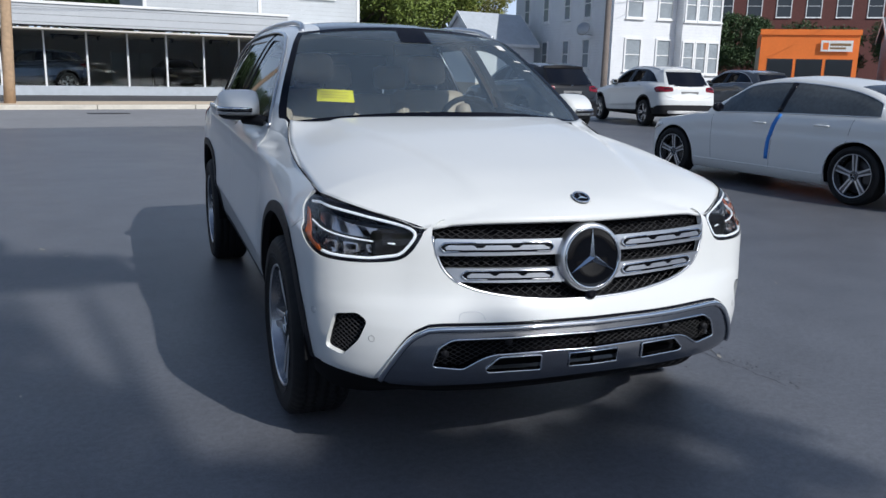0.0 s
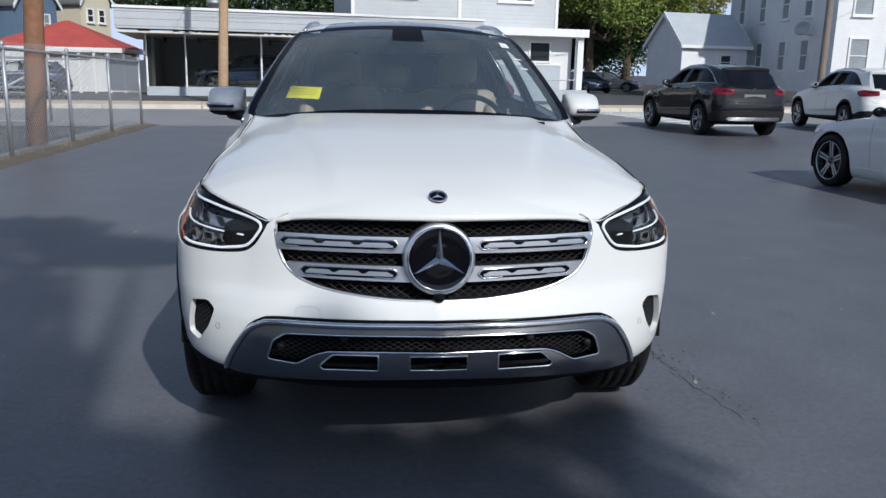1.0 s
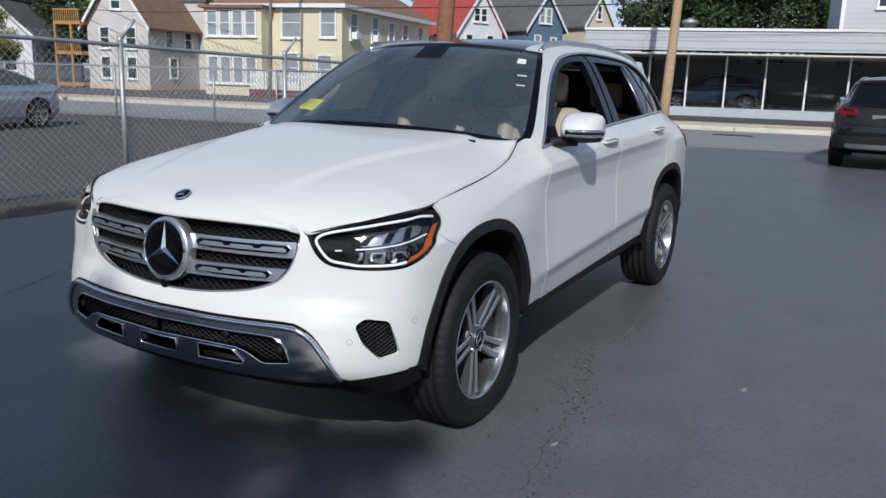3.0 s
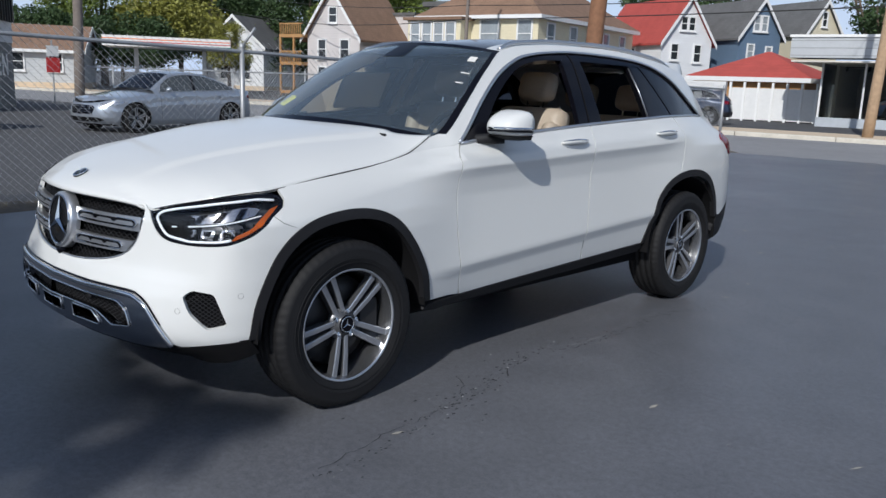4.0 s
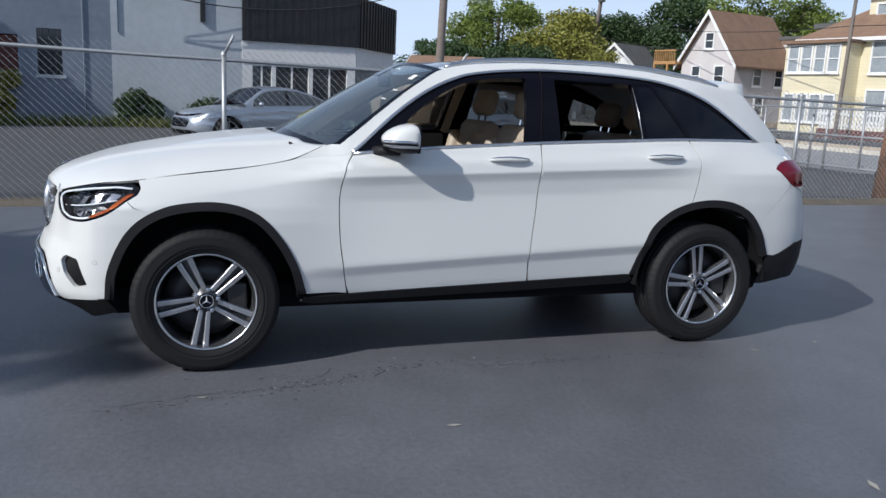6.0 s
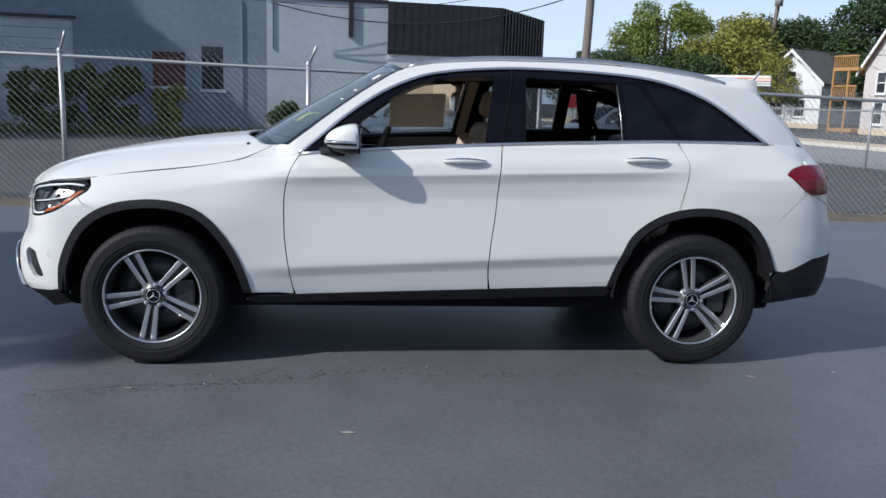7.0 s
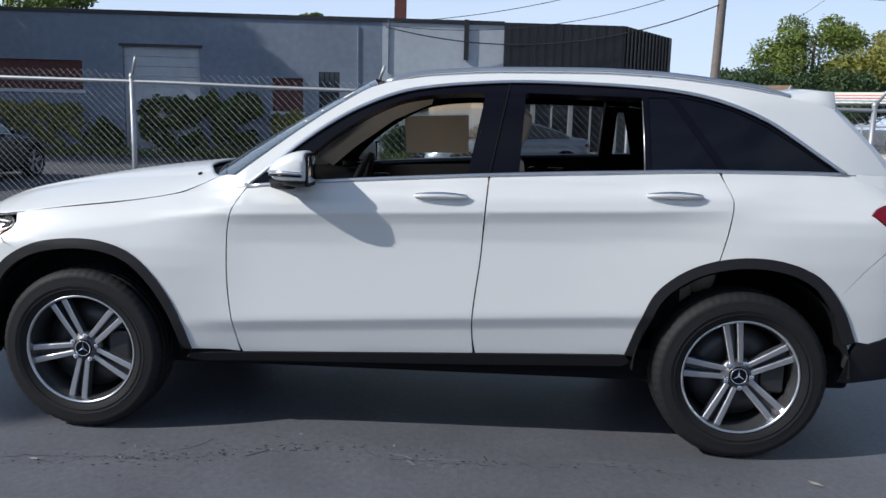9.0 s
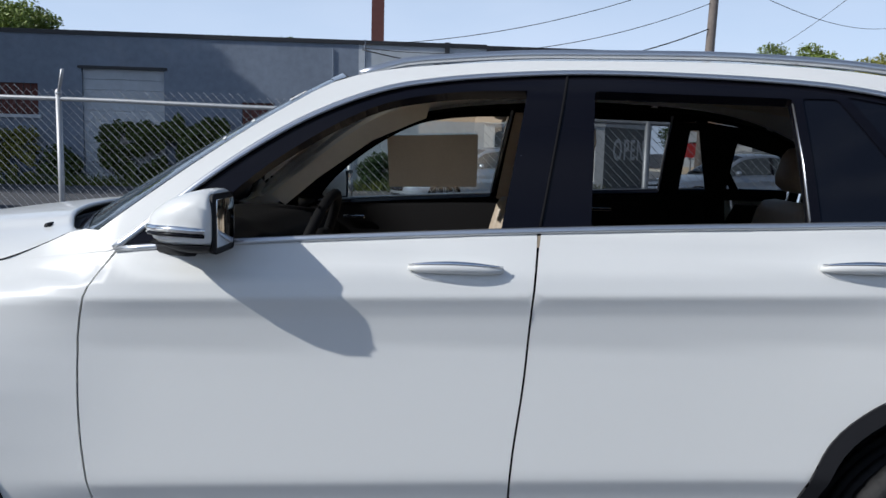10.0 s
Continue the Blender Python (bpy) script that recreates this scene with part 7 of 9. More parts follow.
rear_edge = [(1.84, 1.5), (1.88, 1.455), (1.95, 1.38), (2.02, 1.3), (2.08, 1.215)]
upper = topline(lambda y: shut_z(y) - 0.002, -1.045, -0.85, 8) + [(-0.80, 1.150)] + topline(edge_z, -0.76, 1.82, 50) + rear_edge + topline(belt, 2.05, 1.86, 3, 0.003) + dlo_top[::-1] + topline(belt, -0.72, -1.02, 7)
for mir in (False, True):
    panel("pillar_panel", upper, [], UP, P, suv, 0.02, 0, 0.015, mirror=mir)
    f_open = curve2([(-0.525, 1.128), (-0.45, 1.225), (-0.34, 1.325), (-0.2, 1.42), (-0.07, 1.485), (0.05, 1.515), (0.18, 1.53), (0.325, 1.535)], 0.03) + [(0.26, 1.182)] + topline(belt, 0.24, -0.5, 8, 0.004)
    r_open = rounded([(0.5, 1.537), (0.478, 1.197), (1.005, 1.217), (1.005, 1.527)], 0.012, 2)
    vent_o = rounded([(1.028, 1.528), (1.028, 1.22), (1.318, 1.226), (1.118, 1.528)], 0.01, 2)
    q_o = rounded([(1.145, 1.535), (1.352, 1.23), (1.825, 1.228), (1.655, 1.338), (1.53, 1.415), (1.39, 1.478), (1.26, 1.515)], 0.008, 2)
    wf = panel("window_frame", dlo[:], [f_open, r_open, vent_o, q_o], UP, M["gloss_black"], suv, 0.022, -0.003, 0.03, mirror=mir, label="glossy black side window frames and pillars")
    for nm, po in (("vent_glass", vent_o), ("quarter_glass", q_o)):
        panel(nm, po, [], UP, M["tinted_pane" if mir else "dark_glass"], wf, 0.03, -0.007, 0, mirror=mir, label="dark privacy glass", shadow=not mir)
    if mir:
        panel("door_glass", f_open, [], UP, M["clear_glass"], wf, 0.04, -0.008, 0, mirror=mir, label="clear door glass", shadow=False)
        panel("rear_door_glass", r_open, [], UP, M["tinted_pane"], wf, 0.04, -0.008, 0, mirror=mir, label="tinted rear door glass", shadow=False)
    ribbon("window_trim", dlo_top, UP, 0.02, M["trim_silver"], wf, 0.005, 0.006, mirror=mir, label="satin silver window trim")
    ribbon("belt_trim", topline(belt, -0.70, 1.865, 40, 0.002), UP, 0.017, M["trim_silver"], wf, 0.004, 0.005, mirror=mir)
    for y0, y1, z0, z1 in ((0.272, 0.34, 1.186, 1.537), (1.007, 1.009, 1.2, 1.53)):
        b = bmesh.new()
        tube(b, [UP(y0, z0) + Vector((-0.012, 0, 0)), UP((y0 + y1) / 2, (z0 + z1) / 2) + Vector((-0.010, 0, 0)), UP(y1, z1) + Vector((-0.012, 0, 0))], 0.006, 6)
        if mir:
            for v in b.verts:
                v.co.x = -v.co.x
        part("window_channel", b, M["trim_silver"], wf, smooth=True)
    ribbon("pillar_gap", [(0.354 + 0.078 * t, 1.186 + 0.39 * t) for t in np.linspace(0, 1, 10)], UP, 0.007, M["underbody"], wf, -0.001, 0.003, mirror=mir)

# windscreen
e_y = pchip([(0, -0.84), (0.25, -0.675), (0.5, -0.504), (0.75, -0.331), (1, -0.16)])


def WS(u, v):
    """u across from -1 to 1, v up from 0 to 1."""
    y = e_y(v)
    e = UP(y, edge_z(y))
    if v < 0.12:
        e = e.lerp(Vector((0.745, -0.82, 1.145)), (0.12 - v) / 0.12 * 0.6)
    yc, zc = -1.03 + 0.79 * v, 1.15 + 0.455 * v + 0.05 * v * (1 - v)
    return Vector((u * e.x, yc + (e.y - yc) * u * u, zc + (e.z - zc) * abs(u) ** 2.2))


ws = grid_sheet("windscreen", lambda u, v: WS(2 * u - 1, v), 40, 30, M["screen_glass"], suv, "clear windscreen with black border", shadow=False)
fr = bmesh.new()


def frit(u0, u1, v0, v1, nu, nv, dz=0.0025):
    vs = [[fr.verts.new(WS(u0 + (u1 - u0) * i / nu, v0 + (v1 - v0) * j / nv) + Vector((0, -0.6, 0.8)) * dz) for i in range(nu + 1)] for j in range(nv + 1)]
    for j in range(nv):
        for i in range(nu):
            fr.faces.new((vs[j][i], vs[j][i + 1], vs[j + 1][i + 1], vs[j + 1][i]))


frit(-1, -0.955, 0, 1, 1, 24), frit(0.955, 1, 0, 1, 1, 24), frit(-0.955, 0.955, 0.955, 1, 30, 1), frit(-0.955, 0.955, 0, 0.08, 30, 2), frit(-0.13, 0.13, 0.80, 0.955, 6, 4)
part("screen_border", fr, M["gloss_black"], ws, "black printed border", smooth=True)
b = bmesh.new()
for sgn in (1, -1):
    p0 = [Vector((0.62 - 0.1 * k if sgn > 0 else 0.1 - 0.09 * k, -1.0 - 0.045 * (1 - ((0.62 - 0.1 * k if sgn > 0 else 0.1 - 0.09 * k) / 0.7) ** 2) + 0.02 + 0.004 * k, 1.136 + 0.002 * k)) for k in range(7)]
    tube(b, p0, 0.009, 6)
part("wiper", b, M["black_plastic"], suv, smooth=True)


def cowl_fn(u, v):
    r = 2 * u - 1
    y1 = -1.05 + 0.225 * abs(r) ** 2.2
    a = HOOD(r * 0.985, y1 - 0.02) - Vector((0, 0, 0.03))
    c = WS(r * 0.98, 0.03) - Vector((0, 0, 0.012))
    return a.lerp(c, v)


grid_sheet("cowl", cowl_fn, 30, 4, M["black_plastic"], suv)
card = bmesh.new()


def on_screen(bmh, u0, u1, v0, v1, lift=0.004, n=4, skew=0.0):
    vs = [[bmh.verts.new(WS(u0 + (u1 - u0) * i / n, v0 + (v1 - v0) * j / n - skew * i / n) + Vector((0, -0.6, 0.8)) * lift) for i in range(n + 1)] for j in range(n + 1)]
    for j in range(n):
        for i in range(n):
            bmh.faces.new((vs[j][i], vs[j][i + 1], vs[j + 1][i + 1], vs[j + 1][i]))
    return bmh


ysk = part("windscreen_sticker", on_screen(card, -0.785, -0.57, 0.235, 0.345, -0.004, skew=0.04), M["yellow_card"], ws, "bright yellow card inside the windscreen")
for v in (0.262, 0.287, 0.312):
    part("bar", on_screen(bmesh.new(), -0.765, -0.6, v, v + 0.006, -0.002, skew=0.03), M["card_ink"], ysk)
part("windscreen_label", on_screen(bmesh.new(), 0.80, 0.87, 0.80, 0.86, 0.003), M["paper"], ws, "small white label at the screen corner")
part("windscreen_label", on_screen(bmesh.new(), 0.83, 0.90, 0.66, 0.672, 0.003), M["paper"], ws, "small white mark on the screen edge")
part("windscreen_label", on_screen(bmesh.new(), 0.84, 0.90, 0.56, 0.57, 0.003), M["paper"], ws, "small white mark on the screen edge")


# roof
def ROOF(r, y):
    e = RE(y)
    crown = 0.028 * smooth(-0.3, 0.4, y) + 0.012
    if y < 0.1:
        crown = crown + 0.02 * smooth(-0.28, -0.1, -abs(y + 0.0)) * 0
    return Vector((r * e.x, y, e.z + crown * (1 - abs(r) ** 2.4)))


def roof_fn(r0, r1, y0, y1):
    def f(u, v):
        r = r0 + (r1 - r0) * u
        ya = (-0.245 + 0.085 * r * r) if y0 is None else y0
        return ROOF(r, ya + (y1 - ya) * v)
    return f


grid_sheet("roof_glass", roof_fn(-0.8, 0.8, None, 1.05), 30, 40, M["gloss_black"], suv, "black panoramic glass roof")
for r0, r1 in ((-1, -0.8), (0.8, 1)):
    grid_sheet("roof_side", roof_fn(r0, r1, None, 1.05), 6, 40, P, suv)
grid_sheet("roof_panel", roof_fn(-1, 1, 1.055, 1.84), 40, 20, P, suv)
for sgn in (1, -1):
    line = [(y, edge_z(y)) for y in np.linspace(-0.13, 1.66, 46)]
    b = bmesh.new()
    pts = []
    for i, (y, z) in enumerate(line):
        t = i / 45
        e = ROOF(0.965, y)
        lift = 0.014 * (smooth(0, 0.08, t) - smooth(0.92, 1.0, t)) + 0.002
        pts.append(Vector((e.x * sgn, y, e.z + lift)))
    tube(b, pts, 0.013, 8)
    for v in b.verts:
        v.co.z += 0
    part("roof_rail", b, M["trim_silver"], suv, "satin silver roof rail", smooth=True)


# tail: spoiler, glass, gate, lamps, bumper
def TG(x, z):
    y = tg_y(z) - 0.20 * x * x - 0.25 * max(0, abs(x) - 0.45) ** 2
    return Vector((x, y, z))


tg_y = pchip([(1.06, 2.345), (1.12, 2.308), (1.2, 2.24), (1.3, 2.14), (1.4, 2.04), (1.5, 1.935), (1.57, 1.87)])
spo = bmesh.new()
secs = []
for i in range(21):
    r = -1 + i / 10
    a = ROOF(r * 0.985, 1.66)
    te = Vector((r * 0.55, 1.905 - 0.05 * r * r, 1.590 - 0.022 * r * r))
    lo = Vector((r * 0.55, 1.885 - 0.05 * r * r, 1.50 - 0.012 * r * r))
    mid = a.lerp(te, 0.6) + Vector((0, 0, 0.012))
    secs.append([spo.verts.new(p) for p in (a + Vector((0, 0, 0.002)), mid, te, te + Vector((0, 0.004, -0.02)), lo)])
for A, C in zip(secs, secs[1:]):
    for k in range(4):
        spo.faces.new((A[k], C[k], C[k + 1], A[k + 1]))
# cheeks down to the body side
for end, sg in ((secs[0], -1), (secs[-1], 1)):
    foot = []
    for v in end:
        q = RE(min(v.co.y, 1.84))
        foot.append(spo.verts.new((sg * (q.x + 0.001), min(v.co.y, 1.86), min(q.z, v.co.z) - 0.004)))
    for k in range(4):
        spo.faces.new((end[k], end[k + 1], foot[k + 1], foot[k]))
bmesh.ops.recalc_face_normals(spo, faces=spo.faces)
part("roof_spoiler", spo, P, suv, smooth=True)
grid_sheet("rear_glass", lambda u, v: TG((2 * u - 1) * (0.60 - 0.06 * v), 1.12 + 0.38 * v), 24, 14, M["dark_glass"], suv, "dark tailgate glass", flip=True)
for sgn in (1, -1):
    grid_sheet("gate_pillar", lambda u, v: (lambda p, q: p.lerp(q, u))(TG(sgn * (0.60 - 0.06 * v), 1.12 + 0.38 * v), Vector((sgn * UP(2.08 - 0.24 * v, 1.215 + 0.285 * v).x, 2.08 - 0.24 * v, 1.215 + 0.285 * v) if v > 0 else (sgn * 0.66, 2.118, 1.2))), 6, 12, P, suv)
for sgn in (1, -1):
    # corner between quarter panel, gate and rear pillar
    b = bmesh.new()
    rim_ = [B(B.sy(y, z), z) - surface_normal(B, B.sy(y, z), z) * 0.005 for y, z in ((1.88, 1.15), (2.0, 1.15), (2.07, 1.13), (2.12, 1.09))]
    inn = [Vector((0.70, 1.92, 1.225)), Vector((0.67, 2.03, 1.215)), Vector((0.655, 2.125, 1.2)), TG(0.6, 1.125)]
    va, vb = ([b.verts.new((p.x * sgn, p.y, p.z)) for p in row] for row in (rim_, inn))
    for k in range(3):
        b.faces.new((va[k], va[k + 1], vb[k + 1], vb[k]))
    bmesh.ops.recalc_face_normals(b, faces=b.faces)
    part("tail_corner", b, P, suv, smooth=True)
tl_side = [(1.928, 1.063), (1.953, 1.083), (1.988, 1.096), (2.05, 1.108)]
panel("tail_inner", B.Y((1.93, 1.19), (1.93, 1.02), (1.98, 0.96), (2.02, 0.92)) + B.XR((0.72, 0.84), (0.5, 0.84), (0.5, 1.17), (0.7, 1.17)), [], B, P, suv, 0.03, -0.007, 0)
panel("tail_inner", B.Y((1.93, 1.19), (1.93, 1.02), (1.98, 0.96), (2.02, 0.92)) + B.XR((0.72, 0.84), (0.5, 0.84), (0.5, 1.17), (0.7, 1.17)), [], B, P, suv, 0.03, -0.007, 0, mirror=True)
tail = B.Y(*tl_side) + B.XR((0.75, 1.108), (0.6, 1.098), (0.5, 1.09), (0.49, 1.0), (0.52, 0.978), (0.65, 0.965), (0.75, 0.958)) + B.Y((2.075, 0.952), (2.028, 0.982), (1.982, 1.02))
gate = B.Y((2.078, 1.15)) + B.XR((0.74, 1.14), (0.5, 1.15), (0, 1.155), (0, 0.80), (0.55, 0.80), (0.68, 0.85)) + B.Y((2.085, 0.955))
panel("tailgate", gate, [], B, P, suv, 0.03, 0, 0.01, both=True)
for mir in (False, True):
    tl = panel("tail_light", rounded(tail, 0.012, 3), [], B, M["red_lens"], suv, 0.02, 0.006, 0.02, mirror=mir, label="red tail light with dark edges")
    panel("lens_insert", B.XR((0.74, 1.05), (0.72, 1.075), (0.56, 1.065), (0.56, 1.03), (0.72, 1.03)), [], B, M["dark_red_lens"], tl, 0.02, 0.009, 0.003, mirror=mir)
    panel("reverse_lens", B.Y((2.045, 0.965), (2.05, 0.985)) + B.XR((0.74, 0.985), (0.74, 0.966)), [], B, M["lens_glass"], tl, 0.02, 0.009, 0.003, mirror=mir)
rb = B.Y(rarch[ra_i], (1.9, 0.826), (2.0, 0.92), (2.03, 0.95), (2.07, 0.947)) + B.XR((0.69, 0.845), (0.56, 0.795), (0, 0.795), (0, 0.62), (0.5, 0.62), (0.72, 0.615)) + B.Y((2.13, 0.60), (2.0, 0.545), (1.95, 0.528), (1.9, 0.535)) + B.Y(*rarch[ra_i + 1 :][::-1])
panel("rear_bumper", rb, [], B, P, suv, 0.03, 0, 0.015, both=True)
rl = B.Y((1.9, 0.53), (1.95, 0.523), (2.0, 0.54), (2.13, 0.595)) + B.XR((0.72, 0.61), (0.5, 0.615), (0, 0.615), (0, 0.36), (0.5, 0.36), (0.7, 0.37)) + B.Y((2.08, 0.37), (1.9, 0.345), (1.85, 0.35), (1.87, 0.45))
rv = panel("rear_valance", rl, [], B, M["black_plastic"], suv, 0.03, 0.003, 0.03, both=True)
panel("rear_skid", B.XR((0, 0.47), (0.62, 0.47), (0.66, 0.43), (0.6, 0.39), (0, 0.39)), [], B, M["chrome"], rv, 0.03, 0.012, 0.02, both=True)
for sgn in (1, -1):
    p = B(B.sx(0.52, 0.43, True), 0.43)
    b = bmesh.new()
    box(b, p.x * sgn - 0.09, p.y - 0.1, 0.40, p.x * sgn + 0.09, p.y - 0.01, 0.46, 0.02)
    part("exhaust_tip", b, M["underbody"], rv, smooth=True)
b = bmesh.new()
box(b, -0.26, 2.30, 0.86, 0.26, 2.335, 0.98, 0.005)
part("plate_bracket", b, M["plate_gray"], suv)
part("rear_emblem", lathe(bmesh.new(), [(0.05, 0), (0.05, 0.01), (0.001, 0.012)], Matrix.Translation((0, 2.285, 1.08)) @ Matrix.Rotation(math.pi / 2, 4, "Z"), 24), M["chrome"], suv)


# mirrors
def door_mirror(sgn):
    secs = []
    mb, mk, ms = bmesh.new(), bmesh.new(), bmesh.new()
    xs = [0.85, 0.865, 0.89, 0.935, 0.975, 1.006, 1.026, 1.038]
    sc = [0.85, 0.95, 1.0, 1.0, 0.98, 0.92, 0.8, 0.55]

    def reach(k):
        return 0.14 * k**2.2

    def ring(x, k, z_lo, z_hi):
        out = []
        for i in range(28):
            a = 2 * math.pi * i / 28
            c, s_ = math.cos(a), math.sin(a)
            # blunt behind; the top slopes down to a low, drawn-in tip
            ec, es = (0.4, 0.6) if c > 0 else ((1.3, 1.15) if s_ > 0 else (0.9, 0.8))
            y = -0.425 + (0.03 if c > 0 else -reach(k)) * abs(c) ** ec
            z = 1.192 + (0.078 if s_ > 0 else 0.072) * k * abs(s_) ** es * (1 if s_ > 0 else -1)
            out.append(Vector((sgn * x, y, min(max(z, z_lo), z_hi))))
        return out

    for bmh, lo, hi in ((mb, 1.148, 2), (mk, 0, 1.146)):
        rings = [[bmh.verts.new(v) for v in ring(x, k, lo, hi)] for x, k in zip(xs, sc)]
        for A, C in zip(rings, rings[1:]):
            for i in range(28):
                bmh.faces.new((A[i], A[(i + 1) % 28], C[(i + 1) % 28], C[i]))
        bmh.faces.new(rings[0]), bmh.faces.new(rings[-1])
        bmesh.ops.recalc_face_normals(bmh, faces=bmh.faces)
    body = part("door_mirror", mb, P, suv, "white door mirror with dark foot and silver strip", smooth=True)
    part("mirror_base", mk, M["black_plastic"], body, "black lower mirror shell", smooth=True)
    b = bmesh.new()
    tube(b, [(sgn * 0.80, -0.60, 1.115), (sgn * 0.85, -0.545, 1.125), (sgn * 0.92, -0.48, 1.135)], [0.032, 0.026, 0.03], 10)
    part("mirror_foot", b, M["black_plastic"], body, smooth=True)
    b = bmesh.new()
    pts = [(sgn * (x + 0.002), -0.425 - reach(k) * 0.99 - 0.001, 1.183) for x, k in list(zip(xs, sc))[2:]] + [(sgn * 1.04, -0.43, 1.181), (sgn * 1.037, -0.405, 1.18)]
    tube(b, pts, [0.006, 0.007, 0.008, 0.009, 0.009, 0.009, 0.009, 0.008], 6)
    part("indicator_strip", b, M["chrome"], body, smooth=True)
    b = bmesh.new()
    tube(b, [(x_, y_ - 0.0015, z_ - 0.012) for x_, y_, z_ in pts], 0.0045, 6)
    part("strip_shadow_gap", b, M["gloss_black"], body, smooth=True)
    b = bmesh.new()
    box(b, min(sgn * 0.876, sgn * 1.02), -0.4, 1.125, max(sgn * 0.876, sgn * 1.02), -0.388, 1.262, 0.012)
    part("mirror_bezel", b, M["black_plastic"], body, smooth=True)
    b = bmesh.new()
    box(b, min(sgn * 0.886, sgn * 1.008), -0.39, 1.14, max(sgn * 0.886, sgn * 1.008), -0.386, 1.25, 0.0015)
    part("mirror_glass", b, M["chrome"], body, smooth=True)
    tri = bmesh.new()
    vs = [UP(y, z) + Vector((0.006, 0, 0)) for y, z in ((-0.685, 1.118), (-0.50, 1.135), (-0.485, 1.2), (-0.56, 1.2))]
    vv = [tri.verts.new((v.x * sgn, v.y, v.z)) for v in vs]
    tri.faces.new(vv if sgn > 0 else vv[::-1])
    part("mirror_sail", tri, M["gloss_black"], body)


door_mirror(1)
door_mirror(-1)

# ---- underside, wheel housings, wheels ----
b = bmesh.new()
box(b, -0.78, -1.9, 0.28, 0.78, 1.95, 0.42, 0.03)
part("floor_pan", b, M["underbody"], suv)
for sgn in (1, -1):
    for cy in (-1.4365, 1.4365):
        b = bmesh.new()
        pr = [(cy + 0.45 * math.cos(math.pi * k / 24), 0.37 + 0.455 * math.sin(math.pi * k / 24)) for k in range(25)]
        A = [b.verts.new((sgn * 0.915, y, z)) for y, z in pr]
        C = [b.verts.new((sgn * 0.55, y, z)) for y, z in pr]
        for i in range(24):
            b.faces.new((A[i], A[i + 1], C[i + 1], C[i]))
        b.faces.new(C)
        part("wheel_housing", b, M["underbody"], suv, smooth=True)
# liners behind the panel gaps, and the engine bay wall
for mir in (False, True):
    lin = [(-0.93, 0.42), (-0.93, 0.9), (-0.8, 1.03)] + topline(belt, -0.75, 1.3, 16, -0.03) + [(1.35, 1.0), (1.25, 0.87), (0.98, 0.6), (0.93, 0.44)]
    panel("inner_skin", B.Y(*lin), [], B, M["underbody"], suv, 0.08, -0.02, 0, mirror=mir)
    panel("inner_skin", B.Y((-1.8, 0.82), (-1.77, 0.93), (-1.3, 0.99), (-0.9, 1.04), (-0.9, 0.8), (-1.1, 0.88), (-1.4, 0.9), (-1.65, 0.86)), [], B, M["underbody"], suv, 0.08, -0.02, 0, mirror=mir)
    panel("inner_skin", B.Y((1.28, 0.9), (1.35, 1.17), (2.0, 1.16), (1.92, 1.05), (2.0, 0.9), (1.75, 0.86), (1.5, 0.91)), [], B, M["underbody"], suv, 0.08, -0.02, 0, mirror=mir)
b = bmesh.new()
box(b, -0.72, -2.08, 0.42, 0.72, -1.0, 0.86, 0.03)
part("engine_block", b, M["underbody"], suv)
for sgn in (1, -1):
    for cy in (-1.4365, 1.4365):
        wheel(suv, sgn * 0.82, cy, 0.365, sgn, phase=radians(27 if cy < 0 else 10))

# ---- cabin ----
b = bmesh.new()
box(b, -0.80, -0.95, 0.36, 0.80, 1.95, 0.44, 0.01)
part("cabin_floor", b, M["cabin_black"], suv)


def dash_fn(u, v):
    x = (2 * u - 1) * 0.76
    keys = [(-0.98, 1.12), (-0.75, 1.135), (-0.55, 1.115), (-0.46, 1.06), (-0.44, 0.95), (-0.5, 0.8)]
    i = min(int(v * 5), 4)
    t = v * 5 - i
    y, z = keys[i][0] + (keys[i + 1][0] - keys[i][0]) * t, keys[i][1] + (keys[i + 1][1] - keys[i][1]) * t
    hood_ = 0.035 * math.exp(-((x - 0.36) / 0.2) ** 2) * (1 if 0.2 < v < 0.75 else 0)
    return Vector((x, y + 0.05 * (abs(x) / 0.76) ** 2, z + hood_ - 0.02 * (abs(x) / 0.76) ** 2))


grid_sheet("dashboard", dash_fn, 30, 20, M["cabin_black"], suv, "black dashboard")
b = bmesh.new()
box(b, -0.15, -0.5, 0.44, 0.15, 0.55, 0.68, 0.04)
part("centre_console", b, M["cabin_black"], suv, smooth=True)
SW = Matrix.Translation((0.37, -0.30, 1.06)) @ Matrix.Rotation(radians(-22), 4, "X") @ Matrix.Rotation(math.pi / 2, 4, "Z")
stw = part("steering_wheel", torus(0.185, 0.016, SW, 40, 10), M["cabin_black"], suv, smooth=True)
b = bmesh.new()
lathe(b, [(0.001, -0.03), (0.07, -0.03), (0.075, -0.005), (0.06, 0.015), (0.001, 0.02)], SW @ Matrix.Rotation(math.pi, 4, "Z"), 20)
for a in (0.25, math.pi - 0.25, -math.pi / 2):
    tube(b, [SW @ Vector((0, 0, 0)), SW @ Vector((0, math.cos(a) * 0.18, math.sin(a) * 0.18))], 0.016, 6)
part("wheel_hub", b, M["cabin_black"], stw, smooth=True)


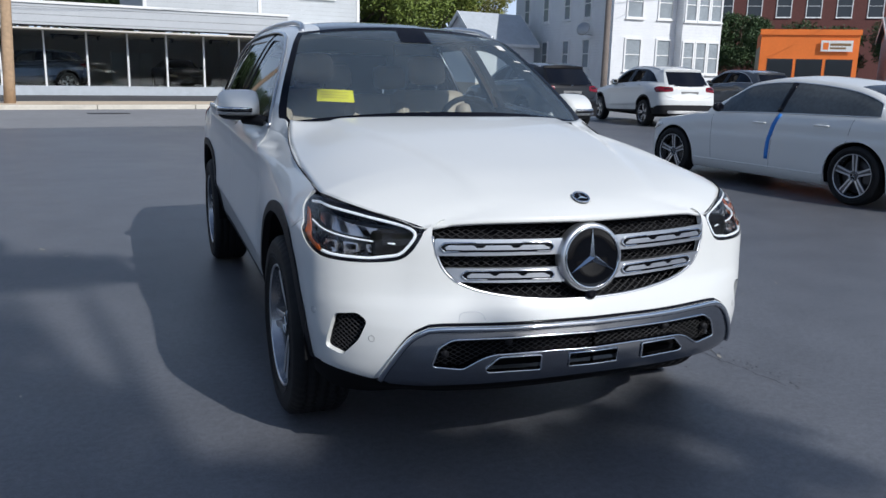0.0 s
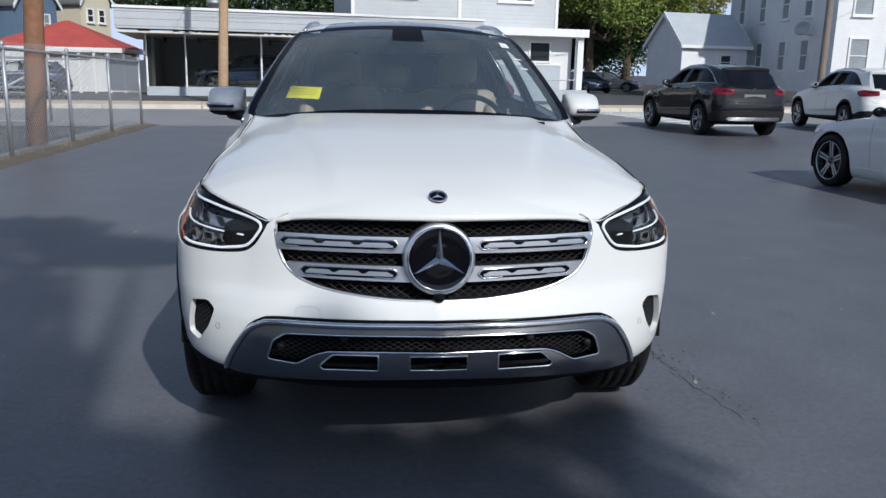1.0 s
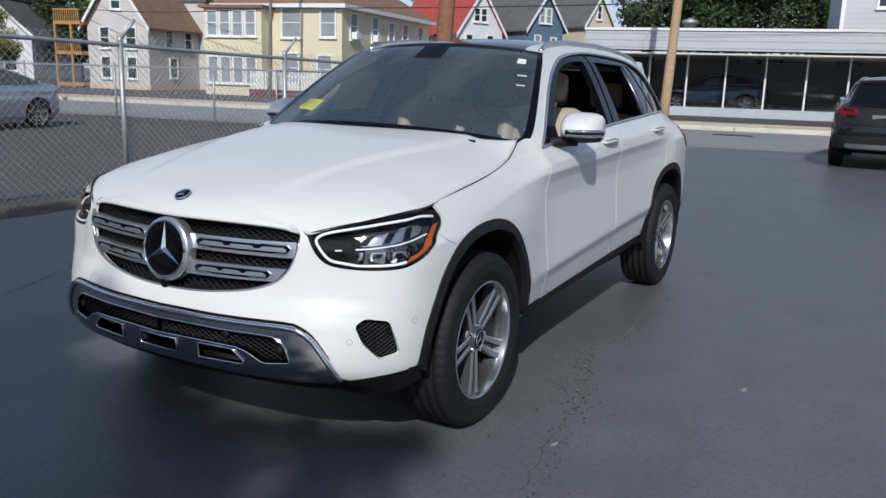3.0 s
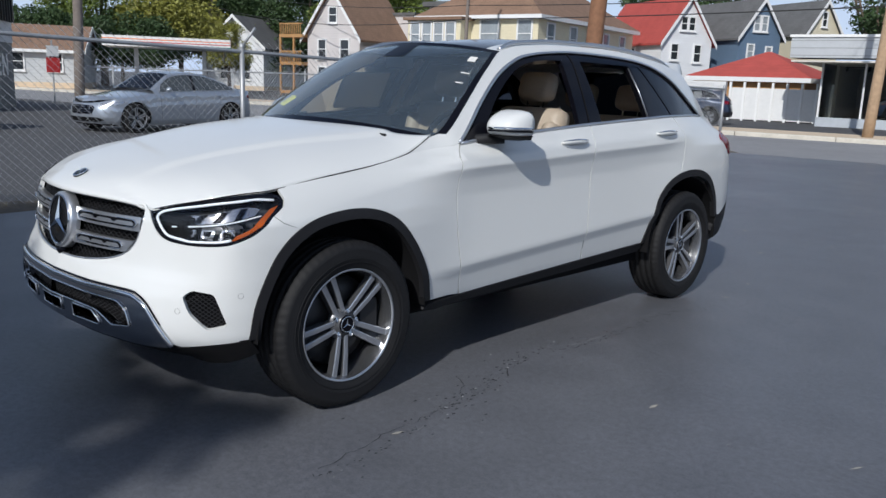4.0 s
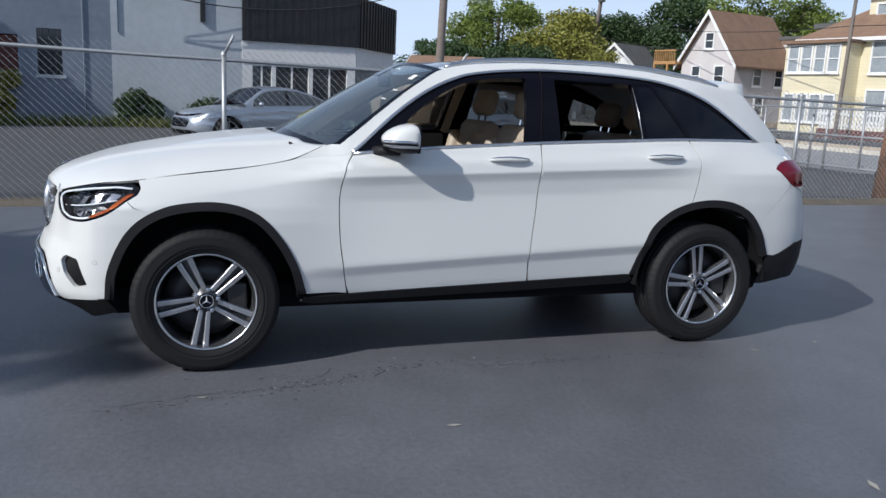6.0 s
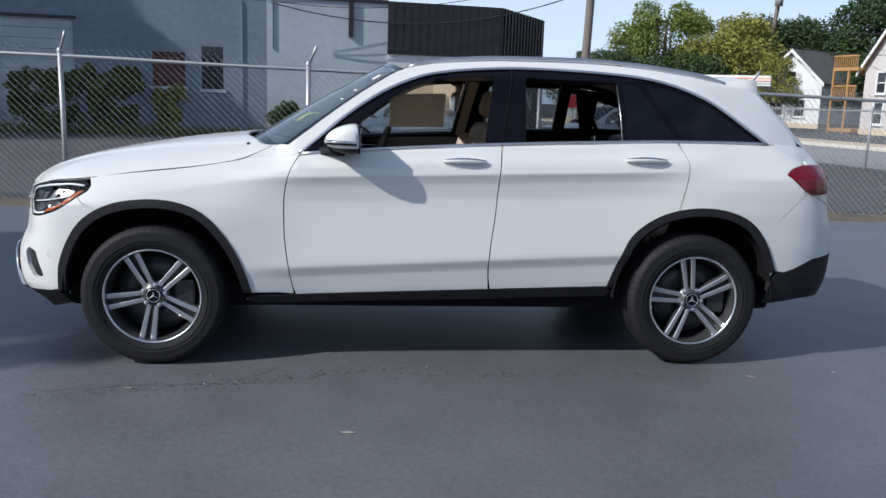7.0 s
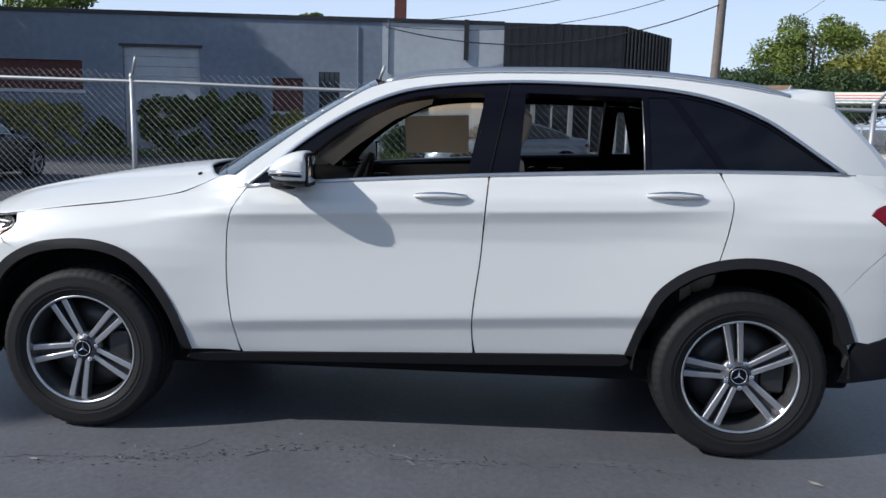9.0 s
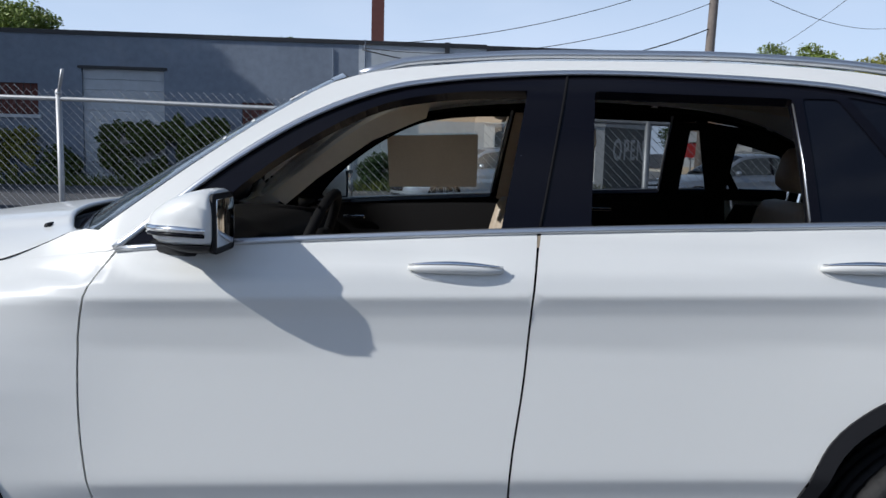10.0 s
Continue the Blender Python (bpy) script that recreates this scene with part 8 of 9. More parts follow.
def seat(x, y, w, name="seat", bench=False, back_h=0.62):
    s = part(name, box(bmesh.new(), x - w / 2, y - 0.26, 0.56, x + w / 2, y + 0.27, 0.74, 0.06), M["seat_beige"], suv, "beige leather seat", smooth=True)
    lean = Matrix.Translation((x, y + 0.27, 0.66)) @ Matrix.Rotation(radians(-16), 4, "X")
    part("backrest", box(bmesh.new(), -w / 2, -0.07, 0.0, w / 2, 0.08, back_h, 0.06, lean), M["seat_beige"], s, smooth=True)
    if not bench:
        for sg in (-1, 1):
            part("side_bolster", box(bmesh.new(), sg * w * 0.42 - 0.05, -0.13, 0.05, sg * w * 0.42 + 0.05, 0.05, back_h - 0.1, 0.045, lean), M["seat_beige"], s, smooth=True)
    for hx in ((0,) if not bench else (-w * 0.33, 0, w * 0.33)):
        part("headrest", box(bmesh.new(), hx - 0.125, -0.075, back_h + 0.035, hx + 0.125, 0.045, back_h + 0.215, 0.05, lean), M["seat_beige"], s, smooth=True)
        for q in (-0.06, 0.06):
            part("headrest_rod", tube(bmesh.new(), [lean @ Vector((hx + q, 0, back_h - 0.03)), lean @ Vector((hx + q, -0.01, back_h + 0.06))], 0.007, 6), M["chrome"], s)
    return s


seat(0.37, 0.01, 0.5)
seat(-0.37, 0.01, 0.5)
seat(0.0, 1.02, 1.3, "rear_bench", True, 0.56)
for mir in (False, True):
    sg = -1 if mir else 1
    for y0, y1 in ((-0.7, 0.3), (0.38, 1.2)):
        b = bmesh.new()
        n = 10
        prof = [(0.0, -0.005), (-0.035, -0.03), (-0.05, -0.2), (-0.09, -0.27), (-0.09, -0.36), (-0.05, -0.45), (-0.05, -0.68)]
        rows = []
        for i in range(n + 1):
            y = y0 + (y1 - y0) * i / n
            rows.append([b.verts.new((sg * (belt_x(y) - 0.03 + dx), y, belt(y) - 0.008 + dzz)) for dx, dzz in prof])
        for A, C in zip(rows, rows[1:]):
            for k in range(len(prof) - 1):
                b.faces.new((A[k], A[k + 1], C[k + 1], C[k]))
        dl = part("door_lining", b, M["cabin_black"], suv, "black door lining", smooth=True)
        yc = y0 + 0.36
        part("speaker_ring", lathe(bmesh.new(), [(0.045, 0), (0.042, 0.008), (0.001, 0.006)], Matrix.Translation((sg * 0.745, y0 + 0.22, belt(y0) - 0.09)) @ (Matrix.Rotation(math.pi, 4, "Z") if sg > 0 else Matrix.Identity(4)), 20), M["chrome"], dl)
        part("seat_switch", box(bmesh.new(), sg * 0.75 - 0.008, yc - 0.05, belt(yc) - 0.08, sg * 0.75 + 0.008, yc + 0.05, belt(yc) - 0.065, 0.004), M["chrome"], dl)
    pil = [(0.285, 1.17), (0.35, 1.17), (0.42, 1.56), (0.35, 1.56)]
    panel("pillar_lining", pil, [], UP, M["seat_beige"], suv, 0.05, -0.045, 0.0, mirror=mir)
    panel("pillar_lining", pil, [], UP, M["seat_beige"], suv, 0.05, 0.042, 0.0, mirror=mir, flip=True)
    a_pil = topline(lambda y: edge_z(y) - 0.012, -0.72, 0.0, 16) + [(-0.02, 1.52), (-0.25, 1.42), (-0.5, 1.25), (-0.66, 1.12)]
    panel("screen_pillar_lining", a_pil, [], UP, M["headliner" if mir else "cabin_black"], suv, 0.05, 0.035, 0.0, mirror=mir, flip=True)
    c_pil = [(1.01, 1.2), (1.01, 1.54), (1.15, 1.54), (1.4, 1.5), (1.86, 1.23), (1.8, 1.2)]
    panel("rear_pillar_lining", c_pil, [[(1.085, 1.5), (1.085, 1.24), (1.2, 1.24), (1.12, 1.5)], [(1.29, 1.45), (1.29, 1.25), (1.62, 1.25), (1.47, 1.4)]], UP, M["cabin_black"], suv, 0.05, 0.05, 0.0, mirror=mir, flip=True)
grid_sheet("headlining", lambda u, v: ROOF((2 * u - 1) * 0.97, -0.13 + 1.9 * v) - Vector((0, 0, 0.04)), 12, 20, M["headliner"], suv, "pale cabin headlining")
b = bmesh.new()
box(b, -0.11, -0.36, 1.455, 0.11, -0.33, 1.52, 0.012)
part("inner_mirror", b, M["cabin_black"], suv)
panel("window_sticker", rounded([(-0.19, 1.205), (0.2, 1.215), (0.2, 1.445), (-0.19, 1.43)], 0.004, 1), [], UP, M["paper_back"], suv, 0.05, -0.014, 0.0, mirror=True, label="large paper price sticker inside the far window")
panel("window_sticker", rounded([(-0.19, 1.205), (0.2, 1.215), (0.2, 1.445), (-0.19, 1.43)], 0.004, 1), [], UP, M["paper_back"], suv, 0.05, 0.016, 0.0, mirror=True, flip=True)


# ---- other cars ----
def repaint(thing, paint, drop=()):
    """Gives a copy its own paint, and takes off what it does not carry."""
    gone = [o for o in thing.children_recursive if any(o.name.startswith(d) for d in drop)]
    for o in {c for g in gone for c in (g, *g.children_recursive)}:
        bpy.data.objects.remove(o)
    for o in thing.children_recursive:
        for sl in o.material_slots:
            if sl.material in (M["white_paint"], M["paint_slot"], M["silver_paint"]):
                sl.link = "OBJECT"
                sl.material = paint
    return thing


def place_car(thing, x, y, heading, paint, label, z=0.0, axle=0.0, drop=("windscreen_sticker", "window_sticker", "windscreen_label"), group="", size=1.0):
    """A copy of a car whose nose points along heading (x, y); axle: the model's y that lies at (x, y)."""
    a = math.atan2(heading[0], -heading[1])
    m = Matrix.Translation((x, y, z)) @ Matrix.Rotation(a, 4, "Z") @ Matrix.Scale(size, 4) @ Matrix.Translation((0, -axle, 0))
    c = copy_thing(thing, m)
    tagged(c, label, "car", group)
    return repaint(c, paint, drop)


M["paint_slot"] = mat("paint_slot", (0.5, 0.5, 0.5), 0.3)
M["tint_glass"] = mat("tint_glass", (0.07, 0.08, 0.085), 0.05, coat=0.4, vary=0.35, scale=2.5)


def build_sedan(name, label, wb=2.84, height=1.44, length=4.7, paint=None, roof_long=0.0):
    """A low four-door car with a curved roof: skin, decks, cabin, panes, lamps and wheels."""
    th = base(name, label, "car")
    P2 = paint or M["paint_slot"]
    h = wb / 2
    f, r = -h - 0.86, h + (length - wb - 0.86)
    out = [(0, f), (0.35, f + 0.04), (0.58, f + 0.13), (0.74, f + 0.27), (0.84, f + 0.45), (0.885, -h - 0.1), (0.9, -h + 0.2), (0.892, 0), (0.9, h - 0.2), (0.9, h + 0.1), (0.87, r - 0.5), (0.8, r - 0.26), (0.62, r - 0.1), (0.35, r - 0.03), (0, r)]
    bl = pchip([(f, 0.66), (f + 0.25, 0.74), (-h, 0.83), (-h + 0.5, 0.9), (-0.3, 0.935), (0.4, 0.955), (h, 0.975), (r - 0.3, 0.985), (r, 0.96)])
    prof = pchip([(0.15, -0.12), (0.25, -0.045), (0.34, -0.018), (0.5, -0.006), (0.64, 0.0), (0.72, -0.012), (0.8, -0.012), (0.88, -0.03), (0.96, -0.075), (1.05, -0.14)])
    fr_ = pchip([(0.15, -0.2), (0.25, -0.06), (0.36, 0.0), (0.5, -0.01), (0.62, -0.05), (0.7, -0.11), (0.8, -0.25)])
    re_ = pchip([(0.15, -0.16), (0.3, -0.04), (0.5, 0.0), (0.65, -0.02), (0.8, -0.05), (0.95, -0.06), (1.0, -0.1)])
    sk_ = Shape(out, fr_, re_, lambda y, z: prof(z + 0.93 - min(bl(y), 0.96)) if z > 0.5 else prof(z), (0.55, 1.0), (0, 1))
    sk_.cr = (sk_.S - 1.0, sk_.S - 0.55)
    tops = []
    for s in np.linspace(0, sk_.S, 90):
        c, _ = sk_.at(s)
        z = bl(c[1])
        tops.append((s, z))
    R = 0.335
    arch = lambda cy: [(cy + 0.40 * math.cos(a), 0.33 + 0.385 * math.sin(a)) for a in np.linspace(math.pi + 0.42, -0.42, 22)]
    low = [(0, 0.2), (sk_.sy(-h - 0.5, 0.2), 0.2)]
    low += sk_.Y(*arch(-h)) + sk_.Y(*arch(h)) + [(sk_.sy(h + 0.5, 0.22), 0.22), (sk_.S, 0.26)]
    panel("body", low + tops[::-1], [], sk_, P2, th, 0.05, 0, 0.02, both=True)
    ey = np.linspace(f + 0.02, r - 0.02, 160)
    et = [sk_(sk_.sy(y, bl(y)), bl(y)) for y in ey]
    ex_, ez_ = np.array([q.x for q in et]), np.array([q.z for q in et])
    edge = lambda y: Vector((np.interp(y, ey, ex_), y, np.interp(y, ey, ez_)))
    front_s, rear_s = sk_(0, bl(f)).y, sk_(sk_.S, bl(r)).y

    def deck(y0, y1, crown):
        def fn(u, v):
            q = 2 * u - 1
            y = y0 + (y1 - y0) * v
            e = edge(min(max(y, front_s + 0.012), rear_s - 0.012))
            return Vector((q * e.x, y, e.z + crown * (1 - abs(q) ** 2.5)))
        return fn

    ws0, ws1, rt, rg0, rg1 = -0.95 + 0.05, -0.28, 0.55, 0.95 + roof_long, h + 0.42
    grid_sheet("hood", deck(front_s + 0.015, ws0 + 0.1, 0.05), 30, 24, P2, th)
    grid_sheet("boot_lid", deck(rg1 - 0.25, rear_s - 0.015, 0.045), 30, 16, P2, th)
    roof = pchip([(ws0 - 0.05, 0.955), (-0.6, 1.19), (ws1, height - 0.06), (0.0, height - 0.015), (0.3, height), (0.65, height - 0.02), (rg0, height - 0.09), (rg0 + 0.35, height - 0.2), (rg1, 1.0), (rg1 + 0.1, 0.97)])
    edge_x = pchip([(ws0, 0.72), (-0.5, 0.62), (0.0, 0.57), (0.6, 0.56), (1.0, 0.58), (rg1, 0.66)])

    def cab(t, y):
        e = edge(y)
        zt = max(roof(y), e.z + 0.01)
        ex, ez = edge_x(y), e.z + (zt - e.z) * 0.9 - 0.0
        q = abs(t)
        sg = 1 if t >= 0 else -1
        if q > 0.5:
            k = (q - 0.5) / 0.5
            x = ex + (e.x - 0.02 - ex) * (k**0.9)
            z = ez + (e.z - ez) * k + 0.02 * math.sin(math.pi * k)
        else:
            k = q / 0.5
            x, z = ex * k, ez + (zt - ez) * (1 - k**2.2)
        return Vector((sg * x, y, z))

    def cab_s(y, z):
        """The cabin's side at a height."""
        a, b = 0.5, 1.0
        for _ in range(26):
            m = (a + b) / 2
            a, b = (m, b) if cab(m, y).z > z else (a, m)
        return cab((a + b) / 2, y)

    # window outline on the side
    top = [(y, cab(0.5, y).z - 0.045) for y in np.linspace(-0.62, rg1 - 0.28, 30)]
    top = [(y, z) for y, z in top if z > edge(y).z + 0.02]
    dlo2 = [(top[0][0] - 0.12, edge(top[0][0] - 0.12).z + 0.012)] + top + [(rg1 - 0.22, edge(rg1 - 0.25).z + 0.014)] + [(y, edge(y).z + 0.012) for y in np.linspace(rg1 - 0.4, -0.7, 12)]
    # pillars and roof skin round the panes
    nt, ny = 40, 60
    vs, fs = [], []
    ys = np.linspace(ws0, rg1, ny + 1)
    for y in ys:
        for i in range(nt + 1):
            vs.append(tuple(cab(-1 + 2 * i / nt, y)))
    for j in range(ny):
        for i in range(nt):
            t0, yc = abs(-1 + 2 * (i + 0.5) / nt), (ys[j] + ys[j + 1]) / 2
            if t0 < 0.46 and (yc < ws1 or yc > rg0):
                continue
            fs.append((j * (nt + 1) + i, j * (nt + 1) + i + 1, (j + 1) * (nt + 1) + i + 1, (j + 1) * (nt + 1) + i))
    me = bpy.data.meshes.new("cabin_skin")
    me.from_pydata(vs, [], fs)
    me.materials.append(P2)
    me.shade_smooth()
    ob = new("cabin_skin", me)
    ob.parent = th
    for mir in (False, True):
        panel("side_glass", dlo2, [], cab_s, M["tint_glass"], th, 0.05, 0.006, 0, mirror=mir, label="tinted reflecting side windows")
        ribbon("window_trim", dlo2, cab_s, 0.014, M["trim_silver"], th, 0.008, 0.004, mirror=mir, closed=True)
        ribbon("window_pillar", [(0.3 + 0.05 * k, edge(0.3).z + 0.02 + (cab(0.5, 0.35).z - edge(0.3).z - 0.06) * k) for k in np.linspace(0, 1, 6)], cab_s, 0.09, M["gloss_black"], th, 0.006, 0.004, mirror=mir)
        for y0, lean in ((-0.72, 0.03), (0.26, -0.05), (h - 0.2, -0.12)):
            line = [(sk_.sy(y0 - lean * k, 0.28 + (bl(y0) - 0.3) * k), 0.28 + (bl(y0) - 0.3) * k) for k in np.linspace(0.0 if y0 < 1 else 0.55, 1, 14)]
            ribbon("door_gap", line, sk_, 0.006, M["underbody"], th, -0.001, 0.002, mirror=mir)
        for y0 in (0.08, 1.0):
            z = bl(y0) - 0.11
            ribbon("door_handle", sk_.Y(*[(y0 + 0.1 * k, z) for k in (-1, -0.5, 0, 0.5, 1)]), sk_, 0.024, P2, th, 0.012, 0.012, mirror=mir)
        hl = sk_.X((0.52, 0.6)) + sk_.Y((f + 0.36, 0.61), (f + 0.58, 0.70), (f + 0.56, 0.725), (f + 0.3, 0.70)) + sk_.X((0.5, 0.66))
        panel("headlight", hl, [], sk_, M["lamp_gray"], th, 0.04, 0.006, 0.006, mirror=mir)
        tl = sk_.Y((r - 0.42, 0.82), (r - 0.38, 0.88)) + sk_.XR((0.7, 0.88), (0.42, 0.86), (0.42, 0.77), (0.7, 0.77))
        panel("tail_light", tl, [], sk_, M["red_lens"], th, 0.04, 0.006, 0.006, mirror=mir)
        b = bmesh.new()
        bmesh.ops.create_uvsphere(b, u_segments=16, v_segments=10, radius=1)
        for v in b.verts:
            v.co = Vector(((0.96 + v.co.x * 0.085) * (-1 if mir else 1), -0.56 + v.co.y * (0.075 if v.co.y < 0 else 0.03), 1.0 + v.co.z * 0.06))
        part("door_mirror", b, M["gloss_black"] if paint else P2, th, smooth=True)
        sl = sk_.Y((-h + 0.42, 0.31), (h - 0.42, 0.31), (h - 0.42, 0.2), (-h + 0.42, 0.2))
        panel("sill", sl, [], sk_, P2, th, 0.06, 0.012, 0.02, mirror=mir)
        for cy in (-h, h):
            wheel(th, (-1 if mir else 1) * 0.79, cy, R, -1 if mir else 1, R, 0.245, 0.225, "five", low=True)
            b = bmesh.new()
            pr = [(cy + 0.385 * math.cos(a), 0.33 + 0.375 * math.sin(a)) for a in np.linspace(-0.3, math.pi + 0.3, 18)]
            sg = -1 if mir else 1
            A, C = [b.verts.new((sg * 0.87, y, z)) for y, z in pr], [b.verts.new((sg * 0.5, y, z)) for y, z in pr]
            for i in range(17):
                b.faces.new((A[i], A[i + 1], C[i + 1], C[i]))
            b.faces.new(C)
            part("wheel_housing", b, M["underbody"], th)
    g = sk_.X((0, 0.62), (0.36, 0.61), (0.42, 0.56), (0.36, 0.42), (0, 0.41))
    gg = panel("grille", g, [], sk_, M["gloss_black"], th, 0.04, 0.005, 0.006, both=True)
    for z in (0.47, 0.53, 0.58):
        ribbon("grille_bar", sk_.X((0, z), (0.2, z), (0.36, z)), sk_, 0.012, M["chrome"], gg, 0.012, 0.006, both=True)
    panel("lower_intake", sk_.X((0, 0.35), (0.5, 0.35), (0.62, 0.3), (0.5, 0.25), (0, 0.25)), [], sk_, M["underbody"], th, 0.05, 0.006, 0.006, both=True)
    panel("rear_diffuser", sk_.XR((0, 0.42), (0.6, 0.42), (0.66, 0.3), (0, 0.28)), [], sk_, M["black_plastic"], th, 0.05, 0.008, 0.006, both=True)
    grid_sheet("windscreen", lambda u, v: cab((2 * u - 1) * 0.46, ws0 + 0.03 + (ws1 - ws0 - 0.03) * v), 16, 12, M["dark_glass"], th, "dark reflecting windscreen")
    grid_sheet("rear_glass", lambda u, v: cab((2 * u - 1) * 0.46, rg0 + (rg1 - rg0 - 0.03) * v), 16, 12, M["dark_glass"], th, "dark rear glass")
    b = bmesh.new()
    box(b, -0.68, f + 0.3, 0.16, 0.68, r - 0.3, 0.4, 0.03)
    part("floor_pan", b, M["underbody"], th)
    th["skin"] = 0
    return th, sk_, bl


def park(thing, x, y, heading, z=0.0):
    thing.matrix_world = Matrix.Translation((x, y, z)) @ Matrix.Rotation(math.atan2(heading[0], -heading[1]), 4, "Z")
    return thing


wsed, wsk, wbl = build_sedan("sedan", "white coupe-like sedan with black five-spoke wheels on the lot", 2.94, 1.43, 4.95, M["white_paint"], 0.25)
_tape = [(wsk.sy(0.226 + 0.13 * k**2.2, 0.40 + 0.56 * k), 0.40 + 0.56 * k) for k in np.linspace(0, 1, 14)]
for mir in (False, True):
    ribbon("tape", _tape, wsk, 0.06, M["blue_tape"], wsed, 0.003, 0.002, mirror=mir, label="strip of blue masking tape")
park(wsed, 6.83, 3.75, (-0.09, 1.0))
del wsed["skin"]
ssed, _, _ = build_sedan("sedan", "silver-blue sedan with bright alloy wheels beyond the fence", 2.84, 1.44, 4.7)
del ssed["skin"]
repaint(ssed, M["silver_paint"])
park(ssed, -15.9, 6.2, (0.2, -0.98), -0.03)
place_car(ssed, -16.55, 0.4, (0.45, -0.89), M["silver_paint"], "silver-blue two-door coupe beyond the fence", -0.03)
place_car(ssed, -10.98, -10.34, (-1.0, 0.0), M["black_paint"], "black sedan with bright wheels beyond the fence", -0.03)
place_car(suv, 2.1, 12.8, (0.01, 1.0), M["black_paint"], "black mid-size SUV seen from behind on the lot", 0.0, 1.4365, group="lot SUVs")
place_car(suv, 8.68, 14.0, (-0.05, 1.0), M["black_paint"], "black mid-size SUV parked beside the street", 0.0, 1.4365, group="lot SUVs")
place_car(suv, 13.0, 14.9, (0.12, 0.99), M["white_paint"], "white mid-size SUV parked beside a black one", 0.0, 1.4365, group="lot SUVs")
place_car(suv, 19.5, 18.6, (0.1, 0.99), M["gray_paint"], "dark grey SUV parked at the lot edge", 0.0, 1.4365, group="lot SUVs")
place_car(suv, -15.5, 25.2, (0.15, -0.99), M["gray_paint"], "dark grey minivan-like SUV in a driveway beyond the street", 0.1, size=0.82)
place_car(suv, -12.6, 26.2, (-0.93, -0.36), M["navy_paint"], "dark blue SUV in a driveway beyond the street", 0.1, size=0.82)
_q = SHW @ Vector((4.2, 1.7, 0.2))
place_car(suv, _q.x, _q.y, (-0.985, -0.17), M["navy_paint"], "dark blue SUV inside the showroom", _q.z)
_q = SHW @ Vector((10.9, 4.4, 0.2))
place_car(ssed, _q.x, _q.y, (0.17, -0.985), M["gray_paint"], "dark sedan inside the showroom facing the glass", _q.z)
place_car(ssed, 15.2, 50.5, (0.3, -0.95), M["navy_paint"], "blue car parked far off under trees", 0.1)
place_car(ssed, 18.2, 55.0, (0.9, -0.4), M["gray_paint"], "grey car parked far off under trees", 0.1)

# ---- small things on the asphalt ----
r_ = random.Random(11)
bm = bmesh.new()
for _ in range(130):
    x, y = r_.uniform(-4.5, 7.5), r_.uniform(-5.5, 12)
    if abs(x) < 1.0 and -2.4 < y < 2.5:
        continue
    a, l = r_.uniform(0, 6.28), r_.uniform(0.008, 0.05)
    w = l * r_.uniform(0.12, 0.5)
    c, s = math.cos(a), math.sin(a)
    bm.faces.new([bm.verts.new((x + c * u - s * v, y + s * u + c * v, 0.003 + 0.004 * r_.random())) for u, v in ((-l, 0), (0, -w), (l, 0), (0.1 * l, w))])
tagged(part("litter", bm, mat("dry_leaf_bits", (0.36, 0.34, 0.3), 0.9)), "scattered pale leaf bits and straw on the asphalt", "litter", kind="stuff")


def crack(pts, w, label, seed, surface="crack"):
    """A ragged crack in the seal coat: a thin dark open seam with raised crumbs."""
    r = random.Random(seed)
    line = []
    for a, b in zip(pts, pts[1:]):
        n = max(2, int(math.dist(a, b) / 0.03))
        line += [(a[0] + (b[0] - a[0]) * k / n + r.gauss(0, 0.010), a[1] + (b[1] - a[1]) * k / n + r.gauss(0, 0.010)) for k in range(n)]
    bm = bmesh.new()
    rows = []
    for i, (x, y) in enumerate(line):
        p, q = line[max(0, i - 1)], line[min(len(line) - 1, i + 1)]
        d = Vector((q[0] - p[0], q[1] - p[1], 0)).normalized()
        nrm = Vector((-d.y, d.x, 0))
        ww = w * r.uniform(0.2, 1.4)
        rows.append([bm.verts.new(Vector((x, y, 0.002)) + nrm * ww), bm.verts.new(Vector((x, y, 0.002)) - nrm * ww)])
    for A, C in zip(rows, rows[1:]):
        if r.random() < 0.78:
            bm.faces.new((A[0], A[1], C[1], C[0]))
    return tagged(part(surface, bm, M[surface]), label, surface, kind="structure")


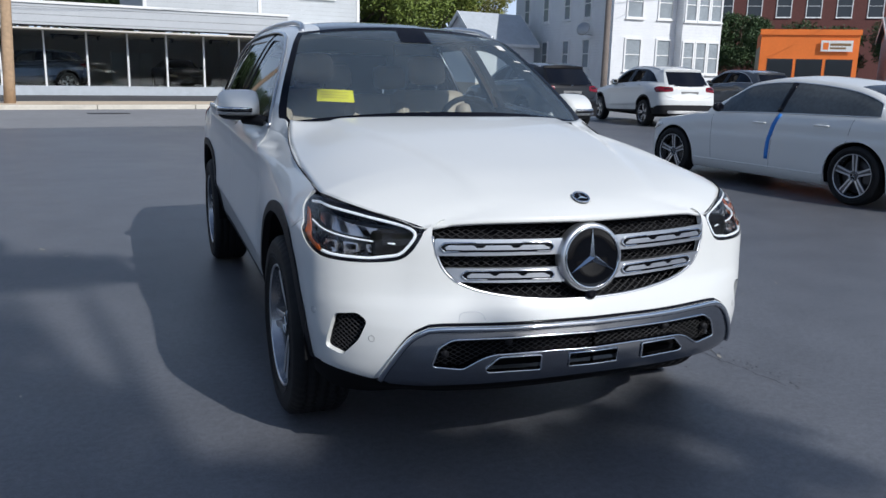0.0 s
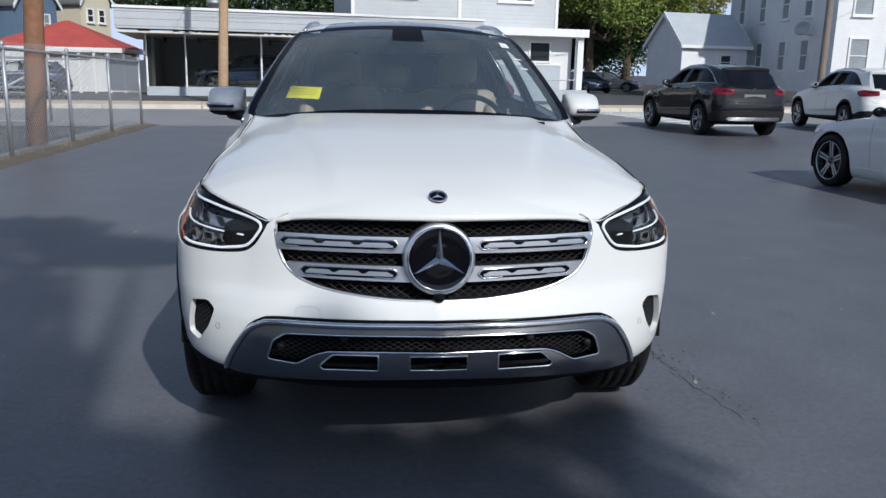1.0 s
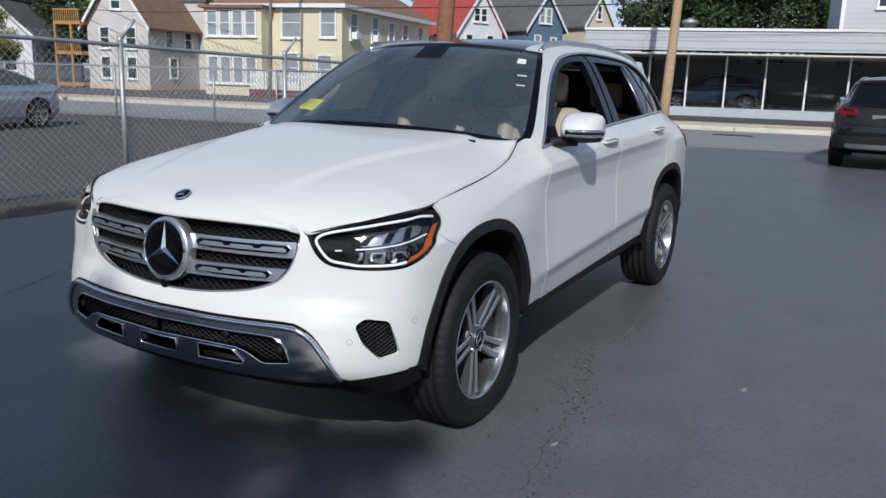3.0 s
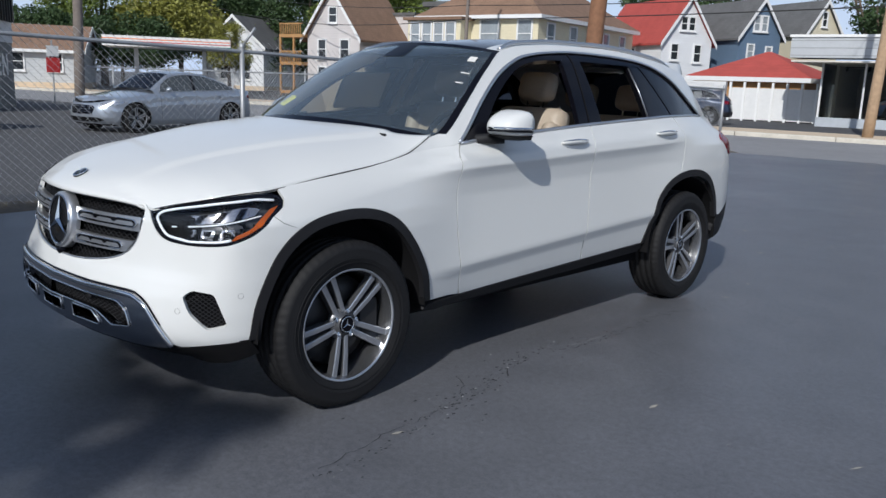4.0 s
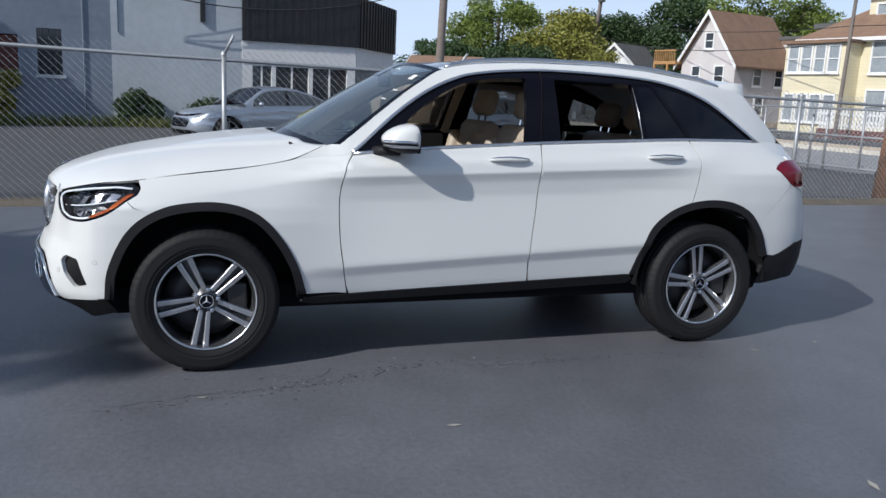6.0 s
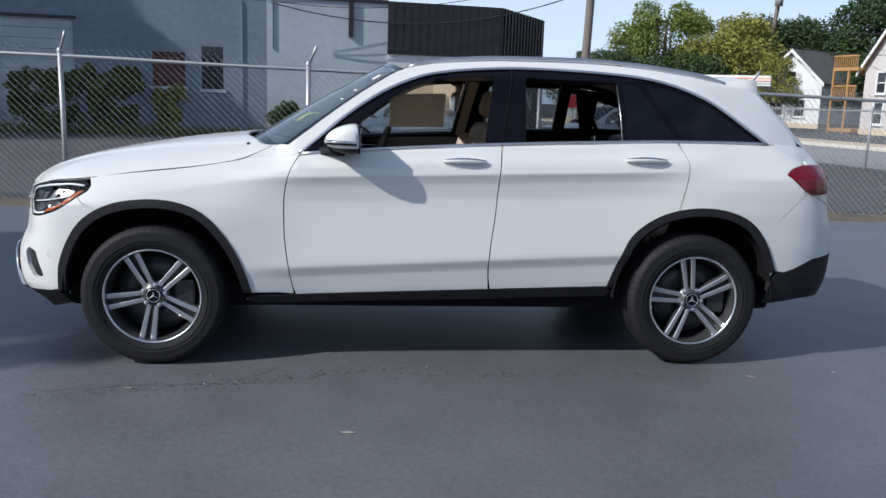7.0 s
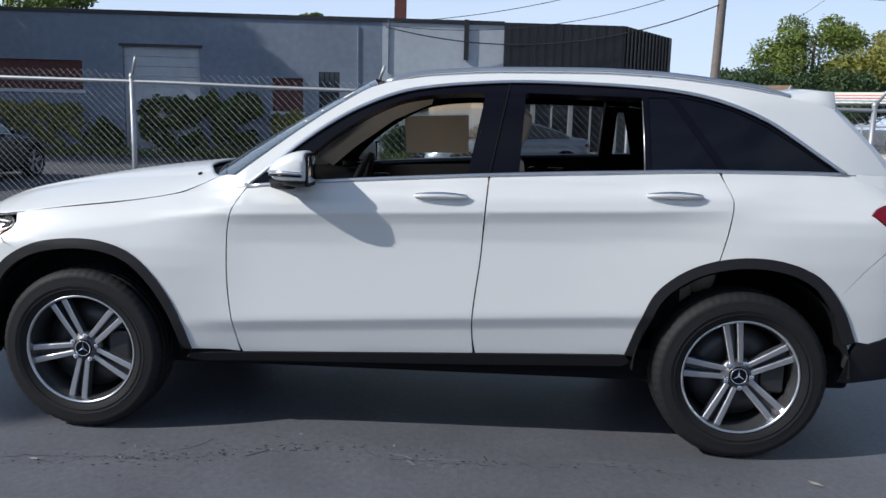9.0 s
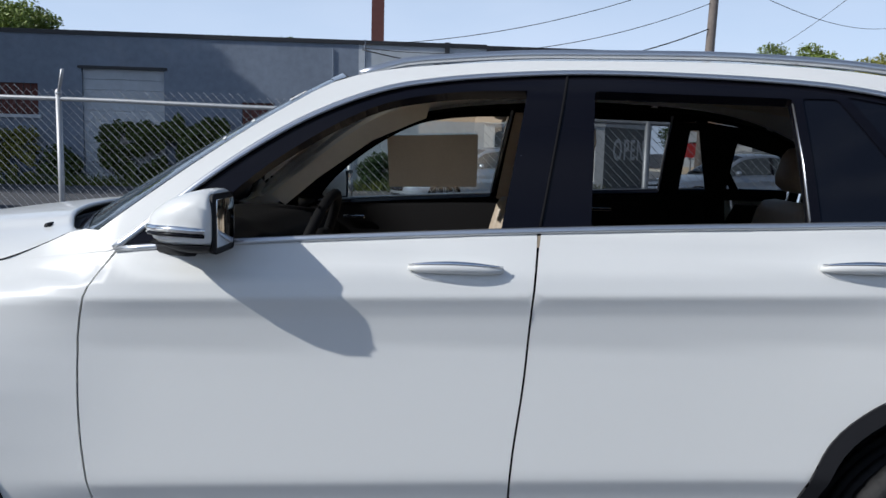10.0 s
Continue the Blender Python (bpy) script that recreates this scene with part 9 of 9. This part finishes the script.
M["crack"] = mat("crack", (0.05, 0.052, 0.057), 0.95)
lb = "ragged dark crack in the sealed asphalt"
crack([(1.33, -1.95), (1.24, -1.5), (1.2, -1.0), (0.98, -0.8)], 0.0018, lb, 1)
crack([(1.12, -0.62), (1.05, -0.5)], 0.004, lb, 2)
crack([(1.02, -0.18), (1.1, 0.0), (1.12, 0.3), (1.07, 0.9), (1.15, 1.4)], 0.0018, lb, 3)
crack([(1.0, 0.35), (1.16, 0.45)], 0.004, lb, 6)
M["scuff"] = mat("scuff", (0.2, 0.205, 0.215), 0.9)
ls = "thin pale scrape on the sealed asphalt"
crack([(0.97, -0.2), (1.04, -0.06), (1.08, 0.1), (1.05, 0.45), (1.03, 0.75), (1.05, 1.0)], 0.003, ls, 21, "scuff")
crack([(1.1, 0.05), (1.16, 0.2), (1.13, 0.32)], 0.004, ls, 22, "scuff")
crack([(1.35, -0.9), (1.42, -0.7)], 0.003, ls, 23, "scuff")
crack([(-2.4, -1.5), (-2.9, -0.4), (-3.2, 1.2)], 0.004, lb, 7)
# pits and loose crumbs where the old joint shows through the seal coat
_joint = [(1.37, -1.9), (1.23, -1.14), (1.18, -0.88), (1.04, -0.51), (0.97, -0.16), (1.1, 0.22), (1.04, 1.02), (1.26, 1.62)]
for nm, mm, seed, count, lab in (("asphalt_pits", "crack", 41, 240, "dark pits along an old joint in the asphalt"), ("asphalt_crumbs", "scuff", 42, 50, "pale crumbs along an old joint in the asphalt")):
    r = random.Random(seed)
    bm = bmesh.new()
    for _ in range(count):
        k = min(r.randrange(len(_joint) - 1), r.randrange(len(_joint) - 1))
        t = r.random()
        x = _joint[k][0] + (_joint[k + 1][0] - _joint[k][0]) * t + r.gauss(0, 0.028 if r.random() < 0.8 else 0.12)
        y = _joint[k][1] + (_joint[k + 1][1] - _joint[k][1]) * t + r.gauss(0, 0.03)
        l, a = r.uniform(0.002, 0.008), r.uniform(0, 6.28)
        vs = [bm.verts.new((x + l * math.cos(a + i * 1.571) * r.uniform(0.5, 1.2), y + 1.6 * l * math.sin(a + i * 1.571) * r.uniform(0.5, 1.2), 0.0022)) for i in range(4)]
        c = bm.verts.new((x, y, 0.0022 + l * (0.5 if mm == "scuff" else 0.1)))
        for i in range(4):
            bm.faces.new((vs[i], vs[(i + 1) % 4], c))
    tagged(part(nm, bm, M[mm]), lab, "asphalt wear", kind="stuff")

# plain unseen walls added to close the place behind the camera, for reflections
for nm, x0, y0, x1, y1 in (("wall_south", -40, -36.4, 44, -36), ("wall_east", 34, -36, 34.4, 12)):
    tagged(part(nm, boxed(x0, y0, -0.05, x1, y1, 5.0), M["pale_block"]), "plain grey wall added unseen behind the camera", "wall", kind="structure")
